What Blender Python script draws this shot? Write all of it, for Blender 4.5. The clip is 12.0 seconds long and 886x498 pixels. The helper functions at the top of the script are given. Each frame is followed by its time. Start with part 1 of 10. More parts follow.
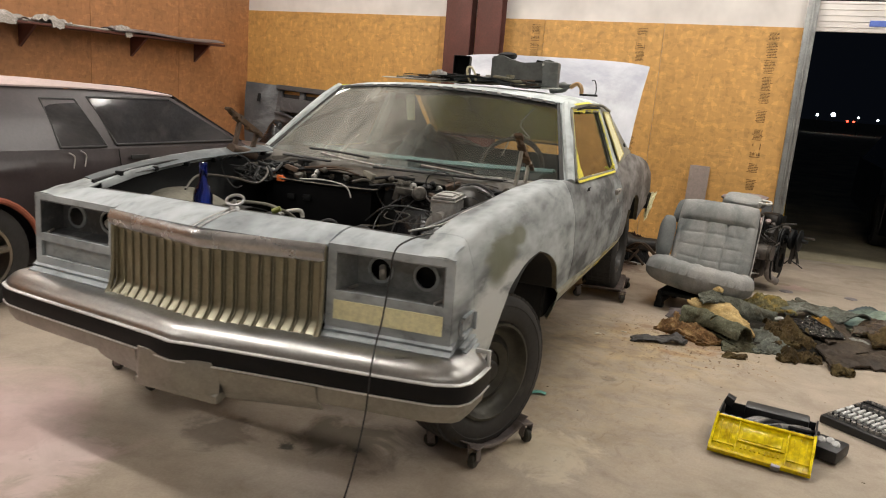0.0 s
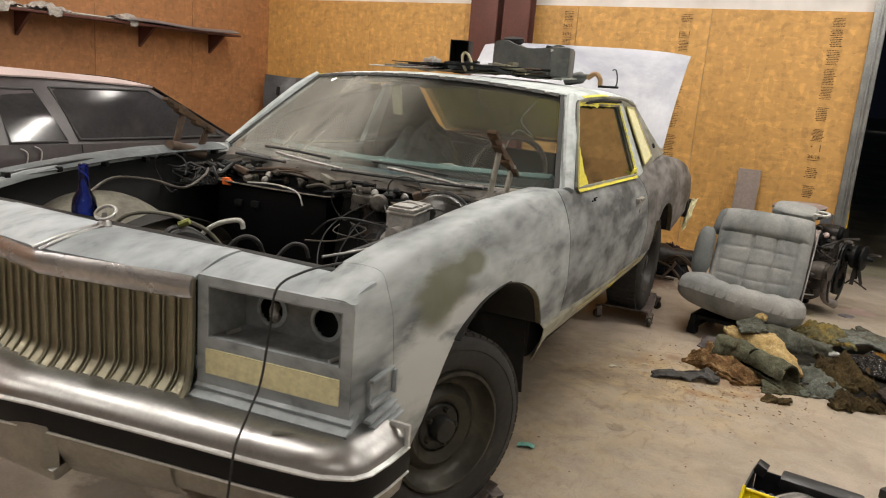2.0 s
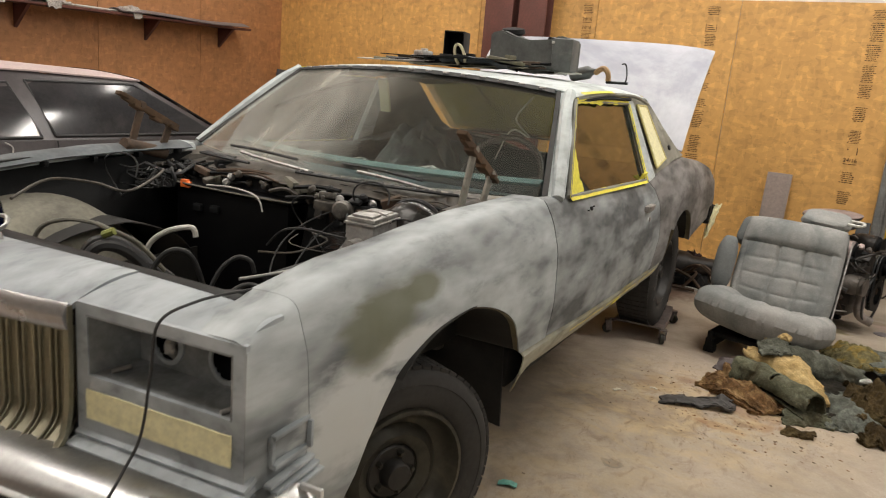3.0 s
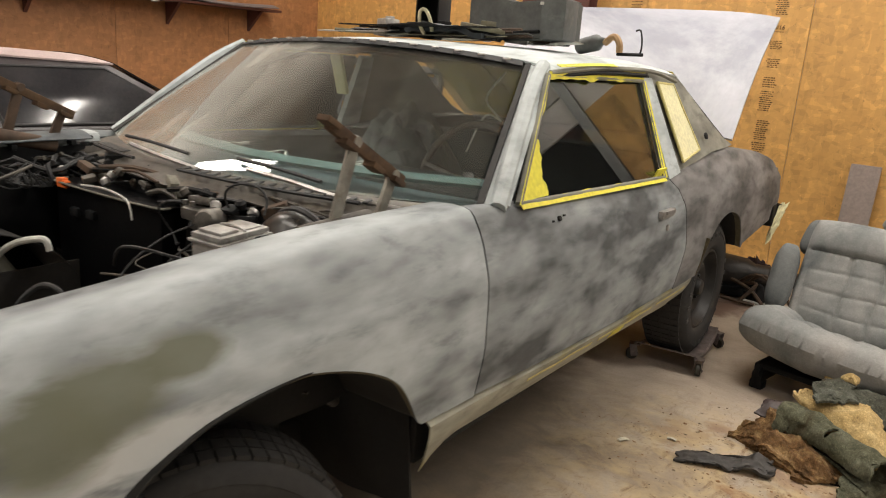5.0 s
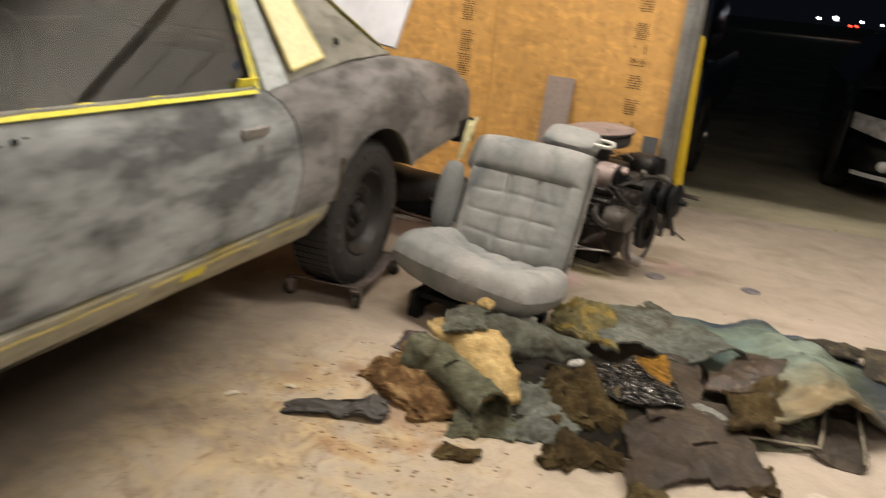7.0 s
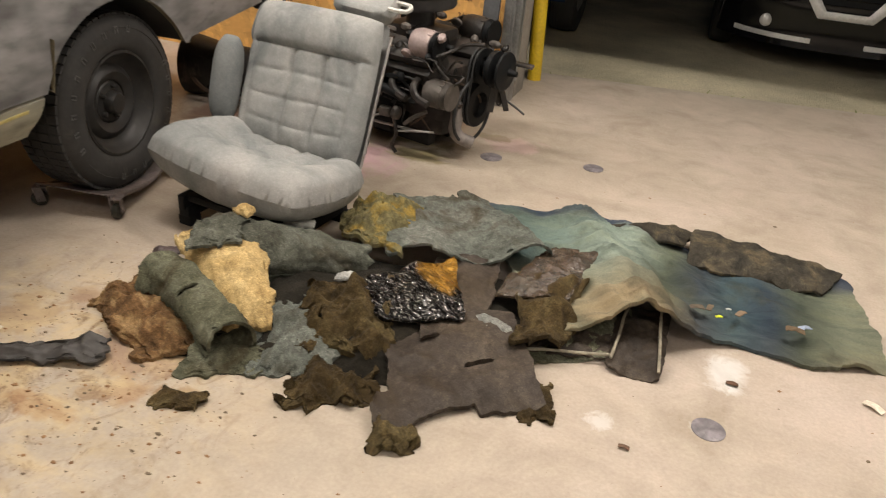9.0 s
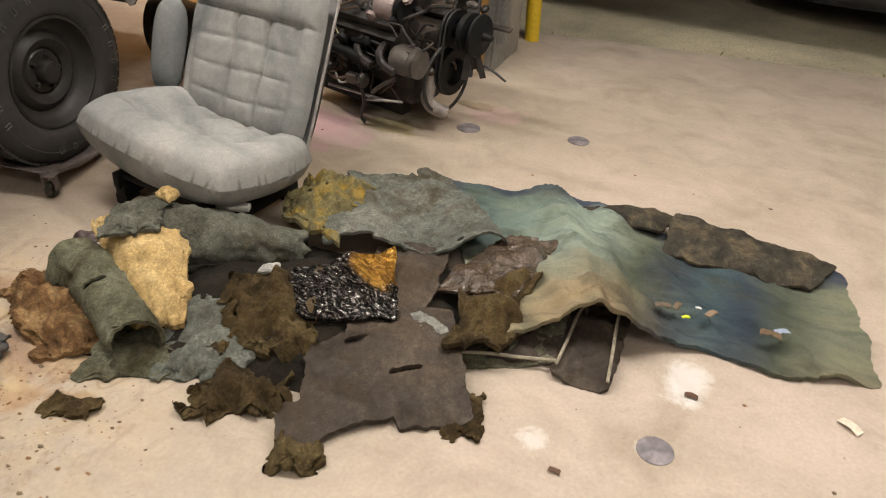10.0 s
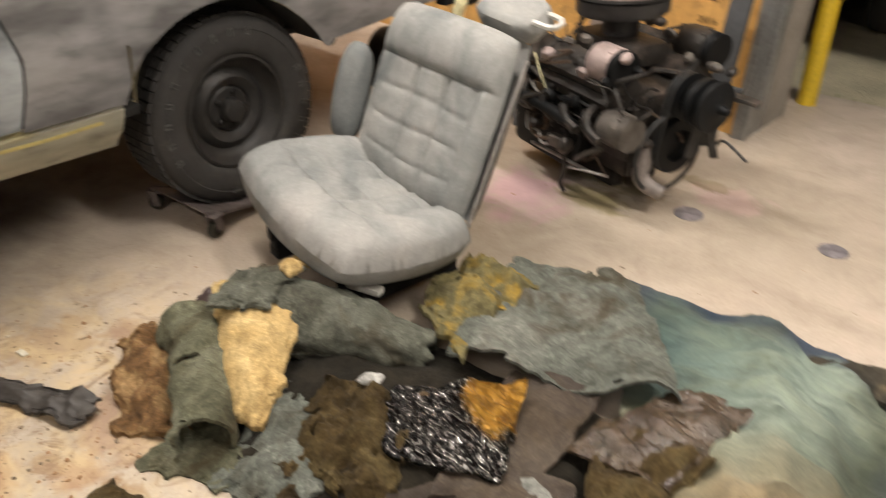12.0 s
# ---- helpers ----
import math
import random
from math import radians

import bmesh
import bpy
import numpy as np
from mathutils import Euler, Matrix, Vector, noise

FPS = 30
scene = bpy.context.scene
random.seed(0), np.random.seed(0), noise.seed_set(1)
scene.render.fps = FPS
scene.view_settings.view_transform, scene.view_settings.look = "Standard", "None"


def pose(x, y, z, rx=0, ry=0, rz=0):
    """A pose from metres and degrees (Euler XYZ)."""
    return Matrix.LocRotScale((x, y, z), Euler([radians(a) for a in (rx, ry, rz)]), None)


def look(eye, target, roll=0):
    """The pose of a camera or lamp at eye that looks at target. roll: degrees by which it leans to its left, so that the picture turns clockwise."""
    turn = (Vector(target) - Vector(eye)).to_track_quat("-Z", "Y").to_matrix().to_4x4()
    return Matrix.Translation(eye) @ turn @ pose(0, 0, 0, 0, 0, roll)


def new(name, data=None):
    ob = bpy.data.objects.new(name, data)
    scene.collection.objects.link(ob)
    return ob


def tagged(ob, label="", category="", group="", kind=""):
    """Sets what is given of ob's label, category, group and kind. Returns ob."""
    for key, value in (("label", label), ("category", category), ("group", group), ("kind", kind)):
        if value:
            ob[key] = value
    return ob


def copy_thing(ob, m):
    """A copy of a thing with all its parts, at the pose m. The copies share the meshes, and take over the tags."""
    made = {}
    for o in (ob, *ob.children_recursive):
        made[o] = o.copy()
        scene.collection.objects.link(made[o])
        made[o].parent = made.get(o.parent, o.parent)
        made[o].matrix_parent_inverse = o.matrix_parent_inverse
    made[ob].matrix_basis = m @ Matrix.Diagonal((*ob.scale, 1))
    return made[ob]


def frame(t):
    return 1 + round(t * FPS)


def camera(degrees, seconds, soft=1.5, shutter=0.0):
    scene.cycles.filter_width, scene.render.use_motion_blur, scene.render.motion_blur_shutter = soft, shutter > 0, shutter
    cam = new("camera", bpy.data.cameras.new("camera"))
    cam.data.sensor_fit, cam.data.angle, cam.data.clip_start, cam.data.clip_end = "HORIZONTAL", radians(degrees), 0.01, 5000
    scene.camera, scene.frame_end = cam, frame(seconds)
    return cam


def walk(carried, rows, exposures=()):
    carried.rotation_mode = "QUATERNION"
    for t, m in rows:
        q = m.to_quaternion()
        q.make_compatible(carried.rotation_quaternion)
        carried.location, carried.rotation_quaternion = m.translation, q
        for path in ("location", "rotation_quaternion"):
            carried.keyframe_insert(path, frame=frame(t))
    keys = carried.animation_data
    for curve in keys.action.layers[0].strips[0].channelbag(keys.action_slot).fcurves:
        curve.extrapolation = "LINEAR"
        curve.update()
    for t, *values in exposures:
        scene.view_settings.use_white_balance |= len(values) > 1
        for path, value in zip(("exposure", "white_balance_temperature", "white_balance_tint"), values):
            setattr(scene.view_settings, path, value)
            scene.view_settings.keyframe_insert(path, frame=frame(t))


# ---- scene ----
cam = camera(61.5, 12.0, soft=1.05, shutter=0.5)
PATH = [
    (0, (1.566, -0.054, 1.448), (0.705, 1.702, 1.028), 4.5),
    (0.5, (1.646, 0.138, 1.454), (0.752, 1.877, 1.035), 4.6),
    (1, (1.677, 0.303, 1.462), (0.754, 2.026, 1.038), 4.5),
    (1.5, (1.609, 0.508, 1.457), (0.652, 2.212, 1.031), 4.5),
    (2, (1.59, 0.677, 1.438), (0.6, 2.359, 0.999), 4.7),
    (2.5, (1.627, 0.866, 1.455), (0.601, 2.523, 1.009), 4.9),
    (3, (1.596, 1.07, 1.442), (0.535, 2.704, 0.989), 5.0),
    (3.2, (1.57, 1.158, 1.45), (0.497, 2.784, 0.995), 4.9),
    (5, (1.617, 1.92, 1.424), (0.375, 3.405, 0.922), 4.1),
    (5.5, (1.661, 2.135, 1.428), (0.4, 3.596, 0.902), 4.2),
    (6, (1.8, 2.334, 1.443), (0.534, 3.784, 0.903), 4.0),
    (6.5, (1.92, 2.503, 1.419), (0.841, 4.076, 0.819), 4.9),
    (7, (2.054, 2.711, 1.406), (1.258, 4.421, 0.74), 5.7),
    (7.5, (2.204, 2.873, 1.403), (1.553, 4.609, 0.654), 5.2),
    (7.7, (2.275, 2.947, 1.417), (1.639, 4.672, 0.63), 5.1),
    (9.3, (2.48, 3.469, 1.379), (1.921, 5.105, 0.374), 4.9),
    (9.5, (2.533, 3.54, 1.381), (1.944, 5.151, 0.352), 4.4),
    (10, (2.61, 3.708, 1.384), (1.986, 5.273, 0.306), 4.2),
    (10.5, (2.584, 3.906, 1.372), (1.923, 5.426, 0.252), 4.2),
    (11, (2.573, 4.052, 1.378), (1.857, 5.52, 0.224), 4.2),
    (11.5, (2.638, 4.239, 1.382), (1.705, 5.588, 0.239), 1.9),
    (12, (2.576, 4.319, 1.384), (1.383, 5.516, 0.315), 1.1),
]
walk(cam, [(t, look(eye, target, roll)) for t, eye, target, roll in PATH],
     [(0.0, -0.38, 6350, 11), (3.0, -0.36, 6350, 11), (5.5, -0.29, 6550, 12), (6.5, -0.22, 6650, 12), (7.5, 0.02, 6700, 12), (9.5, 0.0, 6500, 13), (11.2, 0.06, 6500, 13), (12.0, 0.25, 6500, 13)])

# ---- world, lamps, exposure ----
world = bpy.data.worlds.new("night")
scene.world = world
world.use_nodes = True
world.node_tree.nodes["Background"].inputs[0].default_value = (0.010, 0.013, 0.020, 1)
world.node_tree.nodes["Background"].inputs[1].default_value = 0.25
scene.view_settings.exposure = 0.0

CEILING = 4.1
# centres of the ceiling fluorescent fixtures (x, y), long side along x
# with the power of each
# the one at (-3.0, 5.7) is an unseen extra that brightens the corner walls
FIXTURES = [(-3.9, 3.1, 72), (-3.0, 5.7, 62), (-3.7, -1.2, 62), (-1.6, 1.1, 98), (0.2, 5.2, 130), (3.4, 2.2, 50), (3.5, 6.2, 140), (3.4, -2.4, 58)]
for fx, fy, watts in FIXTURES:
    lamp = bpy.data.lights.new("tube_light", "AREA")
    lamp.shape, lamp.size, lamp.size_y = "RECTANGLE", 2.3, 0.12
    lamp.energy, lamp.color = watts * 0.88, (1.0, 0.945, 0.85)
    lo = new("tube_light", lamp)
    lo.location = (fx, fy, CEILING - 0.16)

# ---- materials ----
def nodes_of(name):
    m = bpy.data.materials.new(name)
    m.use_nodes = True
    nt = m.node_tree
    return m, nt, nt.nodes["Principled BSDF"]


def coords(nt, scale=(1, 1, 1), kind="Object"):
    tc = nt.nodes.new("ShaderNodeTexCoord")
    mp = nt.nodes.new("ShaderNodeMapping")
    mp.inputs["Scale"].default_value = scale
    nt.links.new(tc.outputs[kind], mp.inputs[0])
    return mp.outputs[0]


def noise_tex(nt, vec, scale, detail=4.0, rough=0.55, dist=0.0):
    n = nt.nodes.new("ShaderNodeTexNoise")
    n.inputs["Scale"].default_value = scale
    n.inputs["Detail"].default_value = detail
    n.inputs["Roughness"].default_value = rough
    n.inputs["Distortion"].default_value = dist
    nt.links.new(vec, n.inputs["Vector"])
    return n.outputs["Fac"]


def ramp(nt, fac, stops):
    r = nt.nodes.new("ShaderNodeValToRGB")
    el = r.color_ramp.elements
    while len(el) < len(stops):
        el.new(0.5)
    for e, (p, c) in zip(el, stops):
        e.position = p
        e.color = (*c, 1) if len(c) == 3 else c
    nt.links.new(fac, r.inputs[0])
    return r.outputs[0]


def mix(nt, a, b, fac, mode="MIX"):
    m = nt.nodes.new("ShaderNodeMix")
    m.data_type, m.blend_type = "RGBA", mode
    for sock, val in ((0, fac), (6, a), (7, b)):
        if isinstance(val, (int, float)):
            m.inputs[sock].default_value = val
        elif isinstance(val, tuple):
            m.inputs[sock].default_value = (*val, 1)
        else:
            nt.links.new(val, m.inputs[sock])
    return m.outputs[2]


def bump(nt, bsdf, height, strength=0.3, dist=0.01):
    b = nt.nodes.new("ShaderNodeBump")
    b.inputs["Strength"].default_value = strength
    b.inputs["Distance"].default_value = dist
    nt.links.new(height, b.inputs["Height"])
    nt.links.new(b.outputs[0], bsdf.inputs["Normal"])


def sc(c, k):
    return tuple(min(1.0, x * k) for x in c)


def surf(name, col, rough=0.6, metal=0.0, var=0.25, scale=6.0, fine=60.0, bumps=0.15, dist=0.004, dirt=None, dirt_at=0.6, spec=0.5, island=0.0):
    """A surface with broad mottling, fine grain and optional dirt patches."""
    m, nt, b = nodes_of(name)
    v = coords(nt)
    broad = noise_tex(nt, v, scale, 5, 0.6)
    grain = noise_tex(nt, v, fine, 3, 0.6)
    base = ramp(nt, broad, [(0.3, sc(col, 1 - var)), (0.7, sc(col, 1 + var))])
    base = mix(nt, base, ramp(nt, grain, [(0.3, (0.72, 0.72, 0.72)), (0.7, (1.15, 1.15, 1.15))]), 0.6, "MULTIPLY")
    if island:
        oi = nt.nodes.new("ShaderNodeObjectInfo")
        base = mix(nt, base, ramp(nt, oi.outputs["Random"], [(0, (1 - island,) * 3), (1, (1 + island,) * 3)]), 1.0, "MULTIPLY")
    if dirt:
        d = noise_tex(nt, v, scale * 0.45, 7, 0.7, 0.6)
        base = mix(nt, base, dirt, ramp(nt, d, [(dirt_at - 0.06, (0, 0, 0)), (dirt_at + 0.12, (0.9, 0.9, 0.9))]))
    nt.links.new(base, b.inputs["Base Color"])
    b.inputs["Metallic"].default_value = metal
    b.inputs["Specular IOR Level"].default_value = spec
    rr = nt.nodes.new("ShaderNodeMapRange")
    rr.inputs[3].default_value, rr.inputs[4].default_value = max(0.03, rough - 0.12), min(1, rough + 0.12)
    nt.links.new(broad, rr.inputs[0])
    nt.links.new(rr.outputs[0], b.inputs["Roughness"])
    bump(nt, b, grain, bumps, dist)
    return m


def osb_mat(name, tint):
    m, nt, b = nodes_of(name)
    layers = []
    for k, sca in enumerate(((13, 13, 34), (33, 33, 12), (19, 19, 23))):
        v = coords(nt, sca)
        w = nt.nodes.new("ShaderNodeTexNoise")
        w.inputs["Scale"].default_value = 0.6
        add = nt.nodes.new("ShaderNodeMixRGB")
        add.blend_type = "ADD"
        add.inputs[0].default_value = 0.9
        nt.links.new(v, w.inputs["Vector"])
        nt.links.new(v, add.inputs[1])
        nt.links.new(w.outputs["Color"], add.inputs[2])
        vo = nt.nodes.new("ShaderNodeTexVoronoi")
        vo.inputs["Scale"].default_value = 1.0
        nt.links.new(add.outputs[0], vo.inputs["Vector"])
        sep = nt.nodes.new("ShaderNodeSeparateColor")
        nt.links.new(vo.outputs["Color"], sep.inputs[0])
        layers.append(sep.outputs[k])
    s1 = mix(nt, layers[0], layers[1], 0.5)
    s2 = mix(nt, s1, layers[2], 0.35)
    col = ramp(nt, s2, [(0.14, sc(tint, 0.78)), (0.40, sc(tint, 0.97)), (0.62, sc(tint, 1.04)), (0.86, sc(tint, 1.26))])
    broad = noise_tex(nt, coords(nt), 0.9, 5, 0.6)
    col = mix(nt, col, ramp(nt, broad, [(0.3, (0.93, 0.91, 0.88)), (0.7, (1.04, 1.04, 1.06))]), 1.0, "MULTIPLY")
    oi = nt.nodes.new("ShaderNodeObjectInfo")
    col = mix(nt, col, ramp(nt, oi.outputs["Random"], [(0, (0.92, 0.90, 0.88)), (1, (1.06, 1.05, 1.04))]), 1.0, "MULTIPLY")
    flecks = noise_tex(nt, coords(nt, (1.6, 1.6, 1)), 34, 2, 0.5, 0.6)
    col = mix(nt, col, sc(tint, 0.35), ramp(nt, flecks, [(0.70, (0, 0, 0)), (0.76, (0.55, 0.55, 0.55))]))
    knots = noise_tex(nt, coords(nt, (1, 1, 2)), 9, 3, 0.5)
    col = mix(nt, col, sc(tint, 0.3), ramp(nt, knots, [(0.72, (0, 0, 0)), (0.80, (0.5, 0.5, 0.5))]))
    nt.links.new(col, b.inputs["Base Color"])
    b.inputs["Roughness"].default_value = 0.55
    bump(nt, b, s2, 0.35, 0.004)
    return m


def concrete_mat():
    m, nt, b = nodes_of("concrete_floor")
    v = coords(nt)
    broad = noise_tex(nt, v, 0.55, 6, 0.6, 0.4)
    mid = noise_tex(nt, v, 3.2, 8, 0.68, 0.5)
    fine = noise_tex(nt, v, 90, 3, 0.6)
    col = ramp(nt, broad, [(0.3, (0.365, 0.312, 0.248)), (0.5, (0.43, 0.366, 0.296)), (0.72, (0.485, 0.408, 0.348))])
    col = mix(nt, col, ramp(nt, mid, [(0.28, (0.74, 0.71, 0.67)), (0.5, (0.99, 0.99, 0.99)), (0.72, (1.10, 1.09, 1.08))]), 0.8, "MULTIPLY")
    col = mix(nt, col, ramp(nt, fine, [(0.25, (0.8, 0.79, 0.77)), (0.75, (1.1, 1.1, 1.1))]), 0.6, "MULTIPLY")
    # pink overspray, rust, whitish spills, oil, painted shade: patches with places of their own
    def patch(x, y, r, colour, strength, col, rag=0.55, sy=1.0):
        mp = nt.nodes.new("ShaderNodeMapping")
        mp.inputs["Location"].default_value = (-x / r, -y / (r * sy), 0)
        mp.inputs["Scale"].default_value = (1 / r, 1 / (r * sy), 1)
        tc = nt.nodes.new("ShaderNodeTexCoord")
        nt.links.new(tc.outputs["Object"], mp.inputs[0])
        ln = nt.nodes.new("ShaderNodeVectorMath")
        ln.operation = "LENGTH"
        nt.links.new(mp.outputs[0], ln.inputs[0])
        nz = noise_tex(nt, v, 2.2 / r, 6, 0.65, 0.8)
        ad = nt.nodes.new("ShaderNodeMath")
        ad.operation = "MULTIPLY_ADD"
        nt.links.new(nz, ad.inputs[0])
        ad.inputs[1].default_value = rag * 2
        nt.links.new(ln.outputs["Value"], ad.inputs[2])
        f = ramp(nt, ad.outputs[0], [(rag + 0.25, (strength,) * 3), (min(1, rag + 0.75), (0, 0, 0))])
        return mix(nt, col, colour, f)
    for args in SPILLS_AND_SHADE:
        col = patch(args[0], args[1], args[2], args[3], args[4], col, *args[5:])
    # trodden dirt and sand, thickest beside the car and the torn carpets
    def zone(x, y, r, sy):
        mp = nt.nodes.new("ShaderNodeMapping")
        mp.vector_type = "TEXTURE"
        mp.inputs["Location"].default_value = (x, y, 0)
        mp.inputs["Scale"].default_value = (r, r * sy, 1)
        nt.links.new(v, mp.inputs[0])
        ln = nt.nodes.new("ShaderNodeVectorMath")
        ln.operation = "LENGTH"
        nt.links.new(mp.outputs[0], ln.inputs[0])
        return ramp(nt, ln.outputs["Value"], [(0.3, (1, 1, 1)), (1.0, (0, 0, 0))])
    trod = mix(nt, zone(0.85, 4.55, 0.85, 1.0), zone(0.75, 3.4, 0.8, 1.5), 0.5, "ADD")
    sand = noise_tex(nt, coords(nt, (1.0, 1.4, 1)), 5.5, 7, 0.7, 0.6)
    col = mix(nt, col, (0.50, 0.385, 0.225), mix(nt, trod, ramp(nt, sand, [(0.42, (0, 0, 0)), (0.62, (0.8,) * 3)]), 1.0, "MULTIPLY"))
    dirt_ = noise_tex(nt, coords(nt, (1.6, 1.0, 1)), 8.0, 8, 0.75, 1.5)
    col = mix(nt, col, (0.17, 0.10, 0.05), mix(nt, trod, ramp(nt, dirt_, [(0.53, (0, 0, 0)), (0.66, (0.75,) * 3)]), 1.0, "MULTIPLY"))
    specks = noise_tex(nt, v, 34, 5, 0.7, 0.5)
    col = mix(nt, col, (0.13, 0.095, 0.06), ramp(nt, specks, [(0.66, (0, 0, 0)), (0.74, (0.5,) * 3)]))
    scuff = noise_tex(nt, coords(nt, (1.0, 1.4, 1)), 3.4, 7, 0.7, 0.6)
    col = mix(nt, col, ramp(nt, scuff, [(0.35, (0.84, 0.82, 0.79)), (0.6, (1.06,) * 3)]), 0.7, "MULTIPLY")
    nt.links.new(col, b.inputs["Base Color"])
    rr = ramp(nt, mid, [(0.3, (0.62, 0.62, 0.62)), (0.7, (0.36, 0.36, 0.36))])
    nt.links.new(rr, b.inputs["Roughness"])
    b.inputs["Specular IOR Level"].default_value = 0.35
    bump(nt, b, fine, 0.12, 0.002)
    return m


PINK, RUSTY, CHALK, OIL = (0.60, 0.45, 0.43), (0.24, 0.12, 0.055), (0.62, 0.60, 0.57), (0.09, 0.08, 0.065)
# brown patches at y 2.1 and 2.35: oily floor plus painted bumper shade
SPILLS_AND_SHADE = [(-1.5, 1.3, 1.9, PINK, 0.85), (0.15, 1.15, 0.5, (0.24, 0.205, 0.15), 0.6, 0.5, 0.7), (0.72, 4.87, 0.16, RUSTY, 0.6, 0.5), (1.15, 4.56, 0.14, (0.30, 0.16, 0.07), 0.7, 0.5), (0.62, 4.70, 0.30, (0.30, 0.18, 0.09), 0.55, 0.6), (0.95, 6.40, 0.50, (0.46, 0.30, 0.32), 0.85), (1.55, 6.95, 0.45, (0.52, 0.37, 0.35), 0.6, 0.6, 0.6), (1.12, 6.74, 0.42, (0.20, 0.165, 0.075), 0.75, 0.6, 0.5), (1.42, 7.0, 0.28, (0.22, 0.185, 0.10), 0.6, 0.6, 0.5), (1.02, 6.78, 0.16, (0.05, 0.035, 0.02), 0.8, 0.6, 0.6), (1.20, 6.62, 0.07, (0.12, 0.085, 0.04), 0.7, 0.5, 1.8), (0.05, 2.35, 0.62, (0.115, 0.095, 0.07), 0.85, 0.55, 0.75), (-0.45, 2.10, 0.45, (0.15, 0.12, 0.095), 0.7, 0.6, 0.8), (-0.15, 2.16, 0.075, (0.03, 0.028, 0.025), 0.8, 0.5), (0.10, 2.30, 0.05, (0.03, 0.028, 0.025), 0.8, 0.5), (1.05, 4.75, 0.42, RUSTY, 0.55, 0.62), (1.28, 4.60, 0.20, (0.22, 0.12, 0.05), 0.8, 0.6, 0.5), (1.08, 4.52, 0.16, (0.20, 0.11, 0.05), 0.7, 0.6, 0.6), (0.72, 4.35, 0.75, (0.22, 0.15, 0.09), 0.45, 0.62),
          (2.36, 5.03, 0.09, CHALK, 0.75, 0.5), (2.68, 5.42, 0.15, CHALK, 0.9, 0.5, 1.5), (2.64, 5.13, 0.085, CHALK, 0.7, 0.5), (0.75, 2.75, 0.55, (0.60, 0.53, 0.41), 0.8, 0.6), (-0.75, 1.55, 0.55, (0.66, 0.53, 0.50), 0.8, 0.6), (0.98, 4.42, 0.30, (0.27, 0.14, 0.06), 0.85, 0.6, 0.45), (0.80, 4.55, 0.16, (0.20, 0.10, 0.045), 0.8, 0.6, 0.7), (1.15, 6.55, 0.42, (0.24, 0.20, 0.10), 0.8, 0.6, 0.55),
          # wide dark patches at y 4.0 and 6.55 paint shade under car and tail
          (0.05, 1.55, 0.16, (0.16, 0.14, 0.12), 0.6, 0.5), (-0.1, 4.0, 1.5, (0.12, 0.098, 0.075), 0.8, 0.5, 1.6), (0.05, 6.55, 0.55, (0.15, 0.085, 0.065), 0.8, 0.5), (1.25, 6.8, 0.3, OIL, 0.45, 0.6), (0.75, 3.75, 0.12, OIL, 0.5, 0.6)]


def primer_mat(name, light, dark, dark_amount, olive=False):
    """Sanded primer: spray blotches, guide-coat smudges and scuffs over pale paint."""
    m, nt, b = nodes_of(name)
    v = coords(nt, (1.3, 0.62, 1.75))
    blot = noise_tex(nt, v, 4.0, 3.0, 0.55, 0.12)
    small = noise_tex(nt, v, 12, 4, 0.6, 0.2)
    streak = noise_tex(nt, coords(nt, (3, 1.2, 7)), 6, 4, 0.6, 0.1)
    c0 = 0.64 - 0.2 * dark_amount
    col = ramp(nt, blot, [(c0 - 0.14, light), (c0, sc(light, 0.72)), (c0 + 0.12, dark)])
    col = mix(nt, col, ramp(nt, small, [(0.38, (1.12, 1.12, 1.12)), (0.56, (0.96, 0.96, 0.96)), (0.70, (0.62, 0.62, 0.62))]), 0.75, "MULTIPLY")
    col = mix(nt, col, ramp(nt, streak, [(0.35, (0.92, 0.92, 0.92)), (0.65, (1.07, 1.07, 1.07))]), 0.6, "MULTIPLY")
    if olive:
        pale, filler = (0.60, 0.62, 0.605), (0.178, 0.186, 0.132)
        for (py, pz, ry, rz, tone) in ((-0.43, 0.70, 0.16, 0.13, pale), (-0.22, 0.815, 0.16, 0.05, pale), (-0.385, 0.87, 0.085, 0.075, filler), (-0.30, 0.91, 0.10, 0.065, filler), (-0.17, 0.948, 0.08, 0.04, filler)):
            mp = nt.nodes.new("ShaderNodeMapping")
            mp.vector_type = "TEXTURE"
            mp.inputs["Location"].default_value = (0.93, py, pz)
            mp.inputs["Scale"].default_value = (1, ry, rz)
            tc = nt.nodes.new("ShaderNodeTexCoord")
            nt.links.new(tc.outputs["Object"], mp.inputs[0])
            ln = nt.nodes.new("ShaderNodeVectorMath")
            ln.operation = "LENGTH"
            nt.links.new(mp.outputs[0], ln.inputs[0])
            ad = nt.nodes.new("ShaderNodeMath")
            ad.operation = "MULTIPLY_ADD"
            nt.links.new(small, ad.inputs[0])
            ad.inputs[1].default_value = 1.3
            nt.links.new(ln.outputs["Value"], ad.inputs[2])
            col = mix(nt, col, tone, ramp(nt, nt_scale(nt, ad.outputs[0], 0.5), [(0.66, (0.9,) * 3), (0.92, (0.0,) * 3)]))
    nt.links.new(col, b.inputs["Base Color"])
    rr = ramp(nt, small, [(0.3, (0.52,) * 3), (0.7, (0.72,) * 3)])
    nt.links.new(rr, b.inputs["Roughness"])
    b.inputs["Specular IOR Level"].default_value = 0.3
    bump(nt, b, noise_tex(nt, coords(nt), 180, 2, 0.5), 0.06, 0.001)
    return m


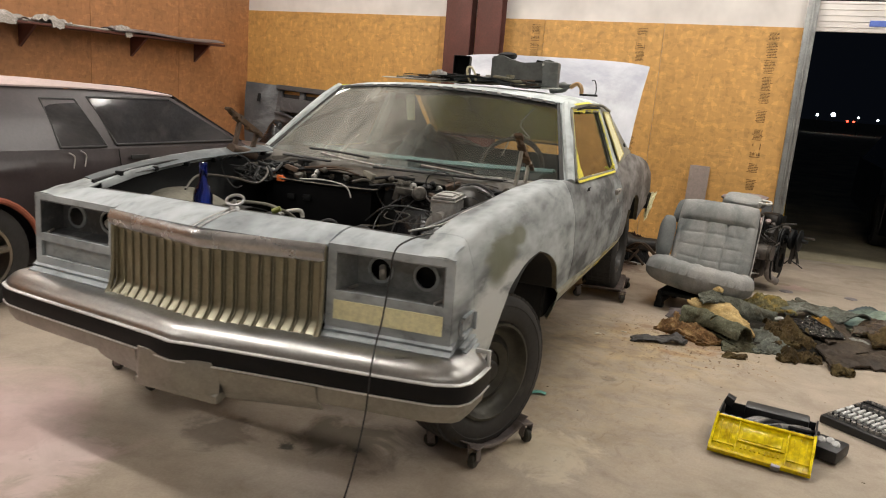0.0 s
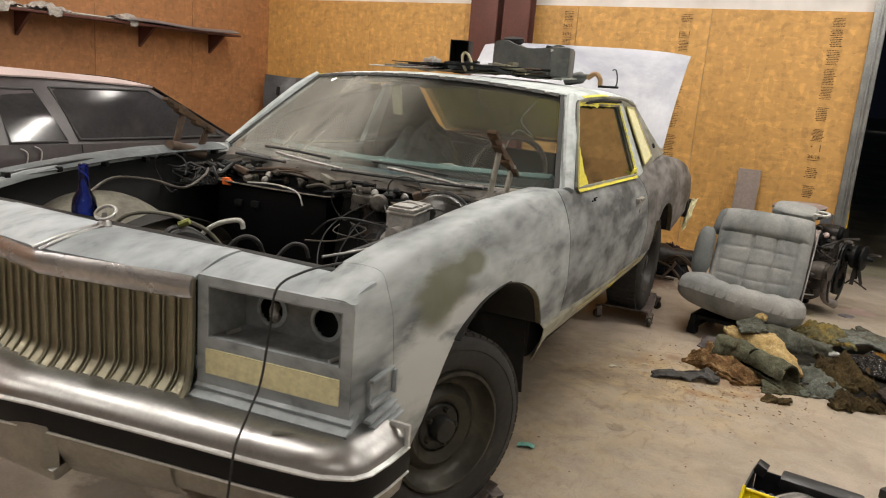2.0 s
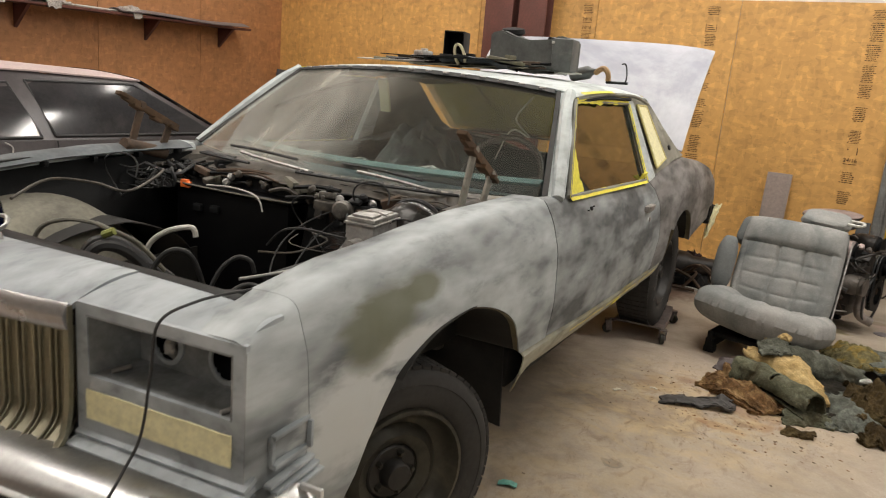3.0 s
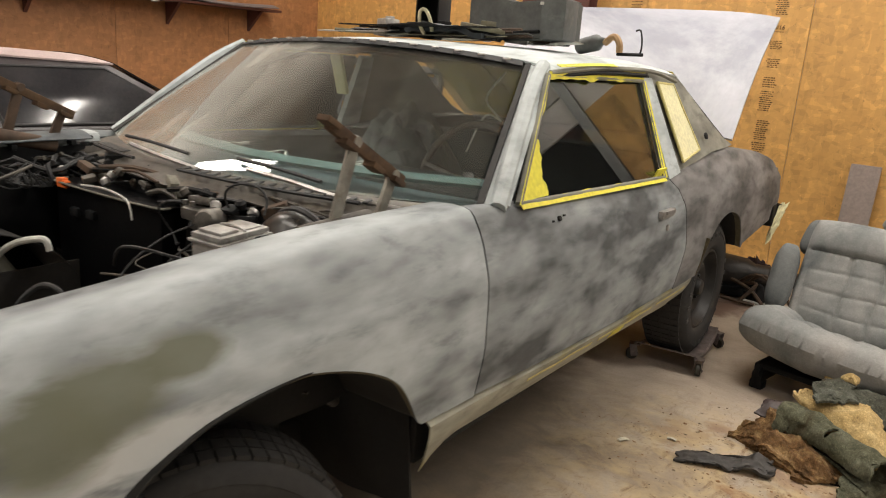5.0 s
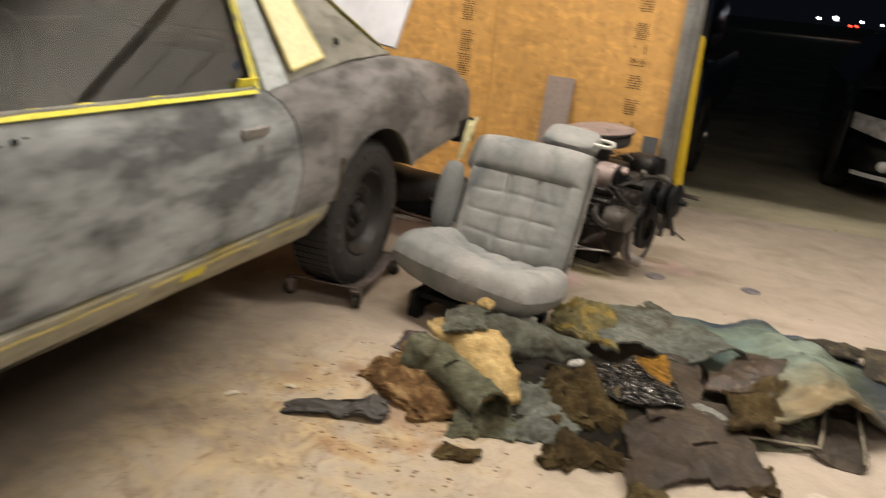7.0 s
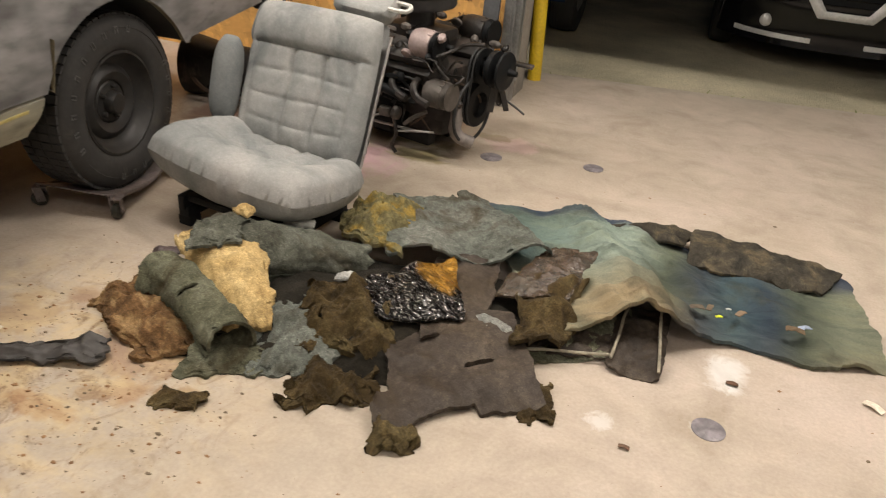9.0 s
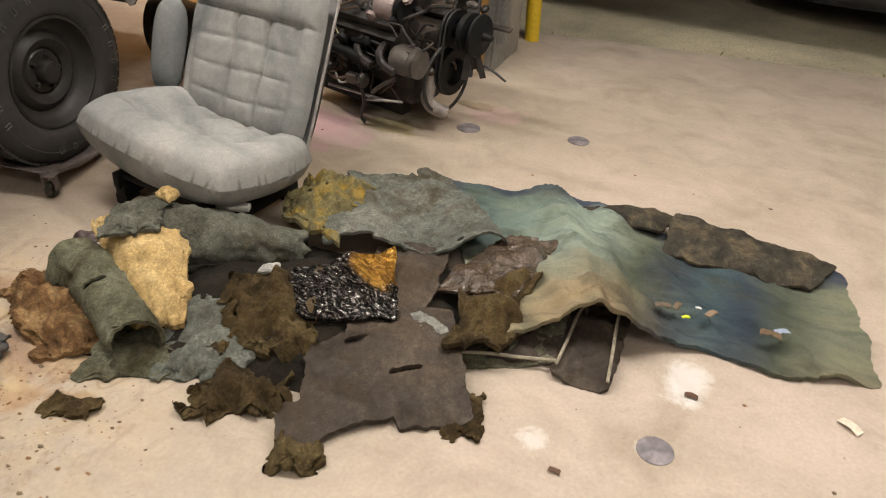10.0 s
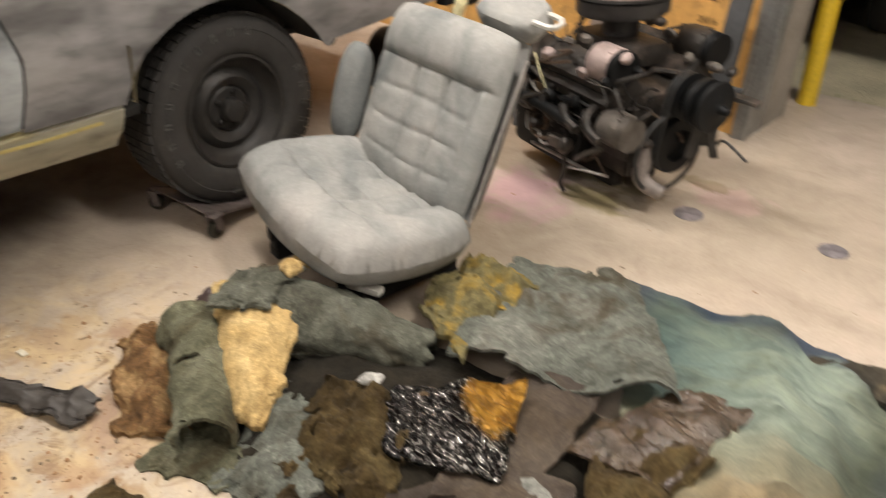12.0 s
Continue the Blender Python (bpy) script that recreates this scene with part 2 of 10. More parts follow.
def nt_scale(nt, sock, k):
    mu = nt.nodes.new("ShaderNodeMath")
    mu.operation = "MULTIPLY"
    nt.links.new(sock, mu.inputs[0])
    mu.inputs[1].default_value = k
    return mu.outputs[0]


def fibre_mat(name, cols, scale=7.0, rough=0.95, fuzz=0.6, contrast=1.0, stain=0.0):
    """Matted fibre: carpets, felts, jute, foam; colours run in stained zones."""
    m, nt, b = nodes_of(name)
    v = coords(nt)
    zone = noise_tex(nt, v, scale, 6, 0.62, 0.7)
    n = len(cols)
    col = ramp(nt, zone, [(0.28 + 0.44 * i / max(1, n - 1), c) for i, c in enumerate(cols)])
    fib = noise_tex(nt, coords(nt, (1, 1, 1)), 105, 4, 0.8, 1.5)
    clump = noise_tex(nt, v, 30, 5, 0.75, 0.6)
    col = mix(nt, col, ramp(nt, fib, [(0.30, (0.40, 0.40, 0.40)), (0.55, (1.0, 1.0, 1.0)), (0.72, (1.9, 1.9, 1.85))]), 0.8 * contrast, "MULTIPLY")
    col = mix(nt, col, ramp(nt, clump, [(0.3, (0.5, 0.5, 0.5)), (0.7, (1.35, 1.35, 1.35))]), 0.7 * contrast, "MULTIPLY")
    if stain:
        col = mix(nt, col, (0.045, 0.030, 0.014), ramp(nt, noise_tex(nt, v, 4.5, 6, 0.65, 0.9), [(0.50, (0, 0, 0)), (0.66, (stain,) * 3)]))
    nt.links.new(col, b.inputs["Base Color"])
    b.inputs["Roughness"].default_value = rough
    b.inputs["Specular IOR Level"].default_value = 0.12
    if rough > 0.8:
        b.inputs["Sheen Weight"].default_value = 0.02
    mx = mix(nt, fib, clump, 0.6)
    bump(nt, b, mx, fuzz, 0.012)
    return m


def chrome_mat(name, col=(0.62, 0.61, 0.58), rough=0.13, dull=0.5):
    m, nt, b = nodes_of(name)
    v = coords(nt)
    n = noise_tex(nt, v, 7, 7, 0.7, 0.5)
    f = noise_tex(nt, v, 70, 4, 0.7)
    nt.links.new(mix(nt, ramp(nt, n, [(0.35, sc(col, 0.86)), (0.65, col)]), ramp(nt, f, [(0.3, (0.8,) * 3), (0.7, (1.1,) * 3)]), 0.6, "MULTIPLY"), b.inputs["Base Color"])
    nt.links.new(ramp(nt, n, [(0.35, (rough + 0.3 * dull,) * 3), (0.65, (rough,) * 3)]), b.inputs["Roughness"])
    b.inputs["Metallic"].default_value = 1.0
    bump(nt, b, f, 0.04, 0.001)
    return m


def glass_mat(name, tint=(0.85, 0.9, 0.88), rough=0.02, dusty=0.0, haze=0.0, ior=1.45):
    m, nt, b = nodes_of(name)
    b.inputs["Base Color"].default_value = (*tint, 1)
    b.inputs["Roughness"].default_value = rough
    b.inputs["Transmission Weight"].default_value = 1.0
    b.inputs["IOR"].default_value = ior
    if dusty:
        v = coords(nt)
        d = noise_tex(nt, v, 2.2, 7, 0.7, 0.8)
        dirt = nt.nodes.new("ShaderNodeBsdfDiffuse")
        dirt.inputs[0].default_value = (0.50, 0.47, 0.42, 1)
        mx = nt.nodes.new("ShaderNodeMixShader")
        amount = ramp(nt, d, [(0.3, (dusty * 0.35,) * 3), (0.75, (dusty,) * 3)])
        if haze:
            # thicker film on one side: dust, with reflected glare painted in as haze
            sx = nt.nodes.new("ShaderNodeSeparateXYZ")
            nt.links.new(v, sx.inputs[0])
            mr = nt.nodes.new("ShaderNodeMapRange")
            mr.inputs[1].default_value, mr.inputs[2].default_value = -0.75, 0.25
            nt.links.new(sx.outputs[0], mr.inputs[0])
            wipe = noise_tex(nt, coords(nt, (2.2, 0.8, 0.8)), 2.0, 5, 0.6, 1.0)
            side = ramp(nt, mr.outputs[0], [(0.0, (0.35,) * 3), (0.40, (1.0,) * 3), (0.85, (0.0,) * 3)])
            film = mix(nt, side, ramp(nt, wipe, [(0.3, (0.25,) * 3), (0.7, (1.0,) * 3)]), 1.0, "MULTIPLY")
            amount = mix(nt, amount, (haze,) * 3, film)
        nt.links.new(amount, mx.inputs[0])
        nt.links.new(b.outputs[0], mx.inputs[1])
        nt.links.new(dirt.outputs[0], mx.inputs[2])
        nt.links.new(mx.outputs[0], nt.nodes["Material Output"].inputs[0])
    return m


def glow_mat(name, col, power):
    m, nt, b = nodes_of(name)
    b.inputs["Base Color"].default_value = (0, 0, 0, 1)
    b.inputs["Emission Color"].default_value = (*col, 1)
    b.inputs["Emission Strength"].default_value = power
    return m


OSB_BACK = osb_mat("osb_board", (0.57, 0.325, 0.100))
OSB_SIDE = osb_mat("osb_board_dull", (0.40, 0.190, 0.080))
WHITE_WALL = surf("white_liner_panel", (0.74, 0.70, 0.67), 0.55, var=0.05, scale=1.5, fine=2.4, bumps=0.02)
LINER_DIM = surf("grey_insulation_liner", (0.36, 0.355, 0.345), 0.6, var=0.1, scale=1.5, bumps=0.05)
CEILING_LINER = surf("pale_ceiling_liner", (0.60, 0.59, 0.56), 0.6, var=0.1, scale=1.5, bumps=0.05)
STEEL_RED = surf("red_oxide_steel", (0.115, 0.040, 0.030), 0.55, var=0.25, scale=4, dirt=(0.06, 0.03, 0.02), dirt_at=0.62)
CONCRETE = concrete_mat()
YARD = surf("damp_gravel_concrete", (0.50, 0.45, 0.31), 0.9, var=0.4, scale=1.1, fine=45, bumps=0.8, dist=0.02, dirt=(0.22, 0.195, 0.115), dirt_at=0.60)
GALV = surf("galvanised_steel", (0.33, 0.335, 0.33), 0.42, 0.75, var=0.2, scale=9)
YELLOW_PAINT = surf("yellow_safety_paint", (0.62, 0.42, 0.02), 0.45, var=0.12, scale=5, dirt=(0.2, 0.14, 0.04), dirt_at=0.7)
PRIMER_FRONT = primer_mat("grey_primer_light", (0.40, 0.435, 0.455), (0.23, 0.25, 0.262), 0.25)
# lamp pockets, darker than the primer frame, with one tone for each side
RECESS_GREY = surf("mottled_grey_lamp_pocket", (0.20, 0.21, 0.212), 0.65, var=0.4, scale=7, dirt=(0.38, 0.40, 0.405), dirt_at=0.58)
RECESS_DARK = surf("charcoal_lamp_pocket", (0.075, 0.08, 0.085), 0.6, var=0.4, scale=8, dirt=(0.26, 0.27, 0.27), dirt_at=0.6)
BRIGHT_LINE = surf("bright_trim_edge", (0.72, 0.72, 0.71), 0.35, 0.35, var=0.12, scale=12)
DASH_PALE = surf("pale_teal_vinyl", (0.085, 0.135, 0.13), 0.8, var=0.25, scale=7, dirt=(0.08, 0.12, 0.115), dirt_at=0.55, spec=0.2)
PRIMER_FENDER = primer_mat("grey_primer_fender", (0.45, 0.485, 0.49), (0.15, 0.16, 0.165), 0.60, olive=True)
PRIMER_SIDE = primer_mat("grey_primer_blotched", (0.34, 0.362, 0.368), (0.10, 0.105, 0.107), 0.72)
PRIMER_REAR = primer_mat("grey_primer_dark", (0.27, 0.262, 0.258), (0.105, 0.102, 0.10), 0.75)
ROOF_PAINT = primer_mat("pale_blue_white_paint", (0.53, 0.575, 0.575), (0.38, 0.41, 0.41), 0.2)
PILLAR_PAINT = primer_mat("grey_khaki_primer", (0.28, 0.275, 0.235), (0.18, 0.175, 0.15), 0.4)
ARCH_LIP = surf("stained_arch_edge", (0.17, 0.145, 0.085), 0.75, var=0.4, scale=9, dirt=(0.07, 0.05, 0.03), dirt_at=0.52)
ROCKER_PAINT = primer_mat("pale_green_grey_primer", (0.42, 0.41, 0.33), (0.36, 0.31, 0.13), 0.5)
LID_PAINT = surf("white_lid_paint", (0.29, 0.30, 0.345), 0.5, var=0.06, scale=1.2, fine=3.0, bumps=0.01, dirt=(0.50, 0.505, 0.55), dirt_at=0.52)
BLACK_RUBBER = surf("black_rubber", (0.020, 0.020, 0.020), 0.6, var=0.3, scale=12, fine=160)
TYRE = surf("dusty_tyre_rubber", (0.030, 0.028, 0.026), 0.8, var=0.3, scale=10, dirt=(0.085, 0.075, 0.058), dirt_at=0.66)
TYRE_TEXT = surf("faded_white_letters", (0.085, 0.083, 0.078), 0.8, var=0.3, scale=30)
RIM_BLACK = surf("sooty_black_wheel", (0.030, 0.028, 0.026), 0.5, 0.3, var=0.35, scale=9, dirt=(0.11, 0.09, 0.06), dirt_at=0.66)
RIM_STEEL = surf("sooty_olive_wheel", (0.045, 0.042, 0.032), 0.45, 0.4, var=0.45, scale=9, dirt=(0.12, 0.105, 0.07), dirt_at=0.6)
UNDERBODY = surf("undercoat_black", (0.017, 0.0155, 0.0135), 0.85, var=0.5, scale=7)
BAY_BLACK = surf("satin_black_bay", (0.007, 0.0075, 0.008), 0.55, var=0.4, scale=5, dirt=(0.022, 0.021, 0.019), dirt_at=0.76, spec=0.2)
HEATER_BLACK = surf("dull_black_plastic", (0.003, 0.003, 0.0035), 0.4, var=0.3, scale=6, spec=0.15)
BAY_DUSTY = surf("dusty_inner_fender", (0.21, 0.20, 0.16), 0.85, var=0.25, scale=5, dirt=(0.07, 0.06, 0.05), dirt_at=0.55)
BAY_GREY = surf("grimy_engine_bay_metal", (0.085, 0.075, 0.062), 0.6, 0.25, var=0.5, scale=14, dirt=(0.16, 0.13, 0.09), dirt_at=0.6)
ALLOY = surf("dull_cast_alloy", (0.40, 0.39, 0.37), 0.5, 0.55, var=0.3, scale=16, dirt=(0.16, 0.13, 0.10), dirt_at=0.6)
WHITE_PLASTIC = surf("aged_white_plastic", (0.52, 0.51, 0.47), 0.5, var=0.2, scale=18, dirt=(0.22, 0.19, 0.15), dirt_at=0.64)
RUST = surf("rusty_steel", (0.085, 0.048, 0.023), 0.8, 0.15, var=0.5, scale=14, bumps=0.5, dirt=(0.05, 0.028, 0.016), dirt_at=0.55)
RUST_DARK = surf("dark_rusty_steel", (0.085, 0.055, 0.036), 0.75, 0.2, var=0.4, scale=16)
ARM_GREY = surf("grey_hinge_arm", (0.24, 0.225, 0.19), 0.6, 0.4, var=0.3, scale=20, dirt=(0.1, 0.06, 0.035), dirt_at=0.62)
CHROME = chrome_mat("weathered_chrome", (0.43, 0.425, 0.415), 0.30, 0.7)
GRILLE_METAL = chrome_mat("tarnished_grille", (0.36, 0.34, 0.255), 0.36, 0.5)
GRILLE_BACK = surf("grille_recess_olive", (0.26, 0.245, 0.18), 0.5, 0.5, var=0.3, scale=20)
STRIP_BLACK = surf("clean_black_strip", (0.008, 0.008, 0.009), 0.5, var=0.2, scale=9, spec=0.2)
BUMPER_LOW = chrome_mat("dull_bumper_face", (0.36, 0.35, 0.32), 0.42, 0.7)
TAPE_FADED = surf("faded_tape", (0.62, 0.54, 0.22), 0.7, var=0.15, scale=14)
TAPE = surf("yellow_masking_tape", (0.78, 0.70, 0.07), 0.6, var=0.12, scale=14)
PAPER = surf("pale_yellow_masking_paper", (0.80, 0.75, 0.46), 0.8, var=0.06, scale=9, dirt=(0.50, 0.36, 0.16), dirt_at=0.68)
GLASS = glass_mat("dusty_hazed_windshield_glass", (0.66, 0.73, 0.71), 0.015, 0.035, 0.56)
GLASS_SIDE = glass_mat("tinted_side_glass", (0.13, 0.165, 0.16), 0.015, 0.02, ior=1.6)
INTERIOR = surf("dark_interior_trim", (0.020, 0.022, 0.023), 0.7, var=0.3, scale=10)
DASH = surf("blue_green_dash_pad", (0.05, 0.085, 0.095), 0.65, var=0.2, scale=7, dirt=(0.22, 0.21, 0.18), dirt_at=0.66)
GAP = surf("shadowed_gap_black", (0.008, 0.008, 0.008), 0.9, var=0.2)
ZINC = surf("zinc_plated_steel", (0.42, 0.40, 0.38), 0.4, 0.7, var=0.25, scale=18, dirt=(0.2, 0.15, 0.11), dirt_at=0.62)


def paper_mat(name, col):
    """Thin masking paper that lets some light through."""
    m = surf(name, col, 0.8, var=0.15, scale=7)
    nt = m.node_tree
    tr = nt.nodes.new("ShaderNodeBsdfTranslucent")
    tr.inputs[0].default_value = (*col, 1)
    mx = nt.nodes.new("ShaderNodeMixShader")
    mx.inputs[0].default_value = 0.4
    nt.links.new(nt.nodes["Principled BSDF"].outputs[0], mx.inputs[1])
    nt.links.new(tr.outputs[0], mx.inputs[2])
    nt.links.new(mx.outputs[0], nt.nodes["Material Output"].inputs[0])
    return m


PAPER_THIN = paper_mat("thin_brown_masking_paper", (0.62, 0.55, 0.24))

# ---- mesh helpers ----
def part(name, bm, material, parent=None, label="", smooth=True):
    """Links a bmesh as one mesh object, under a thing or a part."""
    me = bpy.data.meshes.new(name)
    bmesh.ops.recalc_face_normals(bm, faces=bm.faces)
    bm.to_mesh(me)
    bm.free()
    for mt in (material if isinstance(material, (list, tuple)) else [material]):
        me.materials.append(mt)
    if smooth:
        for p in me.polygons:
            p.use_smooth = True
        me.set_sharp_from_angle(angle=radians(38))
    ob = new(name, me)
    if parent:
        ob.parent = parent
    if label:
        ob["label"] = label
    return ob


def thing(name, m, label, category, group="", kind=""):
    ob = new(name)
    ob.matrix_basis = m
    return tagged(ob, label, category, group, kind)


def settle(ob, x, y, z, rz=0, rx=0, ry=0):
    ob.matrix_basis = pose(x, y, z, rx, ry, rz)
    return ob


def box(bm, c, s, rot=(0, 0, 0), bevel=0.0, seg=2):
    r = bmesh.ops.create_cube(bm, size=1.0)
    vs = r["verts"]
    for v in vs:
        v.co = Vector((v.co.x * s[0], v.co.y * s[1], v.co.z * s[2]))
    if bevel:
        es = list({e for v in vs for e in v.link_edges})
        o = bmesh.ops.bevel(bm, geom=es, offset=bevel, segments=seg, affect="EDGES", profile=0.6)
        vs = list({v for f in o["faces"] for v in f.verts} | {v for v in vs if v.is_valid})
    m = pose(*c, *rot)
    for v in vs:
        v.co = m @ v.co
    return vs


def grid(bm, fn, nu, nv, thick=0.0, mi=0):
    """A sheet fn(u, v) with u, v in 0..1; with a thickness it becomes a slab."""
    rows = [[bm.verts.new(fn(i / nu, j / nv)) for j in range(nv + 1)] for i in range(nu + 1)]
    fs = []
    for i in range(nu):
        for j in range(nv):
            f = bm.faces.new((rows[i][j], rows[i + 1][j], rows[i + 1][j + 1], rows[i][j + 1]))
            f.material_index = mi
            fs.append(f)
    if thick:
        bmesh.ops.recalc_face_normals(bm, faces=fs)
        bmesh.ops.solidify(bm, geom=fs, thickness=thick)
    return rows


def spline(pts, k=6):
    out = []
    P = [Vector(p) for p in pts]
    for i in range(len(P) - 1):
        a, b, c, d = P[max(0, i - 1)], P[i], P[i + 1], P[min(len(P) - 1, i + 2)]
        for j in range(k):
            t = j / k
            out.append(0.5 * (2 * b + (c - a) * t + (2 * a - 5 * b + 4 * c - d) * t * t + (3 * b - a - 3 * c + d) * t ** 3))
    out.append(P[-1])
    return out


def tube(bm, pts, r, n=8, k=5, caps=True, taper=None):
    """A round bar or hose along a smooth path."""
    P = spline(pts, k) if k > 1 else [Vector(p) for p in pts]
    up, rings = Vector((0.13, 0.21, 0.97)), []
    for i, p in enumerate(P):
        d = (P[min(i + 1, len(P) - 1)] - P[max(i - 1, 0)]).normalized()
        a = d.cross(up)
        if a.length < 1e-3:
            a = d.cross(Vector((1, 0, 0)))
        a.normalize()
        b = a.cross(d)
        up = b
        rr = r if taper is None else r * (1 + (taper - 1) * i / (len(P) - 1))
        rings.append([bm.verts.new(p + rr * (math.cos(2 * math.pi * q / n) * a + math.sin(2 * math.pi * q / n) * b)) for q in range(n)])
    for i in range(len(rings) - 1):
        for q in range(n):
            bm.faces.new((rings[i][q], rings[i][(q + 1) % n], rings[i + 1][(q + 1) % n], rings[i + 1][q]))
    if caps:
        bm.faces.new(rings[0])
        bm.faces.new(rings[-1])


def lathe(bm, prof, n=24, m=Matrix(), closed=False):
    """A turned shape from (radius, height) pairs round the local z axis."""
    rings = [[bm.verts.new(m @ Vector((r * math.cos(2 * math.pi * q / n), r * math.sin(2 * math.pi * q / n), h))) for q in range(n)] for r, h in prof]
    for i in range(len(rings) - 1 + (1 if closed else 0)):
        a, b = rings[i], rings[(i + 1) % len(rings)]
        for q in range(n):
            bm.faces.new((a[q], a[(q + 1) % n], b[(q + 1) % n], b[q]))
    if not closed:
        bm.faces.new(rings[0])
        bm.faces.new(rings[-1])


def prism(bm, pts, depth, m=Matrix(), bevel=0.0):
    """A flat outline in the local xy plane, pulled up by depth."""
    lo = [bm.verts.new(Vector((x, y, 0))) for x, y in pts]
    f = bm.faces.new(lo)
    r = bmesh.ops.extrude_face_region(bm, geom=[f])
    top = [g for g in r["geom"] if isinstance(g, bmesh.types.BMVert)]
    for v in top:
        v.co.z += depth
    allv = lo + top
    if bevel:
        es = list({e for v in allv for e in v.link_edges})
        o = bmesh.ops.bevel(bm, geom=es, offset=bevel, segments=2, affect="EDGES")
        allv = list({v for f2 in o["faces"] for v in f2.verts} | {v for v in allv if v.is_valid})
    for v in allv:
        v.co = m @ v.co
    return allv


def lerp(a, b, t):
    return a + (b - a) * t


def tab(x, xs, ys):
    return float(np.interp(x, xs, ys))


def NB():
    return bmesh.new()


def B(*boxes, bevel=0.0):
    bm = NB()
    for c, s, *r in boxes:
        box(bm, c, s, r[0] if r else (0, 0, 0), bevel)
    return bm


def text_mesh(body, size, depth=0.001):
    cu = bpy.data.curves.new("lettering", "FONT")
    cu.body, cu.size, cu.extrude = body, size, depth
    cu.align_x, cu.align_y = "CENTER", "CENTER"
    tmp = bpy.data.objects.new("lettering", cu)
    scene.collection.objects.link(tmp)
    dg = bpy.context.evaluated_depsgraph_get()
    me = bpy.data.meshes.new_from_object(tmp.evaluated_get(dg))
    bpy.data.objects.remove(tmp)
    return me

# ---- the room ----
WX, WY, EAST, SOUTH = -5.15, 7.55, 6.6, -5.0      # inner faces of the walls
DOOR_X0, DOOR_X1, DOOR_Z = 1.30, 5.4, 2.20        # the open overhead door
OSB_TOP = 2.225

bm = NB()
prism(bm, [(WX - 0.2, SOUTH - 0.2), (EAST + 0.2, SOUTH - 0.2), (EAST + 0.2, 9.42), (1.3, 8.41), (WX - 0.2, 8.41)], 0.12, pose(0, 0, -0.12))
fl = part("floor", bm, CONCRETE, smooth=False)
tagged(fl, "dusty stained concrete garage floor with spills, car shade painted in", "floor", kind="structure")
bm = NB()
box(bm, (0, 300, -0.14), (900, 900, 0.1))
yard = tagged(part("ground", bm, YARD), "dark damp gravel and concrete yard at night", "ground", kind="structure")


def sheet_wall(name, label, base, along, n, z0, z1, mat, normal, width=1.22, backing=True):
    """A wall of upright boards with open joints; along is the direction in which the boards follow."""
    th = 0.2
    L = n * width
    bm = NB()
    c = Vector(base) + Vector(along) * (L / 2) - Vector(normal) * (th / 2 + 0.012)
    size = [abs(a) * L + abs(b) * th for a, b in zip(along, normal)]
    box(bm, (c.x, c.y, CEILING / 2), (size[0], size[1], CEILING))
    w = tagged(part(name, bm, WHITE_WALL, smooth=False), label, "wall", kind="structure")
    bm = NB()
    bs = [abs(a) * (width - 0.004) + abs(b) * 0.012 for a, b in zip(along, normal)]
    box(bm, (0, 0, 0), (bs[0], bs[1], z1 - z0), bevel=0.0015, seg=1)
    first = None
    for i in range(n):
        c = Vector(base) + Vector(along) * (width * (i + 0.5)) - Vector(normal) * 0.006
        if first is None:
            first = part("osb_board", bm, mat, w, smooth=False)
            ob = first
        else:
            ob = bpy.data.objects.new("osb_board", first.data)
            scene.collection.objects.link(ob)
            ob.parent = w
        ob.location = (c.x, c.y, (z0 + z1) / 2)
    return w


wall_n = sheet_wall("wall_north", "golden oriented strand board wall under white liner panels", (1.245 - 6 * 1.22, WY, 0), (1, 0, 0), 6, 0.0, OSB_TOP, OSB_BACK, (0, -1, 0))
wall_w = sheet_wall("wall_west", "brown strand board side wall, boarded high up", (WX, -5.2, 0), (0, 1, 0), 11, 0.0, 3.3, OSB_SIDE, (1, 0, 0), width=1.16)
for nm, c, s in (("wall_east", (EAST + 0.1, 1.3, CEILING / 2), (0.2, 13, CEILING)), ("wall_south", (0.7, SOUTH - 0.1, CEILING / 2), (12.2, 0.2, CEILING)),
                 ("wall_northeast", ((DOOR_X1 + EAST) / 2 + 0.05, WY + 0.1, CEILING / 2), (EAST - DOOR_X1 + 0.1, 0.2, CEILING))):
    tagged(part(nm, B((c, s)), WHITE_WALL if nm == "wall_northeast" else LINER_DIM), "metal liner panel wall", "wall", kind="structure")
bm = NB()
box(bm, (0.7, 1.3, CEILING + 0.06), (12.4, 13.2, 0.12))
for i in range(12):
    box(bm, (WX + 0.45 + i * 1.0, 1.3, CEILING - 0.010), (0.05, 12.8, 0.02))
tagged(part("ceiling", bm, CEILING_LINER, smooth=False), "pale insulated ceiling with seams between the purlins", "ceiling", kind="structure")
for i in range(6):
    bm = NB()
    box(bm, (0.7, SOUTH + 0.9 + i * 2.3, CEILING - 0.05), (12.0, 0.07, 0.1))
    tagged(part("ceiling_purlin", bm, STEEL_RED, smooth=False), "red oxide steel purlin under the ceiling", "purlin", kind="structure")

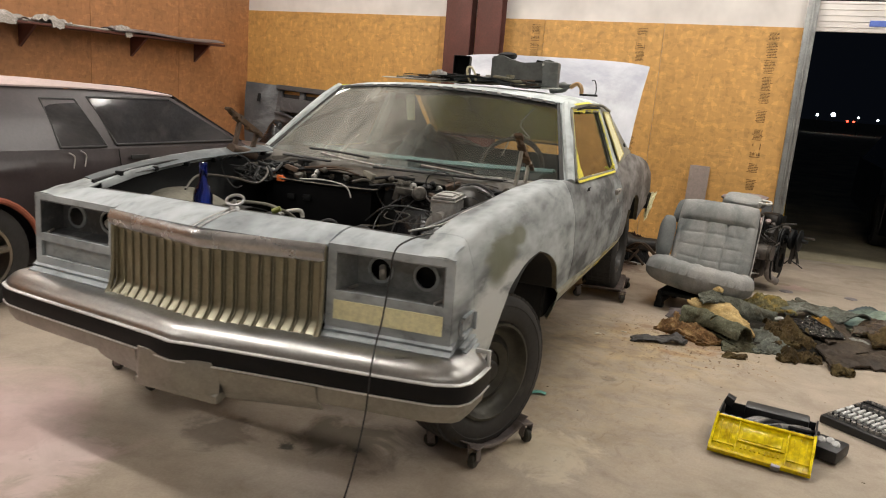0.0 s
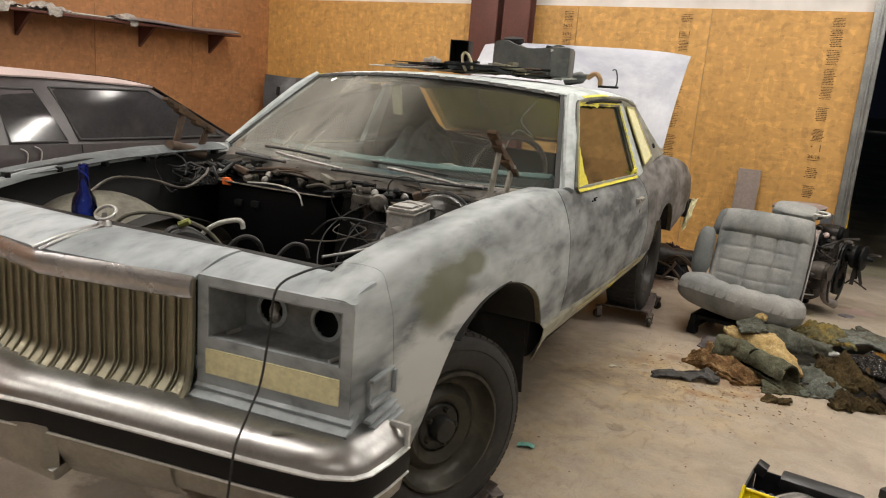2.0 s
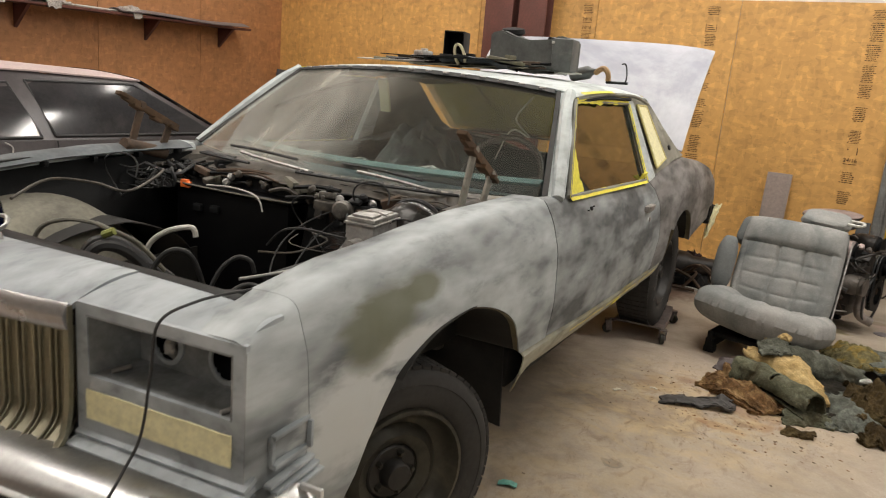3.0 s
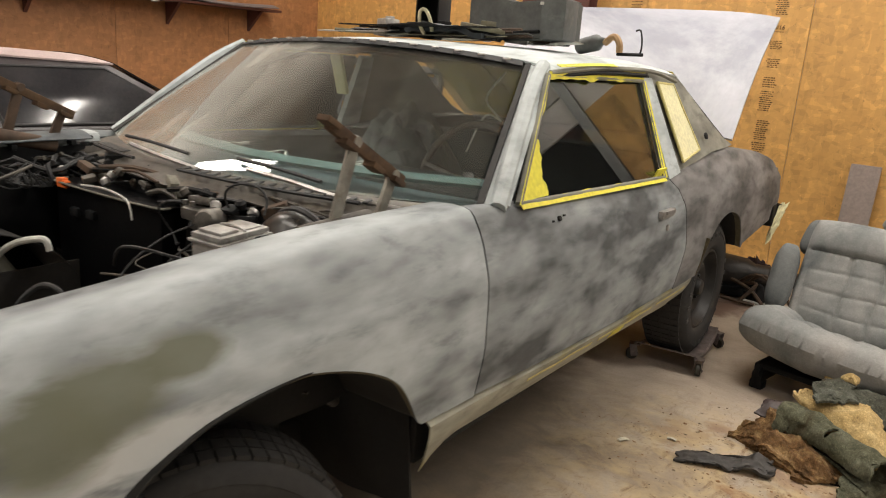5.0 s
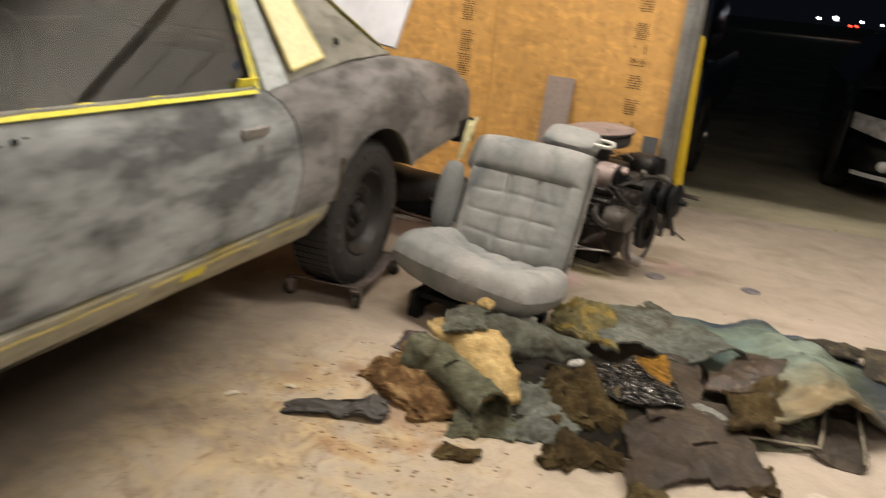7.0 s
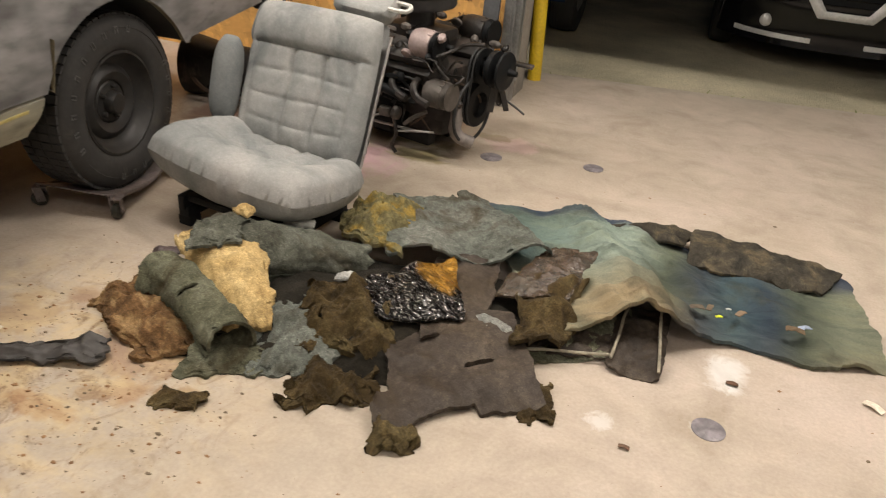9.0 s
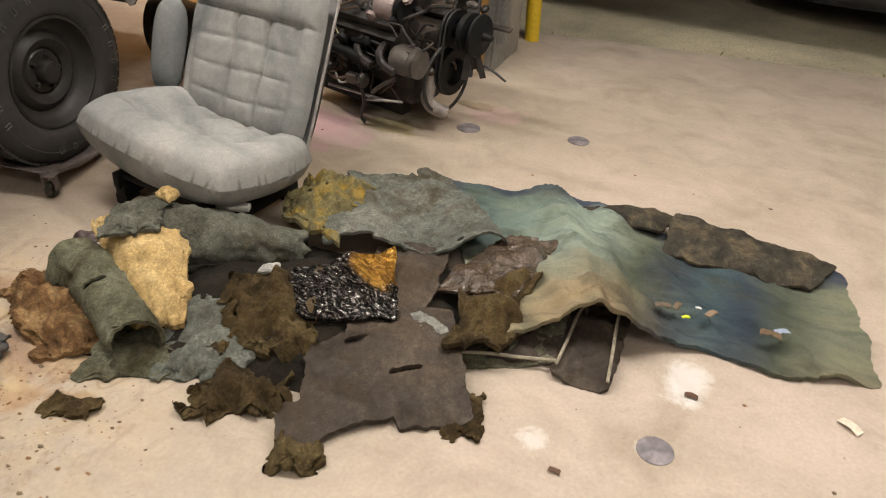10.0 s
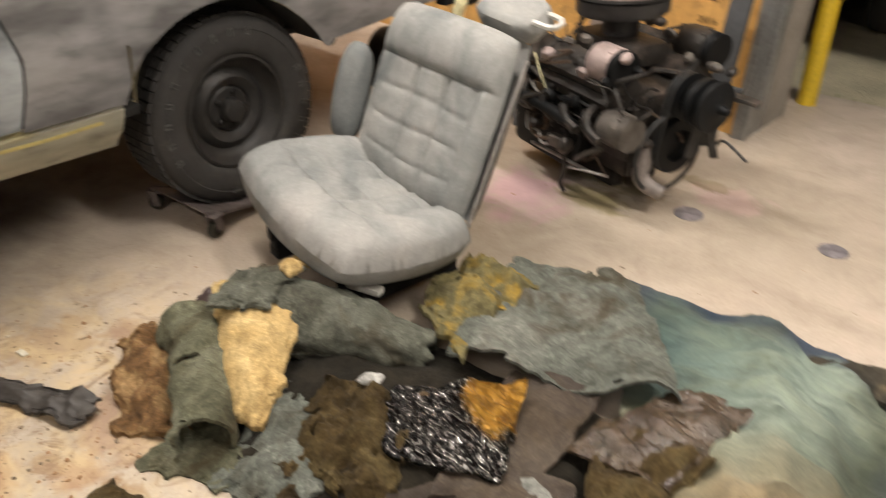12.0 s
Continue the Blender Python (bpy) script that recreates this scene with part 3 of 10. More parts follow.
# overhead door: lintel, rolled sections, jamb, yellow guard post
bm = NB()
box(bm, ((DOOR_X0 + DOOR_X1) / 2, WY + 0.10, (CEILING + 3.0) / 2), (DOOR_X1 - DOOR_X0 + 0.1, 0.2, CEILING - 3.0))
tagged(part("wall_over_door", bm, WHITE_WALL), "white panel wall above the overhead door", "wall", kind="structure")
door = tagged(new("door_1"), "white sectional overhead door, mostly raised, over the night yard", "door", kind="structure")
for i in range(3):
    bm = NB()
    box(bm, (3.35, WY + 0.11, DOOR_Z + 0.14 + i * 0.275), (4.25, 0.045, 0.262), bevel=0.008)
    for j in range(5):
        box(bm, (3.35, WY + 0.085, DOOR_Z + 0.05 + j * 0.05 + i * 0.275), (4.22, 0.008, 0.012), bevel=0.003, seg=1)
    part("door_section", bm, WHITE_WALL, door)
bm = NB()
box(bm, (1.82, WY + 0.078, 2.285), (0.13, 0.004, 0.05), bevel=0.001)
part("paint_mark", bm, surf("blue_smudge", (0.10, 0.16, 0.5), 0.7), door, "blue smudged mark")
jm = tagged(new("door_jamb"), "galvanised steel door track and jamb beside the opening", "door jamb", kind="structure")
bm = NB()
box(bm, (1.268, WY - 0.012, 1.5), (0.042, 0.045, 3.0), bevel=0.004)
part("angle", bm, GALV, jm)
bm = NB()
box(bm, (1.298, WY + 0.06, 1.5), (0.018, 0.18, 3.0), bevel=0.004)
box(bm, (1.320, WY + 0.0, 1.6), (0.028, 0.012, 2.9), bevel=0.003)
box(bm, (1.337, WY + 0.03, 1.6), (0.008, 0.06, 2.9), bevel=0.002)
part("track", bm, GALV, jm)
bm = NB()
box(bm, (1.285, WY + 0.27, 1.5), (0.03, 0.28, 3.0), bevel=0.003)
part("frame", bm, surf("weathered_grey_wood", (0.30, 0.27, 0.23), 0.8, var=0.2, scale=6), jm)
bm = NB()
lathe(bm, [(0.046, -0.02), (0.046, 1.22), (0.04, 1.24), (0.02, 1.25)], 24)
post = part("guard_post", bm, YELLOW_PAINT)
settle(post, 1.305, 8.22, 0, 0, 0, -2.6)
tagged(post, "yellow painted steel guard post by the doorway", "bollard")

# red steel columns on the back wall
def steel_column(x, w):
    col = thing("steel_column", pose(x, WY - 0.11, 0), "red oxide painted steel building column against the wall", "column", "columns")
    bm = NB()
    box(bm, (0, -0.06, CEILING / 2), (w, 0.012, CEILING), bevel=0.002)
    part("front_flange", bm, STEEL_RED, col)
    bm = NB()
    box(bm, (0, 0.06, CEILING / 2), (w, 0.012, CEILING), bevel=0.002)
    part("back_flange", bm, STEEL_RED, col)
    part("web", B(((0, 0, CEILING / 2), (0.01, 0.107, CEILING))), STEEL_RED, col)
    part("base_plate", B(((0, 0, 0.008), (w + 0.06, 0.17, 0.016))), STEEL_RED, col)
    return col


steel_column(-2.11, 0.30)
steel_column(-1.755, 0.28)
TUBE_GLOW = glow_mat("fluorescent_tube", (1.0, 0.95, 0.85), 32.0)
for fx, fy, watts in FIXTURES:
    fix = thing("ceiling_light", pose(fx, fy, CEILING - 0.10), "white fluorescent strip light under the ceiling", "ceiling light", "strip lights")
    part("housing", B(((0, 0, 0.05), (2.44, 0.16, 0.07)), bevel=0.01), WHITE_WALL, fix)
    for dy in (-0.05, 0.05):
        bm = NB()
        tube(bm, [(-1.2, dy, 0.0), (1.2, dy, 0.0)], 0.013, 8, 1)
        part("tube", bm, TUBE_GLOW, fix)

# shelf on the side wall
sh = thing("wall_shelf", pose(WX, 5.4, 1.74), "long red-brown board shelf on triangular brackets", "shelf")
bm = NB()
box(bm, (0.14, -0.6, 0), (0.27, 4.1, 0.022), bevel=0.004)
part("board", bm, STEEL_RED, sh)
for by in (-2.2, -0.9, 0.35, 1.25):
    bm = NB()
    prism(bm, [(0, 0), (0.24, 0), (0, -0.2)], 0.03, pose(0.005, by, -0.012, 90, 0, 0))
    part("bracket", bm, STEEL_RED, sh)

# ---- the car under restoration ----
# car space: x towards the driver's side, y towards the tail, z up; front axle at y = 0
CAR = Matrix.Translation((-0.287, 2.583, 0)) @ Matrix.Rotation(radians(5.45), 4, "Z")
car = thing("coupe_car", CAR, "two-door coupe in patchy grey primer, on wheel dollies", "car")
ZP = [0.40, 0.46, 0.55, 0.72, 0.90, 1.00, 1.05]
XP = [0.895, 0.920, 0.942, 0.957, 0.945, 0.915, 0.885]
YW = [-0.76, -0.57, -0.2, 0.3, 1.0, 3.0, 4.12]
DW = [-0.105, -0.080, -0.03, -0.01, 0, 0, -0.028]
FARCH = ([-0.60, -0.43, -0.41, -0.375, -0.355, -0.295, -0.155, 0.03, 0.12, 0.23, 0.32, 0.38, 0.42, 0.445, 0.4451], [0.455, 0.445, 0.48, 0.595, 0.64, 0.747, 0.818, 0.84, 0.83, 0.795, 0.745, 0.675, 0.62, 0.603, 0.602])
RARCH = ([2.0, 2.47, 2.49, 2.558, 2.686, 2.867, 3.043, 3.212, 3.307, 3.34, 4.2], [0.55, 0.545, 0.55, 0.678, 0.756, 0.786, 0.748, 0.63, 0.535, 0.555, 0.605])
CROWN = ([-0.76, -0.57, -0.38, -0.05, 0.2, 0.67, 0.9, 2.08, 2.25, 2.6, 3.1, 3.365, 3.69, 3.95, 4.06, 4.12], [0.945, 0.985, 1.02, 1.05, 1.065, 1.068, 1.055, 1.012, 1.03, 1.072, 1.078, 1.05, 1.015, 0.965, 0.90, 0.86])


def smooth_edge(pr, keep):
    """Rounds a stepped outline with a spline over its first part."""
    q = spline([(a, b, 0) for a, b in zip(pr[0][:keep], pr[1][:keep])], 6)
    xs_, zs_ = [p.x for p in q], [p.y for p in q]
    for i in range(1, len(xs_)):
        xs_[i] = max(xs_[i], xs_[i - 1] + 1e-5)
    return (xs_ + list(pr[0][keep:]), zs_ + list(pr[1][keep:]))


FARCH = smooth_edge(FARCH, 14)
RARCH = smooth_edge(RARCH, 10)


def side_x(z, y):
    return tab(z, ZP, XP) + tab(y, YW, DW)


def crown(y):
    return tab(y, *CROWN)


def body_x(z, y, zt):
    return side_x(min(z, 1.05 - (1.068 - zt) * 0.4) + (1.068 - zt) * 0.55 * max(0, (z - 0.72) / 0.35), y)


def side_panel(bm, sgn, ys, ya, yb, low, turn_in, nv=14, thick=0.004):
    """A body side panel: follows the side profile up to its crown, then turns in over the top."""
    y0, y1 = ys[0], ys[-1]
    rows, backs = [], []
    for y in ys:
        zt, zb = crown(y), low(y)
        col = []
        for j in range(nv + 1):
            z = lerp(zb, zt - 0.02, j / nv)
            e0, e1 = ya(z), yb(z)
            yy = lerp(e0, e1, (y - y0) / (y1 - y0))
            col.append((body_x(z, yy, zt), yy, z))
        x, yy, z = col[-1]
        for dx, dz in turn_in:
            col.append((x - dx, yy, zt + dz))
        rows.append([bm.verts.new((sgn * a, b, c)) for a, b, c in col])
        backs.append([bm.verts.new((sgn * (a - thick), b, c - (thick if j > nv else 0))) for j, (a, b, c) in enumerate(col)])
    n, k = len(rows) - 1, len(rows[0]) - 1
    for i in range(n):
        for j in range(k):
            bm.faces.new((rows[i][j], rows[i + 1][j], rows[i + 1][j + 1], rows[i][j + 1]))
            bm.faces.new((backs[i][j], backs[i][j + 1], backs[i + 1][j + 1], backs[i + 1][j]))
        for j in (0, k):
            bm.faces.new((rows[i][j], rows[i + 1][j], backs[i + 1][j], backs[i][j]))
    for i in (0, n):
        for j in range(k):
            bm.faces.new((rows[i][j], rows[i][j + 1], backs[i][j + 1], backs[i][j]))


FENDER_TURN = [(0.012, -0.006), (0.03, 0.0), (0.06, 0.002), (0.10, 0.0), (0.125, -0.002), (0.130, -0.012), (0.131, -0.026)]
DOOR_TURN = [(0.012, -0.007), (0.028, -0.002), (0.045, 0.0), (0.05, -0.02)]
QUART_TURN = [(0.012, -0.006), (0.03, 0.002), (0.06, 0.008), (0.10, 0.010), (0.17, 0.008)]
fy = sorted(set(np.round(np.concatenate([np.linspace(-0.565, 0.66, 50), FARCH[0][1::2], FARCH[0][-3:]]), 4)))
def spaced(ys, gap=0.005):
    out = [ys[0]]
    for y in ys[1:]:
        if y - out[-1] > gap:
            out.append(float(y))
    return out


fy = spaced([y for y in fy if -0.566 <= y <= 0.661])
dy = list(np.linspace(0.672, 2.2, 26))
qy = sorted(set(np.round(np.concatenate([np.linspace(2.21, 4.115, 60), [q for q in RARCH[0][::2] if 2.48 < q < 3.36]]), 4)))
qy = spaced(qy)


def door_rear(z):
    return tab(z, [0.5, 0.56, 0.65, 0.74, 0.9, 0.97, 1.015], [2.15, 2.17, 2.20, 2.215, 2.18, 2.13, 2.06])


def door_front(z):
    return tab(z, [0.55, 0.6, 0.70, 0.84, 1.1], [0.640, 0.648, 0.661, 0.672, 0.674])


def rock_top(y):
    return tab(y, [0.44, 0.65, 1.06, 1.6, 2.5], [0.602, 0.597, 0.577, 0.556, 0.548])


def rock_bot(y):
    return tab(y, [0.44, 0.72, 1.13, 2.5], [0.435, 0.430, 0.418, 0.375])


for sgn in (1, -1):
    bm = NB()
    side_panel(bm, sgn, fy, lambda z: -0.565, lambda z: door_front(z) - 0.007, lambda y: tab(y, *FARCH) if y < 0.445 else rock_top(y) + 0.002, FENDER_TURN)
    fender = part("front_fender", bm, PRIMER_FENDER, car, "grey primer fender with an olive filler patch")
    bm = NB()
    side_panel(bm, sgn, dy, lambda z: door_front(z), lambda z: door_rear(z) - 0.004, lambda y: rock_top(y) + 0.006, DOOR_TURN)
    cdoor = part("door", bm, PRIMER_SIDE, car, "closed door in smudged grey primer")
    bm = NB()
    side_panel(bm, sgn, qy, lambda z: door_rear(z) + 0.004, lambda z: 4.115, lambda y: tab(y, *RARCH), QUART_TURN)
    quarter = part("quarter_panel", bm, PRIMER_REAR, car, "dark grey primer quarter panel")
    # rocker
    bm = NB()
    grid(bm, lambda u, v: (sgn * (side_x(lerp(rock_bot(lerp(0.45, 2.47, u)), rock_top(lerp(0.45, 2.47, u)), v), 1.0) - 0.006 - 0.062 * (1 - v) ** 2 * min(1.0, u / 0.10 + 0.15) - (0.02 if v > 0.97 else 0)), lerp(0.46, 2.47, u) + 0.03 * (1 - v) * (1 - u) ** 8, lerp(rock_bot(lerp(0.45, 2.47, u)), rock_top(lerp(0.45, 2.47, u)), v)), 30, 8, 0.004)
    part("rocker_panel", bm, ROCKER_PAINT, car, "pale rocker panel with yellow tape along it")
    for y0, y1, v0, v1 in ((0.95, 1.40, 0.70, 0.76), (1.60, 1.71, 0.46, 0.66), (1.46, 1.98, 0.68, 0.75), (2.04, 2.40, 0.68, 0.75)):
        bm = NB()
        def rtape(u, v):
            y = lerp(y0, y1, u)
            f = lerp(v0, v1, v) + 0.05 * noise.noise((y * 7, 0.3, 0.4))
            z = lerp(rock_bot(y), rock_top(y), f)
            return (sgn * (side_x(z, 1.0) - 0.0025 - 0.062 * (1 - f) ** 2), y, z)
        grid(bm, rtape, 16, 3, 0.0015)
        part("rocker_tape", bm, TAPE if y1 - y0 < 0.2 else TAPE_FADED, car, "yellow masking tape along the rocker")
    # inner wheel wells, sill and dark inside of the gaps
    for yc, prof in ((0, FARCH), (2.9, RARCH)):
        bm = NB()
        ys = [y for y in prof[0] if abs(y - yc) < 0.62 and (yc or y > -0.31)]
        grid(bm, lambda u, v: (sgn * lerp(0.93, 0.45, v), tab(u * (len(ys) - 1), range(len(ys)), ys), tab(tab(u * (len(ys) - 1), range(len(ys)), ys), *prof) + 0.004), 40, 3, 0.004)
        box(bm, (sgn * 0.46, yc, 0.50), (0.01, 1.05 if yc else 0.86, 0.40))
        part("wheel_well", bm, UNDERBODY, car)
        if yc == 0:
            bm = NB()
            grid(bm, lambda u, v: (sgn * lerp(0.86, 0.45, u), 0.47 + 0.05 * v + 0.01 * math.sin(9 * u), lerp(0.68, 0.29, v)), 10, 8, 0.006)
            part("splash_panel", bm, UNDERBODY, car)
        bm = NB()
        ye = [y for y in prof[0] if (-0.42 < y < 0.444 if yc == 0 else 2.49 < y < 3.33)]
        def lip_pt(u, v):
            y = tab(u * (len(ye) - 1), range(len(ye)), ye)
            z = tab(y, *prof)
            return (sgn * (side_x(z, y) - 0.004 - 0.055 * v), y, z - 0.002 + 0.012 * v)
        grid(bm, lip_pt, 60, 3, 0.003)
        part("arch_flange", bm, ARCH_LIP, car, "brown stained inner edge of the wheel arch")

# wheels -----------------------------------------------------------------


def wheel(name, m, rim_mat, lettered, tyre_r=0.340, slim=1.0):
    """Axle along local z, outer face towards +z."""
    w = new(name)
    w.parent = car
    w.matrix_basis = m
    bm = NB()
    prof = [(0.205, -0.095), (0.215, -0.105), (0.27, -0.112), (0.315, -0.105), (0.333, -0.085), (0.340, -0.05), (0.340, 0.05), (0.333, 0.085), (0.315, 0.105), (0.29, 0.1115), (0.288, 0.109), (0.27, 0.112), (0.235, 0.109), (0.215, 0.103), (0.205, 0.092), (0.2, 0.0)]
    swell = (tyre_r - 0.205) / 0.135
    lathe(bm, [(0.205 + (r - 0.205) * swell, z * slim) for r, z in prof], 64, closed=True)
    part("tyre", bm, TYRE, w)
    bm = NB()
    # tread grooves between shallow blocks
    for q in range(60):
        a = 2 * math.pi * q / 60
        for zz, tw in ((-0.068, 12), (-0.023, -12), (0.023, 12), (0.068, -12)):
            box(bm, (math.cos(a) * (tyre_r - 0.0015), math.sin(a) * (tyre_r - 0.0015), zz * slim), (0.010, 0.029, 0.039 * slim), (0, 0, math.degrees(a)))
    tagged(part("tread", bm, TYRE, w), kind="stuff")
    if lettered:
        bm = NB()
        for q in range(26):
            a = 2 * math.pi * q / 26
            if 8 < q < 12 or 21 < q < 25:
                continue
            c0 = Vector((math.cos(a) * 0.285, math.sin(a) * 0.285, 0.1125))
            for k in (-0.007, 0.007):
                box(bm, c0 + Vector((-math.sin(a), math.cos(a), 0)) * k, (0.026, 0.004, 0.003), (0, 0, math.degrees(a)))
            box(bm, c0 + Vector((math.cos(a), math.sin(a), 0)) * (0.011 if q % 3 else -0.011), (0.004, 0.014, 0.003), (0, 0, math.degrees(a)))
        tagged(part("sidewall_lettering", bm, TYRE_TEXT, w, "faded raised white sidewall letters"), kind="stuff")
    bm = NB()
    lathe(bm, [(0.207, 0.085), (0.204, 0.096), (0.194, 0.098), (0.188, 0.088), (0.178, 0.062), (0.160, 0.045), (0.148, 0.04), (0.135, 0.052), (0.118, 0.062), (0.10, 0.055), (0.085, 0.045), (0.08, 0.02), (0.2, -0.08), (0.207, -0.09)], 48, closed=True)
    for q in range(5):
        a = 2 * math.pi * q / 5 + 0.3
        lathe(bm, [(0.010, 0.05), (0.010, 0.066), (0.006, 0.072)], 6, pose(math.cos(a) * 0.06, math.sin(a) * 0.06, -0.01))
    rim = part("rim", bm, rim_mat, w)
    bm = NB()
    lathe(bm, [(0.09, 0.03), (0.075, 0.045), (0.045, 0.047), (0.042, 0.075), (0.036, 0.083), (0.02, 0.085)], 24)
    part("hub", bm, RIM_BLACK, w)
    return w


def to_side(x, y, z, sgn, steer=0.0):
    return Matrix.Translation((x, y, z)) @ Matrix.Rotation(radians(steer), 4, "Z") @ Matrix.Rotation(radians(90 * sgn), 4, "Y")


wheel("front_wheel", to_side(0.738, -0.03, 0.350, 1, -25), RIM_STEEL, False, 0.322, 0.88)
wheel("front_wheel", to_side(-0.795, 0.015, 0.352, -1, -26), RIM_STEEL, False, 0.322, 0.88)
wheel("rear_wheel", to_side(0.785, 2.90, 0.376, 1), RIM_BLACK, True)
wheel("rear_wheel", to_side(-0.785, 2.90, 0.376, -1), RIM_BLACK, True)

# greenhouse --------------------------------------------------------------
def glass_x(z):
    return 0.897 - (z - 1.02) * 0.42


def on_side(sgn, y, z, out=0.0):
    return (sgn * (glass_x(z) + out), y, z)


def roof_z(x, y):
    edge = tab(y, [1.27, 1.5, 2.1, 2.45, 2.6], [1.418, 1.440, 1.446, 1.428, 1.395])
    return edge + 0.038 * (1 - (x / 0.72) ** 2)


bm = NB()
def roof_pt(u, v):
    a = lerp(-1, 1, u)
    x = 0.735 * a
    y = lerp(1.285 - 0.055 * (1 - a * a), 2.56 - 0.10 * abs(a) ** 3, v)
    z = roof_z(x * 0.98, y) - (0.018 * max(0, (abs(a) - 0.86) / 0.14) ** 2)
    return (x, y, z)
grid(bm, roof_pt, 28, 20, 0.006)
roof = part("roof", bm, ROOF_PAINT, car, "pale blue-white roof panel")
for sgn in (1, -1):
    bm = NB()
    tube(bm, [(sgn * 0.742, 1.26, 1.395), (sgn * 0.748, 1.6, 1.418), (sgn * 0.748, 2.1, 1.420), (sgn * 0.765, 2.36, 1.385)], 0.009, 6)
    part("drip_rail", bm, PILLAR_PAINT, car)
    bm = NB()
    tube(bm, [(sgn * 0.741, 1.25, 1.383), (sgn * 0.751, 1.6, 1.403), (sgn * 0.752, 2.04, 1.404)], 0.007, 6)
    part("roof_seal", bm, GAP, car, "black gap under the drip rail")
    bm = NB()
    grid(bm, lambda u, v: (sgn * (0.742 + 0.016 * v * v), lerp(1.30, 1.74, u), 1.419 + 0.014 * math.sin(math.pi * u * 0.5) + lerp(0.003, -0.004, v)), 18, 3, 0.0015)
    part("gutter_tape", bm, TAPE, car, "yellow masking tape along the gutter")


def strip(bm, a0, a1, b0, b1, thick, n=10, bow=0.0):
    """A band between the line a0-a1 and the line b0-b1."""
    a0, a1, b0, b1 = (Vector(p) for p in (a0, a1, b0, b1))
    grid(bm, lambda u, v: a0.lerp(a1, u).lerp(b0.lerp(b1, u), v) + Vector((0, 0, bow * math.sin(math.pi * u))), n, 3, thick)


for sgn in (1, -1):
    bm = NB()
    tube(bm, [(sgn * 0.868, 0.80, 1.050), (sgn * 0.80, 0.985, 1.205), (sgn * 0.735, 1.165, 1.345), (sgn * 0.70, 1.29, 1.413)], 0.024, 8)
    strip(bm, (sgn * 0.835, 0.770, 1.060), (sgn * 0.665, 1.262, 1.415), (sgn * 0.885, 0.835, 1.055), (sgn * 0.735, 1.275, 1.405), 0.02)
    part("windshield_pillar", bm, ROOF_PAINT, car, "pale painted windshield pillar")
    # clips and old sealer along the windshield edge
    bm = NB()
    strip(bm, (sgn * 0.822, 0.767, 1.059), (sgn * 0.655, 1.254, 1.417), (sgn * 0.842, 0.770, 1.064), (sgn * 0.672, 1.258, 1.421), 0.006)
    part("glass_channel", bm, surf("old_sealer_channel", (0.022, 0.021, 0.019), 0.7, var=0.5, scale=30), car)
    # door window: glass, painted frame, ragged yellow tape
    bm = NB()
    W0, W1, W2, W3 = (0.885, 1.054), (2.00, 1.028), (2.025, 1.382), (1.245, 1.388)
    def wq(u, v, grow=0.0, out=0.0):
        ya_, za_ = lerp(W0[0], W1[0], u), lerp(W0[1], W1[1], u)
        yb_, zb_ = lerp(W3[0], W2[0], u), lerp(W3[1], W2[1], u)
        y, z = lerp(ya_, yb_, v), lerp(za_, zb_, v)
        return on_side(sgn, y, z, out - 0.012)
    grid(bm, wq, 8, 6, 0.004)
    gl = part("door_glass", bm, GLASS_SIDE, car, "dusty tinted door glass")
    gl.visible_shadow = False
    bm = NB()
    for p0, p1, wdt in ((W0, W1, 0.02), (W1, W2, 0.02), (W2, W3, 0.02), (W3, W0, 0.026)):
        tube(bm, [on_side(sgn, *p0), on_side(sgn, lerp(p0[0], p1[0], 0.5), lerp(p0[1], p1[1], 0.5)), on_side(sgn, *p1)], wdt * 0.40, 8)
    part("window_frame", bm, PILLAR_PAINT, car)
    bm = NB()
    rnd = random.Random(5)
    pts = [W0, W1, W2, W3, W0]
    cen = (1.55, 1.2)
    for k in range(4):
        (ya_, za_), (yb_, zb_) = pts[k], pts[k + 1]
        n = 40 if k in (0, 2) else 18
        wid = (0.024, 0.028, 0.026, 0.036)[k]
        def tp(u, v, ya_=ya_, za_=za_, yb_=yb_, zb_=zb_, wid=wid):
            y, z = lerp(ya_, yb_, u), lerp(za_, zb_, u)
            d = Vector((cen[0] - y, cen[1] - z))
            d = Vector((0, 1 if k == 0 else -1)) if k in (0, 2) else Vector((-1 if k == 1 else 1, 0))
            w_ = wid * (0.75 + 0.5 * noise.noise((u * 9, k * 3.1, 0.2))) 
            return on_side(sgn, y + d.x * (v * w_ - 0.012), z + d.y * (v * w_ - 0.012), 0.011 - 0.006 * v)
        grid(bm, tp, n, 2, 0.0015)
    # the wide torn piece in the lower front corner
    def torn(u, v):
        w_ = lerp(0.14, 0.012, v ** 0.8) * (1 + 0.30 * noise.noise((v * 5, 3.3, 0.1)) + 0.22 * noise.noise((v * 23, 1.3, 0.7)))
        z = lerp(1.06, 1.21, v)
        return on_side(sgn, tab(z, [1.05, 1.388], [0.888, 1.242]) + 0.012 + u * w_, z, 0.004)
    grid(bm, torn, 5, 18, 0.0015)
    box(bm, on_side(sgn, 1.97, 1.048, 0.002), (0.006, 0.10, 0.035), (0, 20 * sgn, 0))
    part("masking_tape", bm, TAPE, car, "torn bright yellow masking tape round the window")
    # centre pillar, rear quarter and its papered window
    bm = NB()
    strip(bm, on_side(sgn, 2.055, 1.015, 0.0), on_side(sgn, 2.045, 1.395, 0.0), on_side(sgn, 2.20, 1.03, 0.0), on_side(sgn, 2.13, 1.395, 0.004), 0.03)
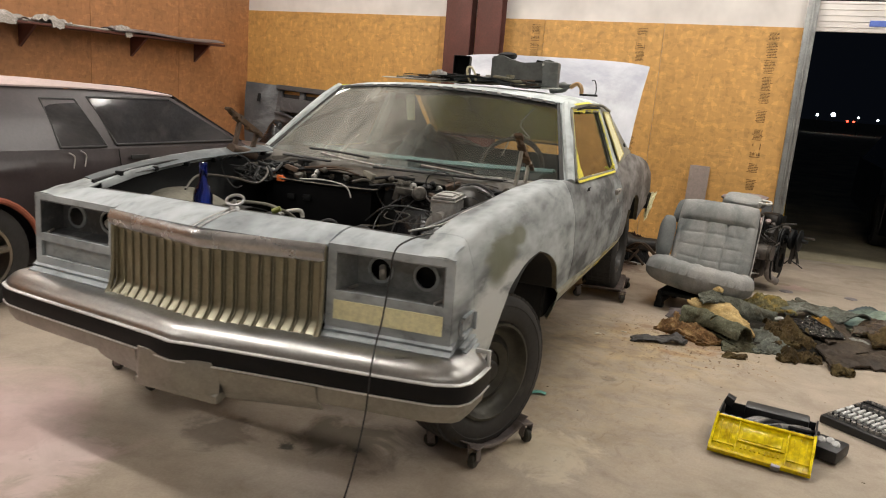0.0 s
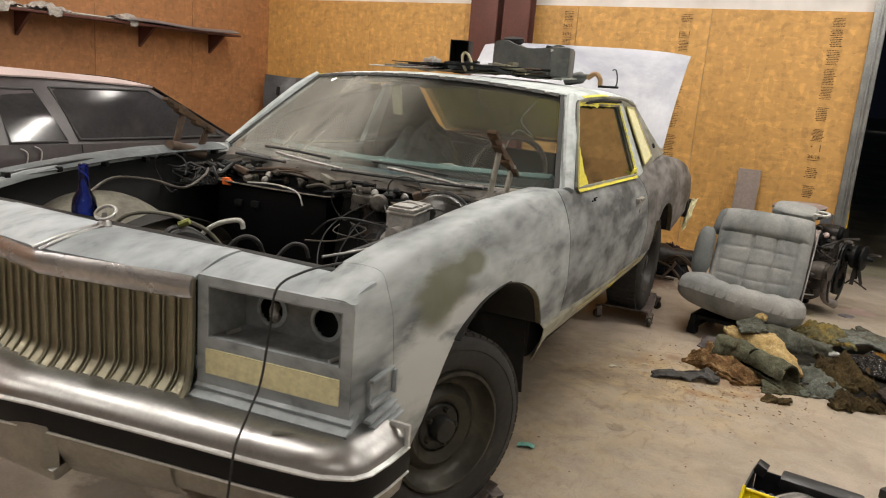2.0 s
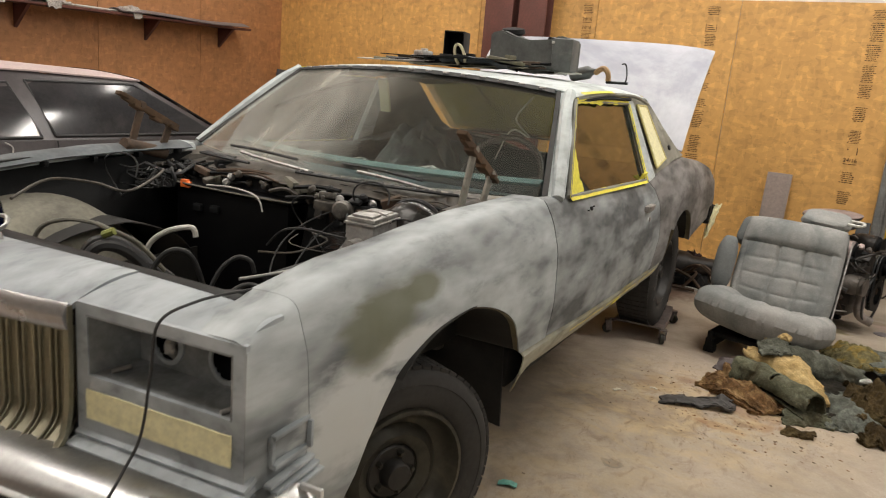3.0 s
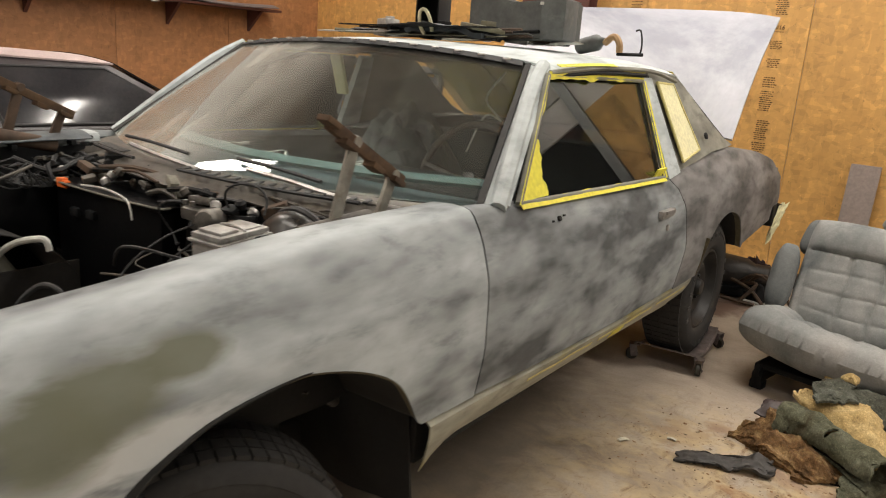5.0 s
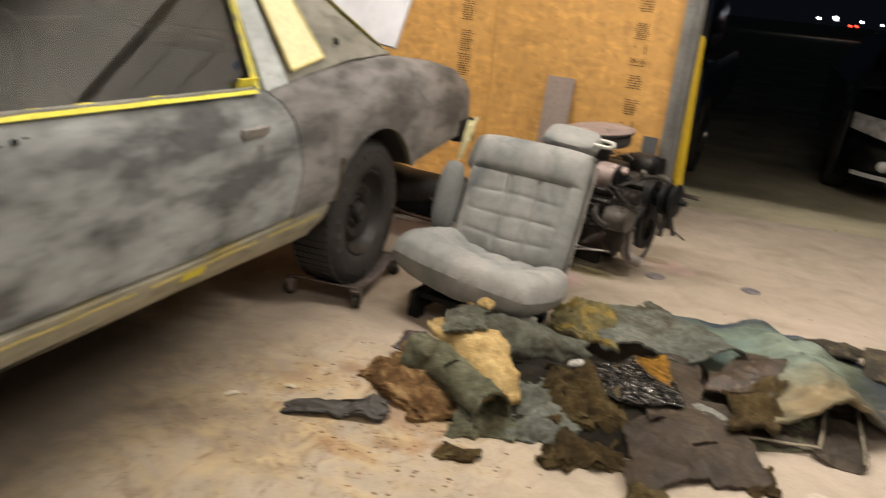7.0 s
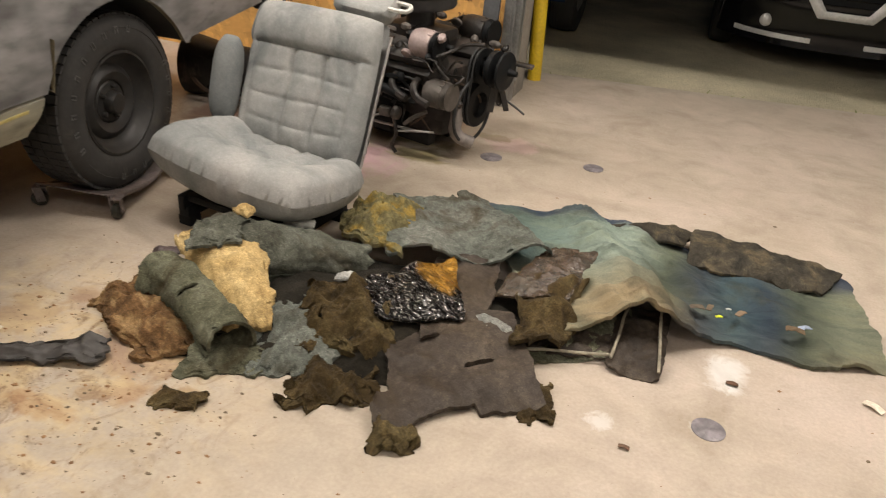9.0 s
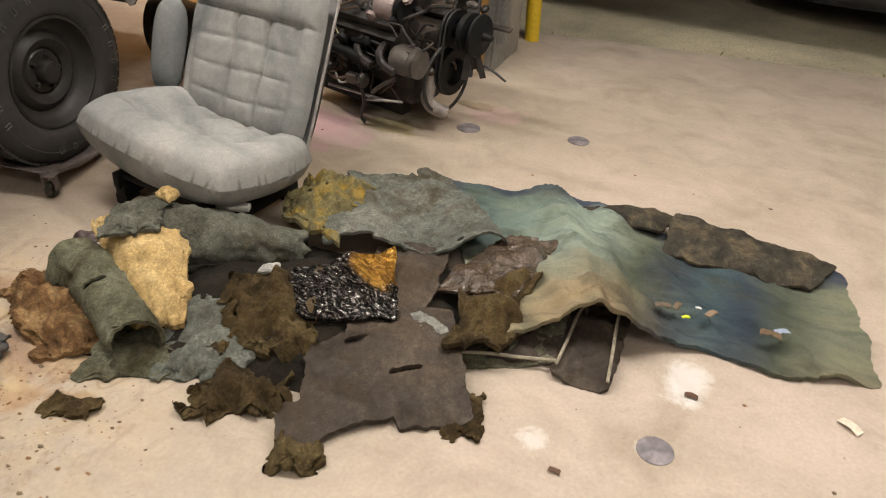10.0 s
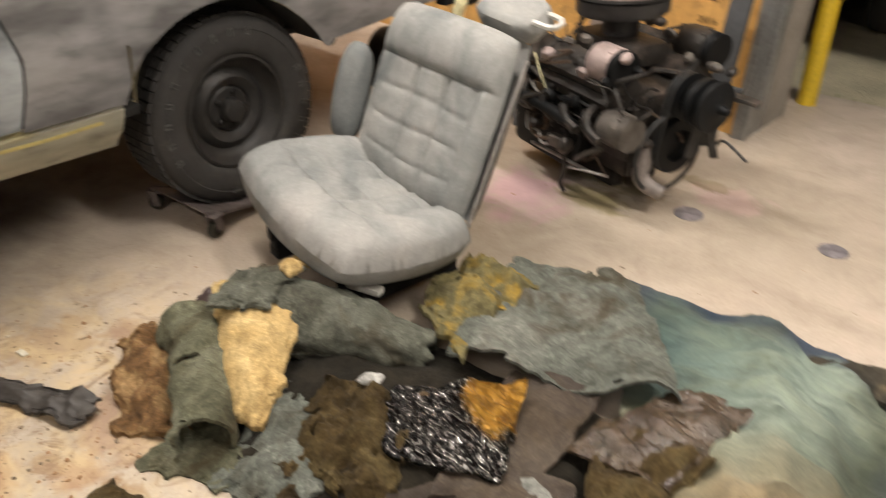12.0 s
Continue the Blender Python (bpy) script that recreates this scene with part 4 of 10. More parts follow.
    part("centre_pillar", bm, ROOF_PAINT, car, "pale painted centre pillar")
    bm = NB()
    def cp(u, v):
        y0_ = lerp(2.19, 2.12, v)
        y1_ = tab(v, [0, 0.12, 0.5, 0.85, 1.0], [3.16, 3.02, 2.76, 2.55, 2.44])
        y = lerp(y0_, y1_, u)
        z = lerp(lerp(1.035, 1.085, min(1, (y - 2.19) / 0.5)), 1.415, v)
        return (sgn * (glass_x(z) - 0.004 - 0.03 * u ** 3 * (1 - v) + 0.012 * math.sin(math.pi * u) * (1 - v)), y, z)
    grid(bm, cp, 14, 14, 0.012)
    part("rear_pillar", bm, PILLAR_PAINT, car, "khaki grey primer rear roof pillar")
    bm = NB()
    q0, q1, q2, q3 = (2.225, 1.072), (2.47, 1.105), (2.335, 1.372), (2.155, 1.378)
    def qp(u, v, out=0.016):
        y = lerp(lerp(q0[0], q1[0], u), lerp(q3[0], q2[0], u), v)
        z = lerp(lerp(q0[1], q1[1], u), lerp(q3[1], q2[1], u), v)
        return on_side(sgn, y, z, out + 0.003 * noise.noise((y * 9, z * 9, 0)))
    grid(bm, qp, 10, 10, 0.002)
    part("papered_window", bm, PAPER, car, "quarter window covered in yellowed masking paper")
    bm = NB()
    for p0, p1 in ((q0, q1), (q1, q2), (q2, q3), (q3, q0)):
        tube(bm, [on_side(sgn, *p0, 0.014), on_side(sgn, *p1, 0.014)], 0.006, 6, 1)
    part("window_tape", bm, TAPE_FADED, car)
    bm = NB()
    lathe(bm, [(0.014, -0.004), (0.016, 0.004), (0.012, 0.006)], 16, Matrix.Translation((sgn * 0.860, 2.589, 1.157)) @ Matrix.Rotation(radians(68 * sgn), 4, "Y"))
    part("trim_hole", bm, GAP, car)
    # door furniture: handle, lock, mirror holes, body crease
    hx = side_x(0.905, 1.93)
    bm = NB()
    box(bm, (sgn * (hx + 0.006), 1.925, 0.905), (0.022, 0.135, 0.030), (0, 0, 0), 0.006)
    box(bm, (sgn * (hx + 0.016), 1.935, 0.912), (0.012, 0.10, 0.014), (0, 0, 0), 0.004)
    part("door_handle", bm, ZINC, car, "dull metal door handle")
    bm = NB()
    lathe(bm, [(0.013, 0), (0.012, 0.006), (0.005, 0.007)], 12, Matrix.Translation((sgn * (side_x(0.845, 1.95) - 0.001), 1.955, 0.845)) @ Matrix.Rotation(radians(90 * sgn), 4, "Y"))
    part("door_lock", bm, ZINC, car)
    for yy, zz, r in ((1.075, 0.995, 0.008), (1.035, 0.992, 0.003), (1.105, 1.0, 0.003)):
        bm = NB()
        lathe(bm, [(r, -0.004), (r, 0.0035)], 12, Matrix.Translation((sgn * (side_x(zz, yy) - 0.0005), yy, zz)) @ Matrix.Rotation(radians(72 * sgn), 4, "Y"))
        part("mirror_hole", bm, GAP, car)

# glass front and back
bm = NB()
def ws(u, v):
    a = lerp(-1, 1, u)
    x = lerp(0.815, 0.650, v) * a
    bow = 1 - a * a
    return (x, lerp(0.765 - 0.20 * bow, 1.252 - 0.055 * bow, v), lerp(1.052 - 0.01 * bow, 1.412 + 0.036 * bow, v) + 0.012 * math.sin(math.pi * v))
grid(bm, ws, 24, 14, 0.005)
part("windshield", bm, GLASS, car, "dirty windshield with faint dust streaks and painted reflection haze").visible_shadow = False
bm = NB()
grid(bm, lambda u, v: (lambda p, q: tuple(lerp(a, b, v) for a, b in zip(p, q)))(Vector(ws(u, 0.978)) + Vector((0, -0.004, 0.006)), Vector(ws(u, 1.02)) + Vector((0, -0.004, 0.006))), 30, 2, 0.003)
part("windshield_header", bm, surf("black_header_channel", (0.02, 0.02, 0.02), 0.7, var=0.3, scale=20), car)
for i in range(15):
    bm = NB()
    u = 0.04 + 0.92 * i / 14
    p = Vector(ws(u, 1.0)) + Vector((0, -0.010, 0.010))
    box(bm, p, (0.03, 0.008, 0.006), (35, 0, 8 * math.sin(i * 2.1)), 0.002, 1)
    part("trim_clip", bm, ZINC, car)
bm = NB()
grid(bm, lambda u, v: (lerp(-1, 1, u) * lerp(0.82, 0.71, v), lerp(3.16, 2.52, v) + 0.05 * (1 - lerp(-1, 1, u) ** 2), lerp(1.085, 1.405, v)), 10, 6, 0.005)
part("rear_window", bm, GLASS, car).visible_shadow = False
bm = NB()
grid(bm, lambda u, v: (lerp(-1, 1, u) * lerp(0.79, 0.685, v), lerp(3.17, 2.525, v) + 0.05 * (1 - lerp(-1, 1, u) ** 2) + 0.012, lerp(1.09, 1.413, v) + 0.012 + 0.003 * noise.noise((u * 7, v * 5, 2.0))), 14, 8, 0.0015)
part("window_paper", bm, PAPER_THIN, car, "brown masking paper over the rear window")
# deck, tail, open lid
bm = NB()
grid(bm, lambda u, v: (lerp(-0.72, 0.72, u), lerp(3.10, 3.26, v), 1.085 - 0.004 * v), 8, 3, 0.01)
for sgn in (1, -1):
    grid(bm, lambda u, v: (sgn * lerp(0.60, 0.78, u), lerp(3.2, 4.10, v), crown(lerp(3.2, 4.1, v)) - 0.004 - 0.03 * (1 - u)), 3, 10, 0.01)
part("deck_rail", bm, PRIMER_REAR, car)
bm = NB()
def lid(u, v):
    a = lerp(-1, 1, u)
    y, z = lerp(3.27, 3.80, v), lerp(1.12, 1.765, v)
    cv = 0.05 * math.sin(math.pi * v * 0.9) - 0.03 * abs(a) ** 4
    x = a * lerp(0.80, 0.82, v)
    return (x, y - cv * 0.8, z + cv * 0.55 - (0.012 * abs(a) ** 6))
grid(bm, lid, 24, 16, 0.02)
part("trunk_lid", bm, LID_PAINT, car, "raised white trunk lid with grey spray patches")
bm = NB()
grid(bm, lambda u, v: (lerp(-0.90, 0.90, u), 4.09 + 0.02 * math.sin(math.pi * u), lerp(0.55, 0.90, v)), 10, 6, 0.01)
part("tail_panel", bm, PRIMER_REAR, car)
bm = NB()
for sgn in (1, -1):
    box(bm, (sgn * 0.90, 4.05, 0.615), (0.07, 0.16, 0.13), (0, 0, 4 * sgn), 0.02)
box(bm, (0, 4.15, 0.60), (1.9, 0.10, 0.15), (0, 0, 0), 0.03)
part("rear_bumper", bm, BAY_BLACK, car, "black rear bumper bar with its end wrapped in yellow paper")
bm = NB()
def wrap_pt(u, v):
    a = lerp(-0.9, 1.25, u) * 1.3
    k = 0.016 * noise.noise((u * 6, v * 5, 0.4)) + 0.010 * noise.noise((u * 14, v * 11, 1.4))
    r = lerp(0.062, 0.036, v)
    return (0.925 + (r + k) * math.cos(a) - 0.02 * v, 4.125 + (r * 1.25 + k) * math.sin(a) - 0.10 * v + 0.02 * v * v, lerp(0.665, 0.42 + 0.05 * u, v) + k + 0.02 * math.cos(a))
grid(bm, wrap_pt, 22, 26, 0.003)
part("bumper_wrap", bm, PAPER, car, "crumpled yellow paper over the bumper end")

# floor pan, firewall, bulkheads and cabin
for nm, c, sz in [("floor_pan", (0, 1.75, 0.47), (1.66, 2.3, 0.03)), ("trunk_floor", (0, 3.45, 0.56), (1.5, 1.3, 0.03)), ("tunnel", (0, 1.7, 0.40), (0.28, 2.2, 0.16)), ("rear_axle", (0, 2.9, 0.37), (1.3, 0.09, 0.09)), ("crossmember", (0, 0.0, 0.34), (1.1, 0.12, 0.10))] + [
        (nm, (sg * c[0], c[1], c[2]), sz) for sg in (1, -1) for nm, c, sz in (("inner_sill", (0.86, 1.45, 0.60), (0.02, 1.9, 0.32)), ("frame_rail", (0.42, 0.3, 0.36), (0.09, 1.6, 0.12)), ("trunk_side", (0.72, 3.4, 0.75), (0.02, 1.2, 0.4)))]:
    part(nm, B((c, sz), bevel=0.008), UNDERBODY, car)
bm = NB()
box(bm, (0, 2.62, 0.78), (1.45, 0.14, 0.52), (-15, 0, 0), 0.05)
box(bm, (0, 2.38, 0.60), (1.45, 0.5, 0.16), (4, 0, 0), 0.05)
rear_seat = part("rear_seat", bm, surf("dark_green_grey_vinyl", (0.03, 0.04, 0.038), 0.6, var=0.3, scale=8), car)
bm = NB()
grid(bm, lambda u, v: (lerp(-0.80, 0.80, u), lerp(0.82, 1.20, v) - 0.20 * (1 - lerp(-1, 1, u) ** 2) * (1 - v), 1.005 + 0.03 * math.sin(math.pi * v) - 0.04 * v), 16, 8, 0.03)
box(bm, (0, 1.15, 0.86), (1.55, 0.16, 0.22), (12, 0, 0), 0.04)
dashb = part("dashboard", bm, DASH, car, "blue-green dash pad bleached in patches")
bm = NB()
grid(bm, lambda u, v: (lerp(-0.74, 0.74, u), lerp(0.95, 1.03, v) - 0.20 * (1 - lerp(-1, 1, u) ** 2), 1.072 + 0.014 * math.sin(math.pi * v)), 24, 4, 0.012)
part("dash_rim", bm, DASH_PALE, dashb, "pale teal front edge of the dash pad")
bm = NB()
box(bm, (0.38, 1.16, 0.985), (0.5, 0.20, 0.085), (8, 0, 0), 0.03)
part("instrument_hood", bm, INTERIOR, dashb)
bm = NB()
ring = [Vector((0.185 * math.cos(a), 0.185 * math.sin(a), 0)) for a in np.linspace(0, 2 * math.pi, 33)]
m = Matrix.Translation((0.40, 1.36, 1.03)) @ Matrix.Rotation(radians(62), 4, "X")
tube(bm, [m @ p for p in ring], 0.014, 8, 1, False)
tube(bm, [m @ Vector((-0.18, 0, 0)), m @ Vector((0, -0.03, -0.03)), m @ Vector((0.18, 0, 0))], 0.018, 8)
tube(bm, [m @ Vector((0, -0.02, -0.02)), m @ Vector((0, 0, -0.3))], 0.03, 8, 1)
part("steering_wheel", bm, surf("brown_black_rim", (0.035, 0.026, 0.02), 0.35), car, "dark brown steering wheel")
bm = NB()
tube(bm, [(0.50, 1.40, 1.38), (0.42, 1.42, 1.28), (0.46, 1.5, 1.20), (0.36, 1.52, 1.22), (0.3, 1.5, 1.08)], 0.004, 5)
part("dangling_wire", bm, WHITE_PLASTIC, car, "white wire hanging from the headliner")
bm = NB()
grid(bm, lambda u, v: (lerp(-0.68, 0.68, u), lerp(1.3, 2.5, v), roof_z(lerp(-0.68, 0.68, u), lerp(1.3, 2.5, v)) - 0.04), 6, 8, 0.004)
part("headliner", bm, surf("stained_headliner", (0.055, 0.045, 0.034), 0.9, var=0.3, scale=4), car)
bm = NB()
box(bm, (-0.28, 1.42, 1.32), (0.05, 0.02, 0.16), (20, 0, 8), 0.006)
part("sun_visor_clip", bm, PAPER, car, "yellowed paper tag hanging inside")

def crumpled(name, c, sx, sy, h, mat_, seed, parent, label):
    bm = NB()
    grid(bm, lambda u, v: (c[0] + sx * (u - 0.5) + 0.05 * noise.noise((u * 4, v * 4, seed)), c[1] + sy * (v - 0.5) + 0.05 * noise.noise((u * 4, v * 4, seed + 3)), c[2] + h * math.sin(math.pi * u) ** 0.7 * math.sin(math.pi * v) ** 0.7 * (0.75 + 0.5 * abs(noise.noise((u * 5 + seed, v * 5, 1)))) + 0.02 * noise.noise((u * 15, v * 15, seed))), 34, 30, 0.002)
    return part(name, bm, mat_, parent, label, smooth=False)


crumpled("plastic_cover", (-0.42, 2.05, 0.72), 0.62, 0.62, 0.50, surf("milky_plastic_sheet", (0.20, 0.205, 0.20), 0.3, var=0.3, scale=6), 4.0, car, "crumpled milky plastic sheet on the seat")
DR = random.Random(9)
for k in range(14):
    bm = NB()
    x = DR.uniform(-0.5, 0.55)
    y = 1.0 - 0.17 * (1 - (x / 0.8) ** 2) + DR.uniform(0.0, 0.10)
    if k % 3 == 0:
        tube(bm, [(x - 0.07, y, 1.062), (x, y + 0.02, 1.078), (x + 0.05, y - 0.01, 1.066), (x + 0.10, y + 0.02, 1.062)], 0.004, 6)
    else:
        box(bm, (x, y, 1.062), (DR.uniform(0.02, 0.07), DR.uniform(0.015, 0.04), DR.uniform(0.008, 0.02)), (DR.uniform(-9, 9), DR.uniform(-9, 9), DR.uniform(0, 90)), 0.003)
    part("dash_scrap", bm, DR.choice((WHITE_PLASTIC, INTERIOR, ALLOY, BAY_DUSTY)), dashb)

# front end ---------------------------------------------------------------
def nose_y(x, base=-0.765, v=0.075):
    """The front line of the car bends to a shallow point in the middle."""
    return base - v * max(0.0, 1 - abs(x) / 0.46)


bm = NB()
def hdr(u, v):
    a = lerp(-0.436, 0.436, u)
    y = lerp(nose_y(a, -0.775, 0.085), -0.615 - 0.02 * (1 - abs(a) / 0.44), v)
    return (a, y, 0.935 + 0.040 * math.sin(min(1, v * 1.15) * math.pi / 2) + 0.012 * (1 - abs(a) / 0.44) * (1 - v))
grid(bm, hdr, 24, 8, 0.012)
header = part("header_panel", bm, PRIMER_FRONT, car, "light grey primer header panel over the grille")
bm = NB()
grid(bm, lambda u, v: (lerp(-0.44, 0.44, u), nose_y(lerp(-0.44, 0.44, u), -0.782, 0.085) - 0.014 * math.sin(math.pi * v) ** 0.7, lerp(0.882, 0.942, v)), 30, 5, 0.012)
part("header_moulding", bm, surf("stripped_pinkish_chrome", (0.46, 0.445, 0.44), 0.27, 0.75, var=0.12, scale=5, dirt=(0.42, 0.42, 0.42), dirt_at=0.66), header, "worn chrome moulding on the header edge")
bm = NB()
for s in (-1, 1):
    tube(bm, [(0.012 * s, -0.872, 0.948), (0.012 * s, -0.78, 0.968), (0.010 * s, -0.66, 0.984)], 0.004, 6)
lathe(bm, [(0.02, 0.0), (0.018, 0.012), (0.008, 0.022), (0.006, 0.04)], 14, pose(0, -0.665, 0.975))
part("ornament_base", bm, CHROME, header)
bm = NB()
ring = [Vector((0.034 * math.cos(a), 0, 0.024 * math.sin(a))) for a in np.linspace(0, 2 * math.pi, 25)]
mm = Matrix.Translation((-0.005, -0.655, 1.012)) @ Matrix.Rotation(radians(-50), 4, "X")
tube(bm, [mm @ p for p in ring], 0.005, 6, 1, False)
part("hood_ornament", bm, CHROME, header, "chrome ring ornament lying tilted")

grille = bpy.data.objects.new("grille", None)
scene.collection.objects.link(grille)
grille.parent = car
grille["label"] = "tarnished chrome grille of upright ribs flaring at the foot"
bm = NB()
grid(bm, lambda u, v: (lerp(-0.425, 0.425, u), nose_y(lerp(-0.425, 0.425, u), -0.759, 0.085) - 0.055 * max(0, (0.25 - v) / 0.25) ** 2, lerp(0.625, 0.885, v)), 26, 8, 0.006)
part("grille_backing", bm, GRILLE_BACK, grille)
NR = 20
RIB = ((-1.0, 0.006), (-0.98, 0.0), (-0.86, -0.002), (-0.74, 0.0), (-0.70, 0.0065), (0.0, 0.0075), (0.70, 0.0065), (0.74, 0.0), (0.86, -0.002), (0.98, 0.0), (1.0, 0.006))
for i in range(NR):
    x = lerp(-0.404, 0.404, i / (NR - 1))
    bm = NB()
    y0 = nose_y(x, -0.768, 0.085)
    def rib(u, v):
        z = lerp(0.878, 0.634, u)
        f = max(0, (u - 0.74) / 0.26)
        px, py = RIB[int(round(v * 10))]
        if u < 0.045:
            py = min(py, 0.0)
        return (x + px * 0.0209, y0 - 0.048 * f ** 2.0 + py, z)
    grid(bm, rib, 22, 10)
    part("grille_rib", bm, GRILLE_METAL, grille)
bm = NB()
for s in (-1, 1):
    tube(bm, [(s * 0.432, -0.782, 0.935), (s * 0.432, -0.785, 0.74), (s * 0.434, -0.80, 0.66), (s * 0.436, -0.83, 0.628)], 0.010, 6)
tube(bm, [(-0.436, -0.835, 0.630), (-0.2, -0.87, 0.628), (0, -0.905, 0.628), (0.2, -0.87, 0.628), (0.436, -0.835, 0.630)], 0.010, 6)
part("grille_surround", bm, GRILLE_METAL, grille)


def lamp_housing(sgn):
    """Headlamp bezel: a frame round a deep recess with two bulb holes, below it a taped slot and ledges."""
    h = bpy.data.objects.new("headlamp_housing", None)
    scene.collection.objects.link(h)
    h.parent = car
    h["label"] = "empty headlamp housing in light grey primer"
    X0, X1 = 0.440, 0.862
    def fy(x):
        return lerp(-0.770, -0.738, (x - X0) / (X1 - X0))
    bm = NB()
    # top cap between the lamp frame and the engine bay
    grid(bm, lambda u, v: (sgn * lerp(X0, X1 - 0.02, u), lerp(fy(lerp(X0, X1, u)), -0.615, v), lerp(0.942, 0.972, math.sin(v * math.pi / 2)) - 0.004 * u), 8, 6, 0.01)
    part("top_cap", bm, PRIMER_FRONT, h)
    # face frame bars
    bm = NB()
    def bar(x0, x1, z0, z1, d=0.0):
        grid(bm, lambda u, v: (sgn * lerp(x0, x1, u), fy(lerp(x0, x1, u)) - d, lerp(z0, z1, v)), 6, 3, 0.012)
    bar(X0, X1, 0.920, 0.944)
    bar(X0, 0.470, 0.66, 0.921)
    bar(0.833, X1, 0.66, 0.921)
    bar(0.469, 0.834, 0.762, 0.792)
    bar(0.469, 0.834, 0.655, 0.700)
    part("face_frame", bm, PRIMER_FRONT, h)
    bm = NB()
    # recess: tapered walls and the back plate with two holes
    def wall(p, q):
        n = 6
        grid(bm, lambda u, v: tuple(lerp(lerp(p[0][k], p[1][k], u), lerp(q[0][k], q[1][k], u), v) for k in range(3)), n, 3, 0.004)
    f = lambda x, z: (sgn * x, fy(x), z)
    r = lambda x, z: (sgn * x, -0.655, z)
    wall((f(0.469, 0.921), f(0.834, 0.921)), (r(0.49, 0.912), r(0.815, 0.912)))
    wall((f(0.469, 0.791), f(0.834, 0.791)), (r(0.49, 0.800), r(0.815, 0.800)))
    wall((f(0.469, 0.791), f(0.469, 0.921)), (r(0.49, 0.800), r(0.49, 0.912)))
    wall((f(0.834, 0.791), f(0.834, 0.921)), (r(0.815, 0.800), r(0.815, 0.912)))
    holes = (0.575, 0.737)
    NX, NZ = 34, 12
    for i in range(NX):
        for j in range(NZ):
            x, z = lerp(0.49, 0.815, (i + 0.5) / NX), lerp(0.80, 0.912, (j + 0.5) / NZ)
            if any((x - hx) ** 2 + (z - 0.855) ** 2 < 0.037 ** 2 for hx in holes):
                continue
            q = [(lerp(0.49, 0.815, (i + a) / NX), lerp(0.80, 0.912, (j + b) / NZ)) for a, b in ((0, 0), (1, 0), (1, 1), (0, 1))]
            bm.faces.new([bm.verts.new((sgn * px, -0.655, pz)) for px, pz in q])
    bmesh.ops.remove_doubles(bm, verts=bm.verts, dist=0.0005)
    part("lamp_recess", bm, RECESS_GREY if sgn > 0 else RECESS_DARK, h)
    for hx in holes:
        bm = NB()
        lathe(bm, [(0.036, 0.0), (0.046, -0.003), (0.046, 0.003), (0.036, 0.006)], 20, Matrix.Translation((sgn * hx, -0.657, 0.855)) @ Matrix.Rotation(radians(90), 4, "X"), closed=True)
        part("bulb_ring", bm, PRIMER_FRONT, h)
    bm = NB()
    tube(bm, [(sgn * 0.575, -0.645, 0.86), (sgn * 0.583, -0.66, 0.85), (sgn * 0.57, -0.63, 0.82)], 0.012, 8)
    box(bm, (sgn * 0.58, -0.655, 0.843), (0.02, 0.02, 0.016), (20, 10, 30), 0.003)
    part("lamp_plug", bm, WHITE_PLASTIC, h, "grey bulb connector hanging in the hole")
    for k in (0.50, 0.80):
        bm = NB()
        tube(bm, [(sgn * k, -0.735, 0.797), (sgn * (k + 0.015), -0.70, 0.802)], 0.005, 6, 1)
        part("adjuster_screw", bm, ZINC, h)
    # papered slot of the parking lamp
    bm = NB()
    paper = sgn > 0
    grid(bm, lambda u, v: (sgn * lerp(0.468, 0.835, u), (0.0 if paper else 0.02) + fy(lerp(0.468, 0.835, u)) - 0.004 - 0.003 * noise.noise((u * 6, v * 3, sgn)), lerp(0.699, 0.763, v)), 14, 4, 0.003)
    part("masking_paper" if paper else "lamp_slot", bm, PAPER if paper else PRIMER_FRONT, h, "pale yellow paper masking the parking lamp" if paper else "")
    # stepped ledges under the lamps
    bm = NB()
    for z, d in ((0.668, 0.0), (0.650, 0.022), (0.632, 0.04)):
        grid(bm, lambda u, v: (sgn * lerp(X0, X1 + 0.012, u), fy(lerp(X0, X1, u)) + 0.02 - (0.03 + d) * v, z - 0.004 * v + 0.014 * (1 - v)), 8, 3, 0.012)
    part("lower_ledge", bm, PRIMER_FRONT, h)
    # side cap, rounded corner to the fender, side marker notch
    bm = NB()
    turn = [(0, 0)] * 15 + FENDER_TURN[:5]
    def cap(u, v):
        j = int(round(v * 19))
        y = lerp(-0.738, -0.5665, u)
        zt = lerp(0.950, crown(-0.5665), u)
        z = lerp(0.60, zt - 0.02, min(1, j / 14))
        x = lerp(X1 + 0.002, body_x(lerp(0.60, crown(-0.5665) - 0.02, min(1, j / 14)), -0.5665, crown(-0.5665)), u ** 0.8)
        if j > 14:
            dx, dz = turn[j]
            x = x - dx
            ledge = lerp(0.941, 0.970, math.sin(min(1, u * 1.4) * math.pi / 2))
            z = lerp(zt + dz, ledge, ((j - 14) / 5) ** 2 * (1 - u ** 4))
        return (sgn * x, y, z)
    grid(bm, cap, 10, 19, 0.006)
    part("side_cap", bm, PRIMER_FENDER, h)
    for z0, z1 in ((0.690, 0.745),):
        bm = NB()
        box(bm, (sgn * 0.877, -0.622, 0.748), (0.014, 0.115, 0.010), (0, 0, 4 * sgn), 0.003)
        box(bm, (sgn * 0.877, -0.622, 0.686), (0.016, 0.115, 0.012), (0, 0, 4 * sgn), 0.003)
        box(bm, (sgn * 0.875, -0.676, 0.716), (0.012, 0.010, 0.06), (0, 0, 4 * sgn), 0.003)
        box(bm, (sgn * 0.884, -0.570, 0.716), (0.012, 0.010, 0.06), (0, 0, 4 * sgn), 0.003)
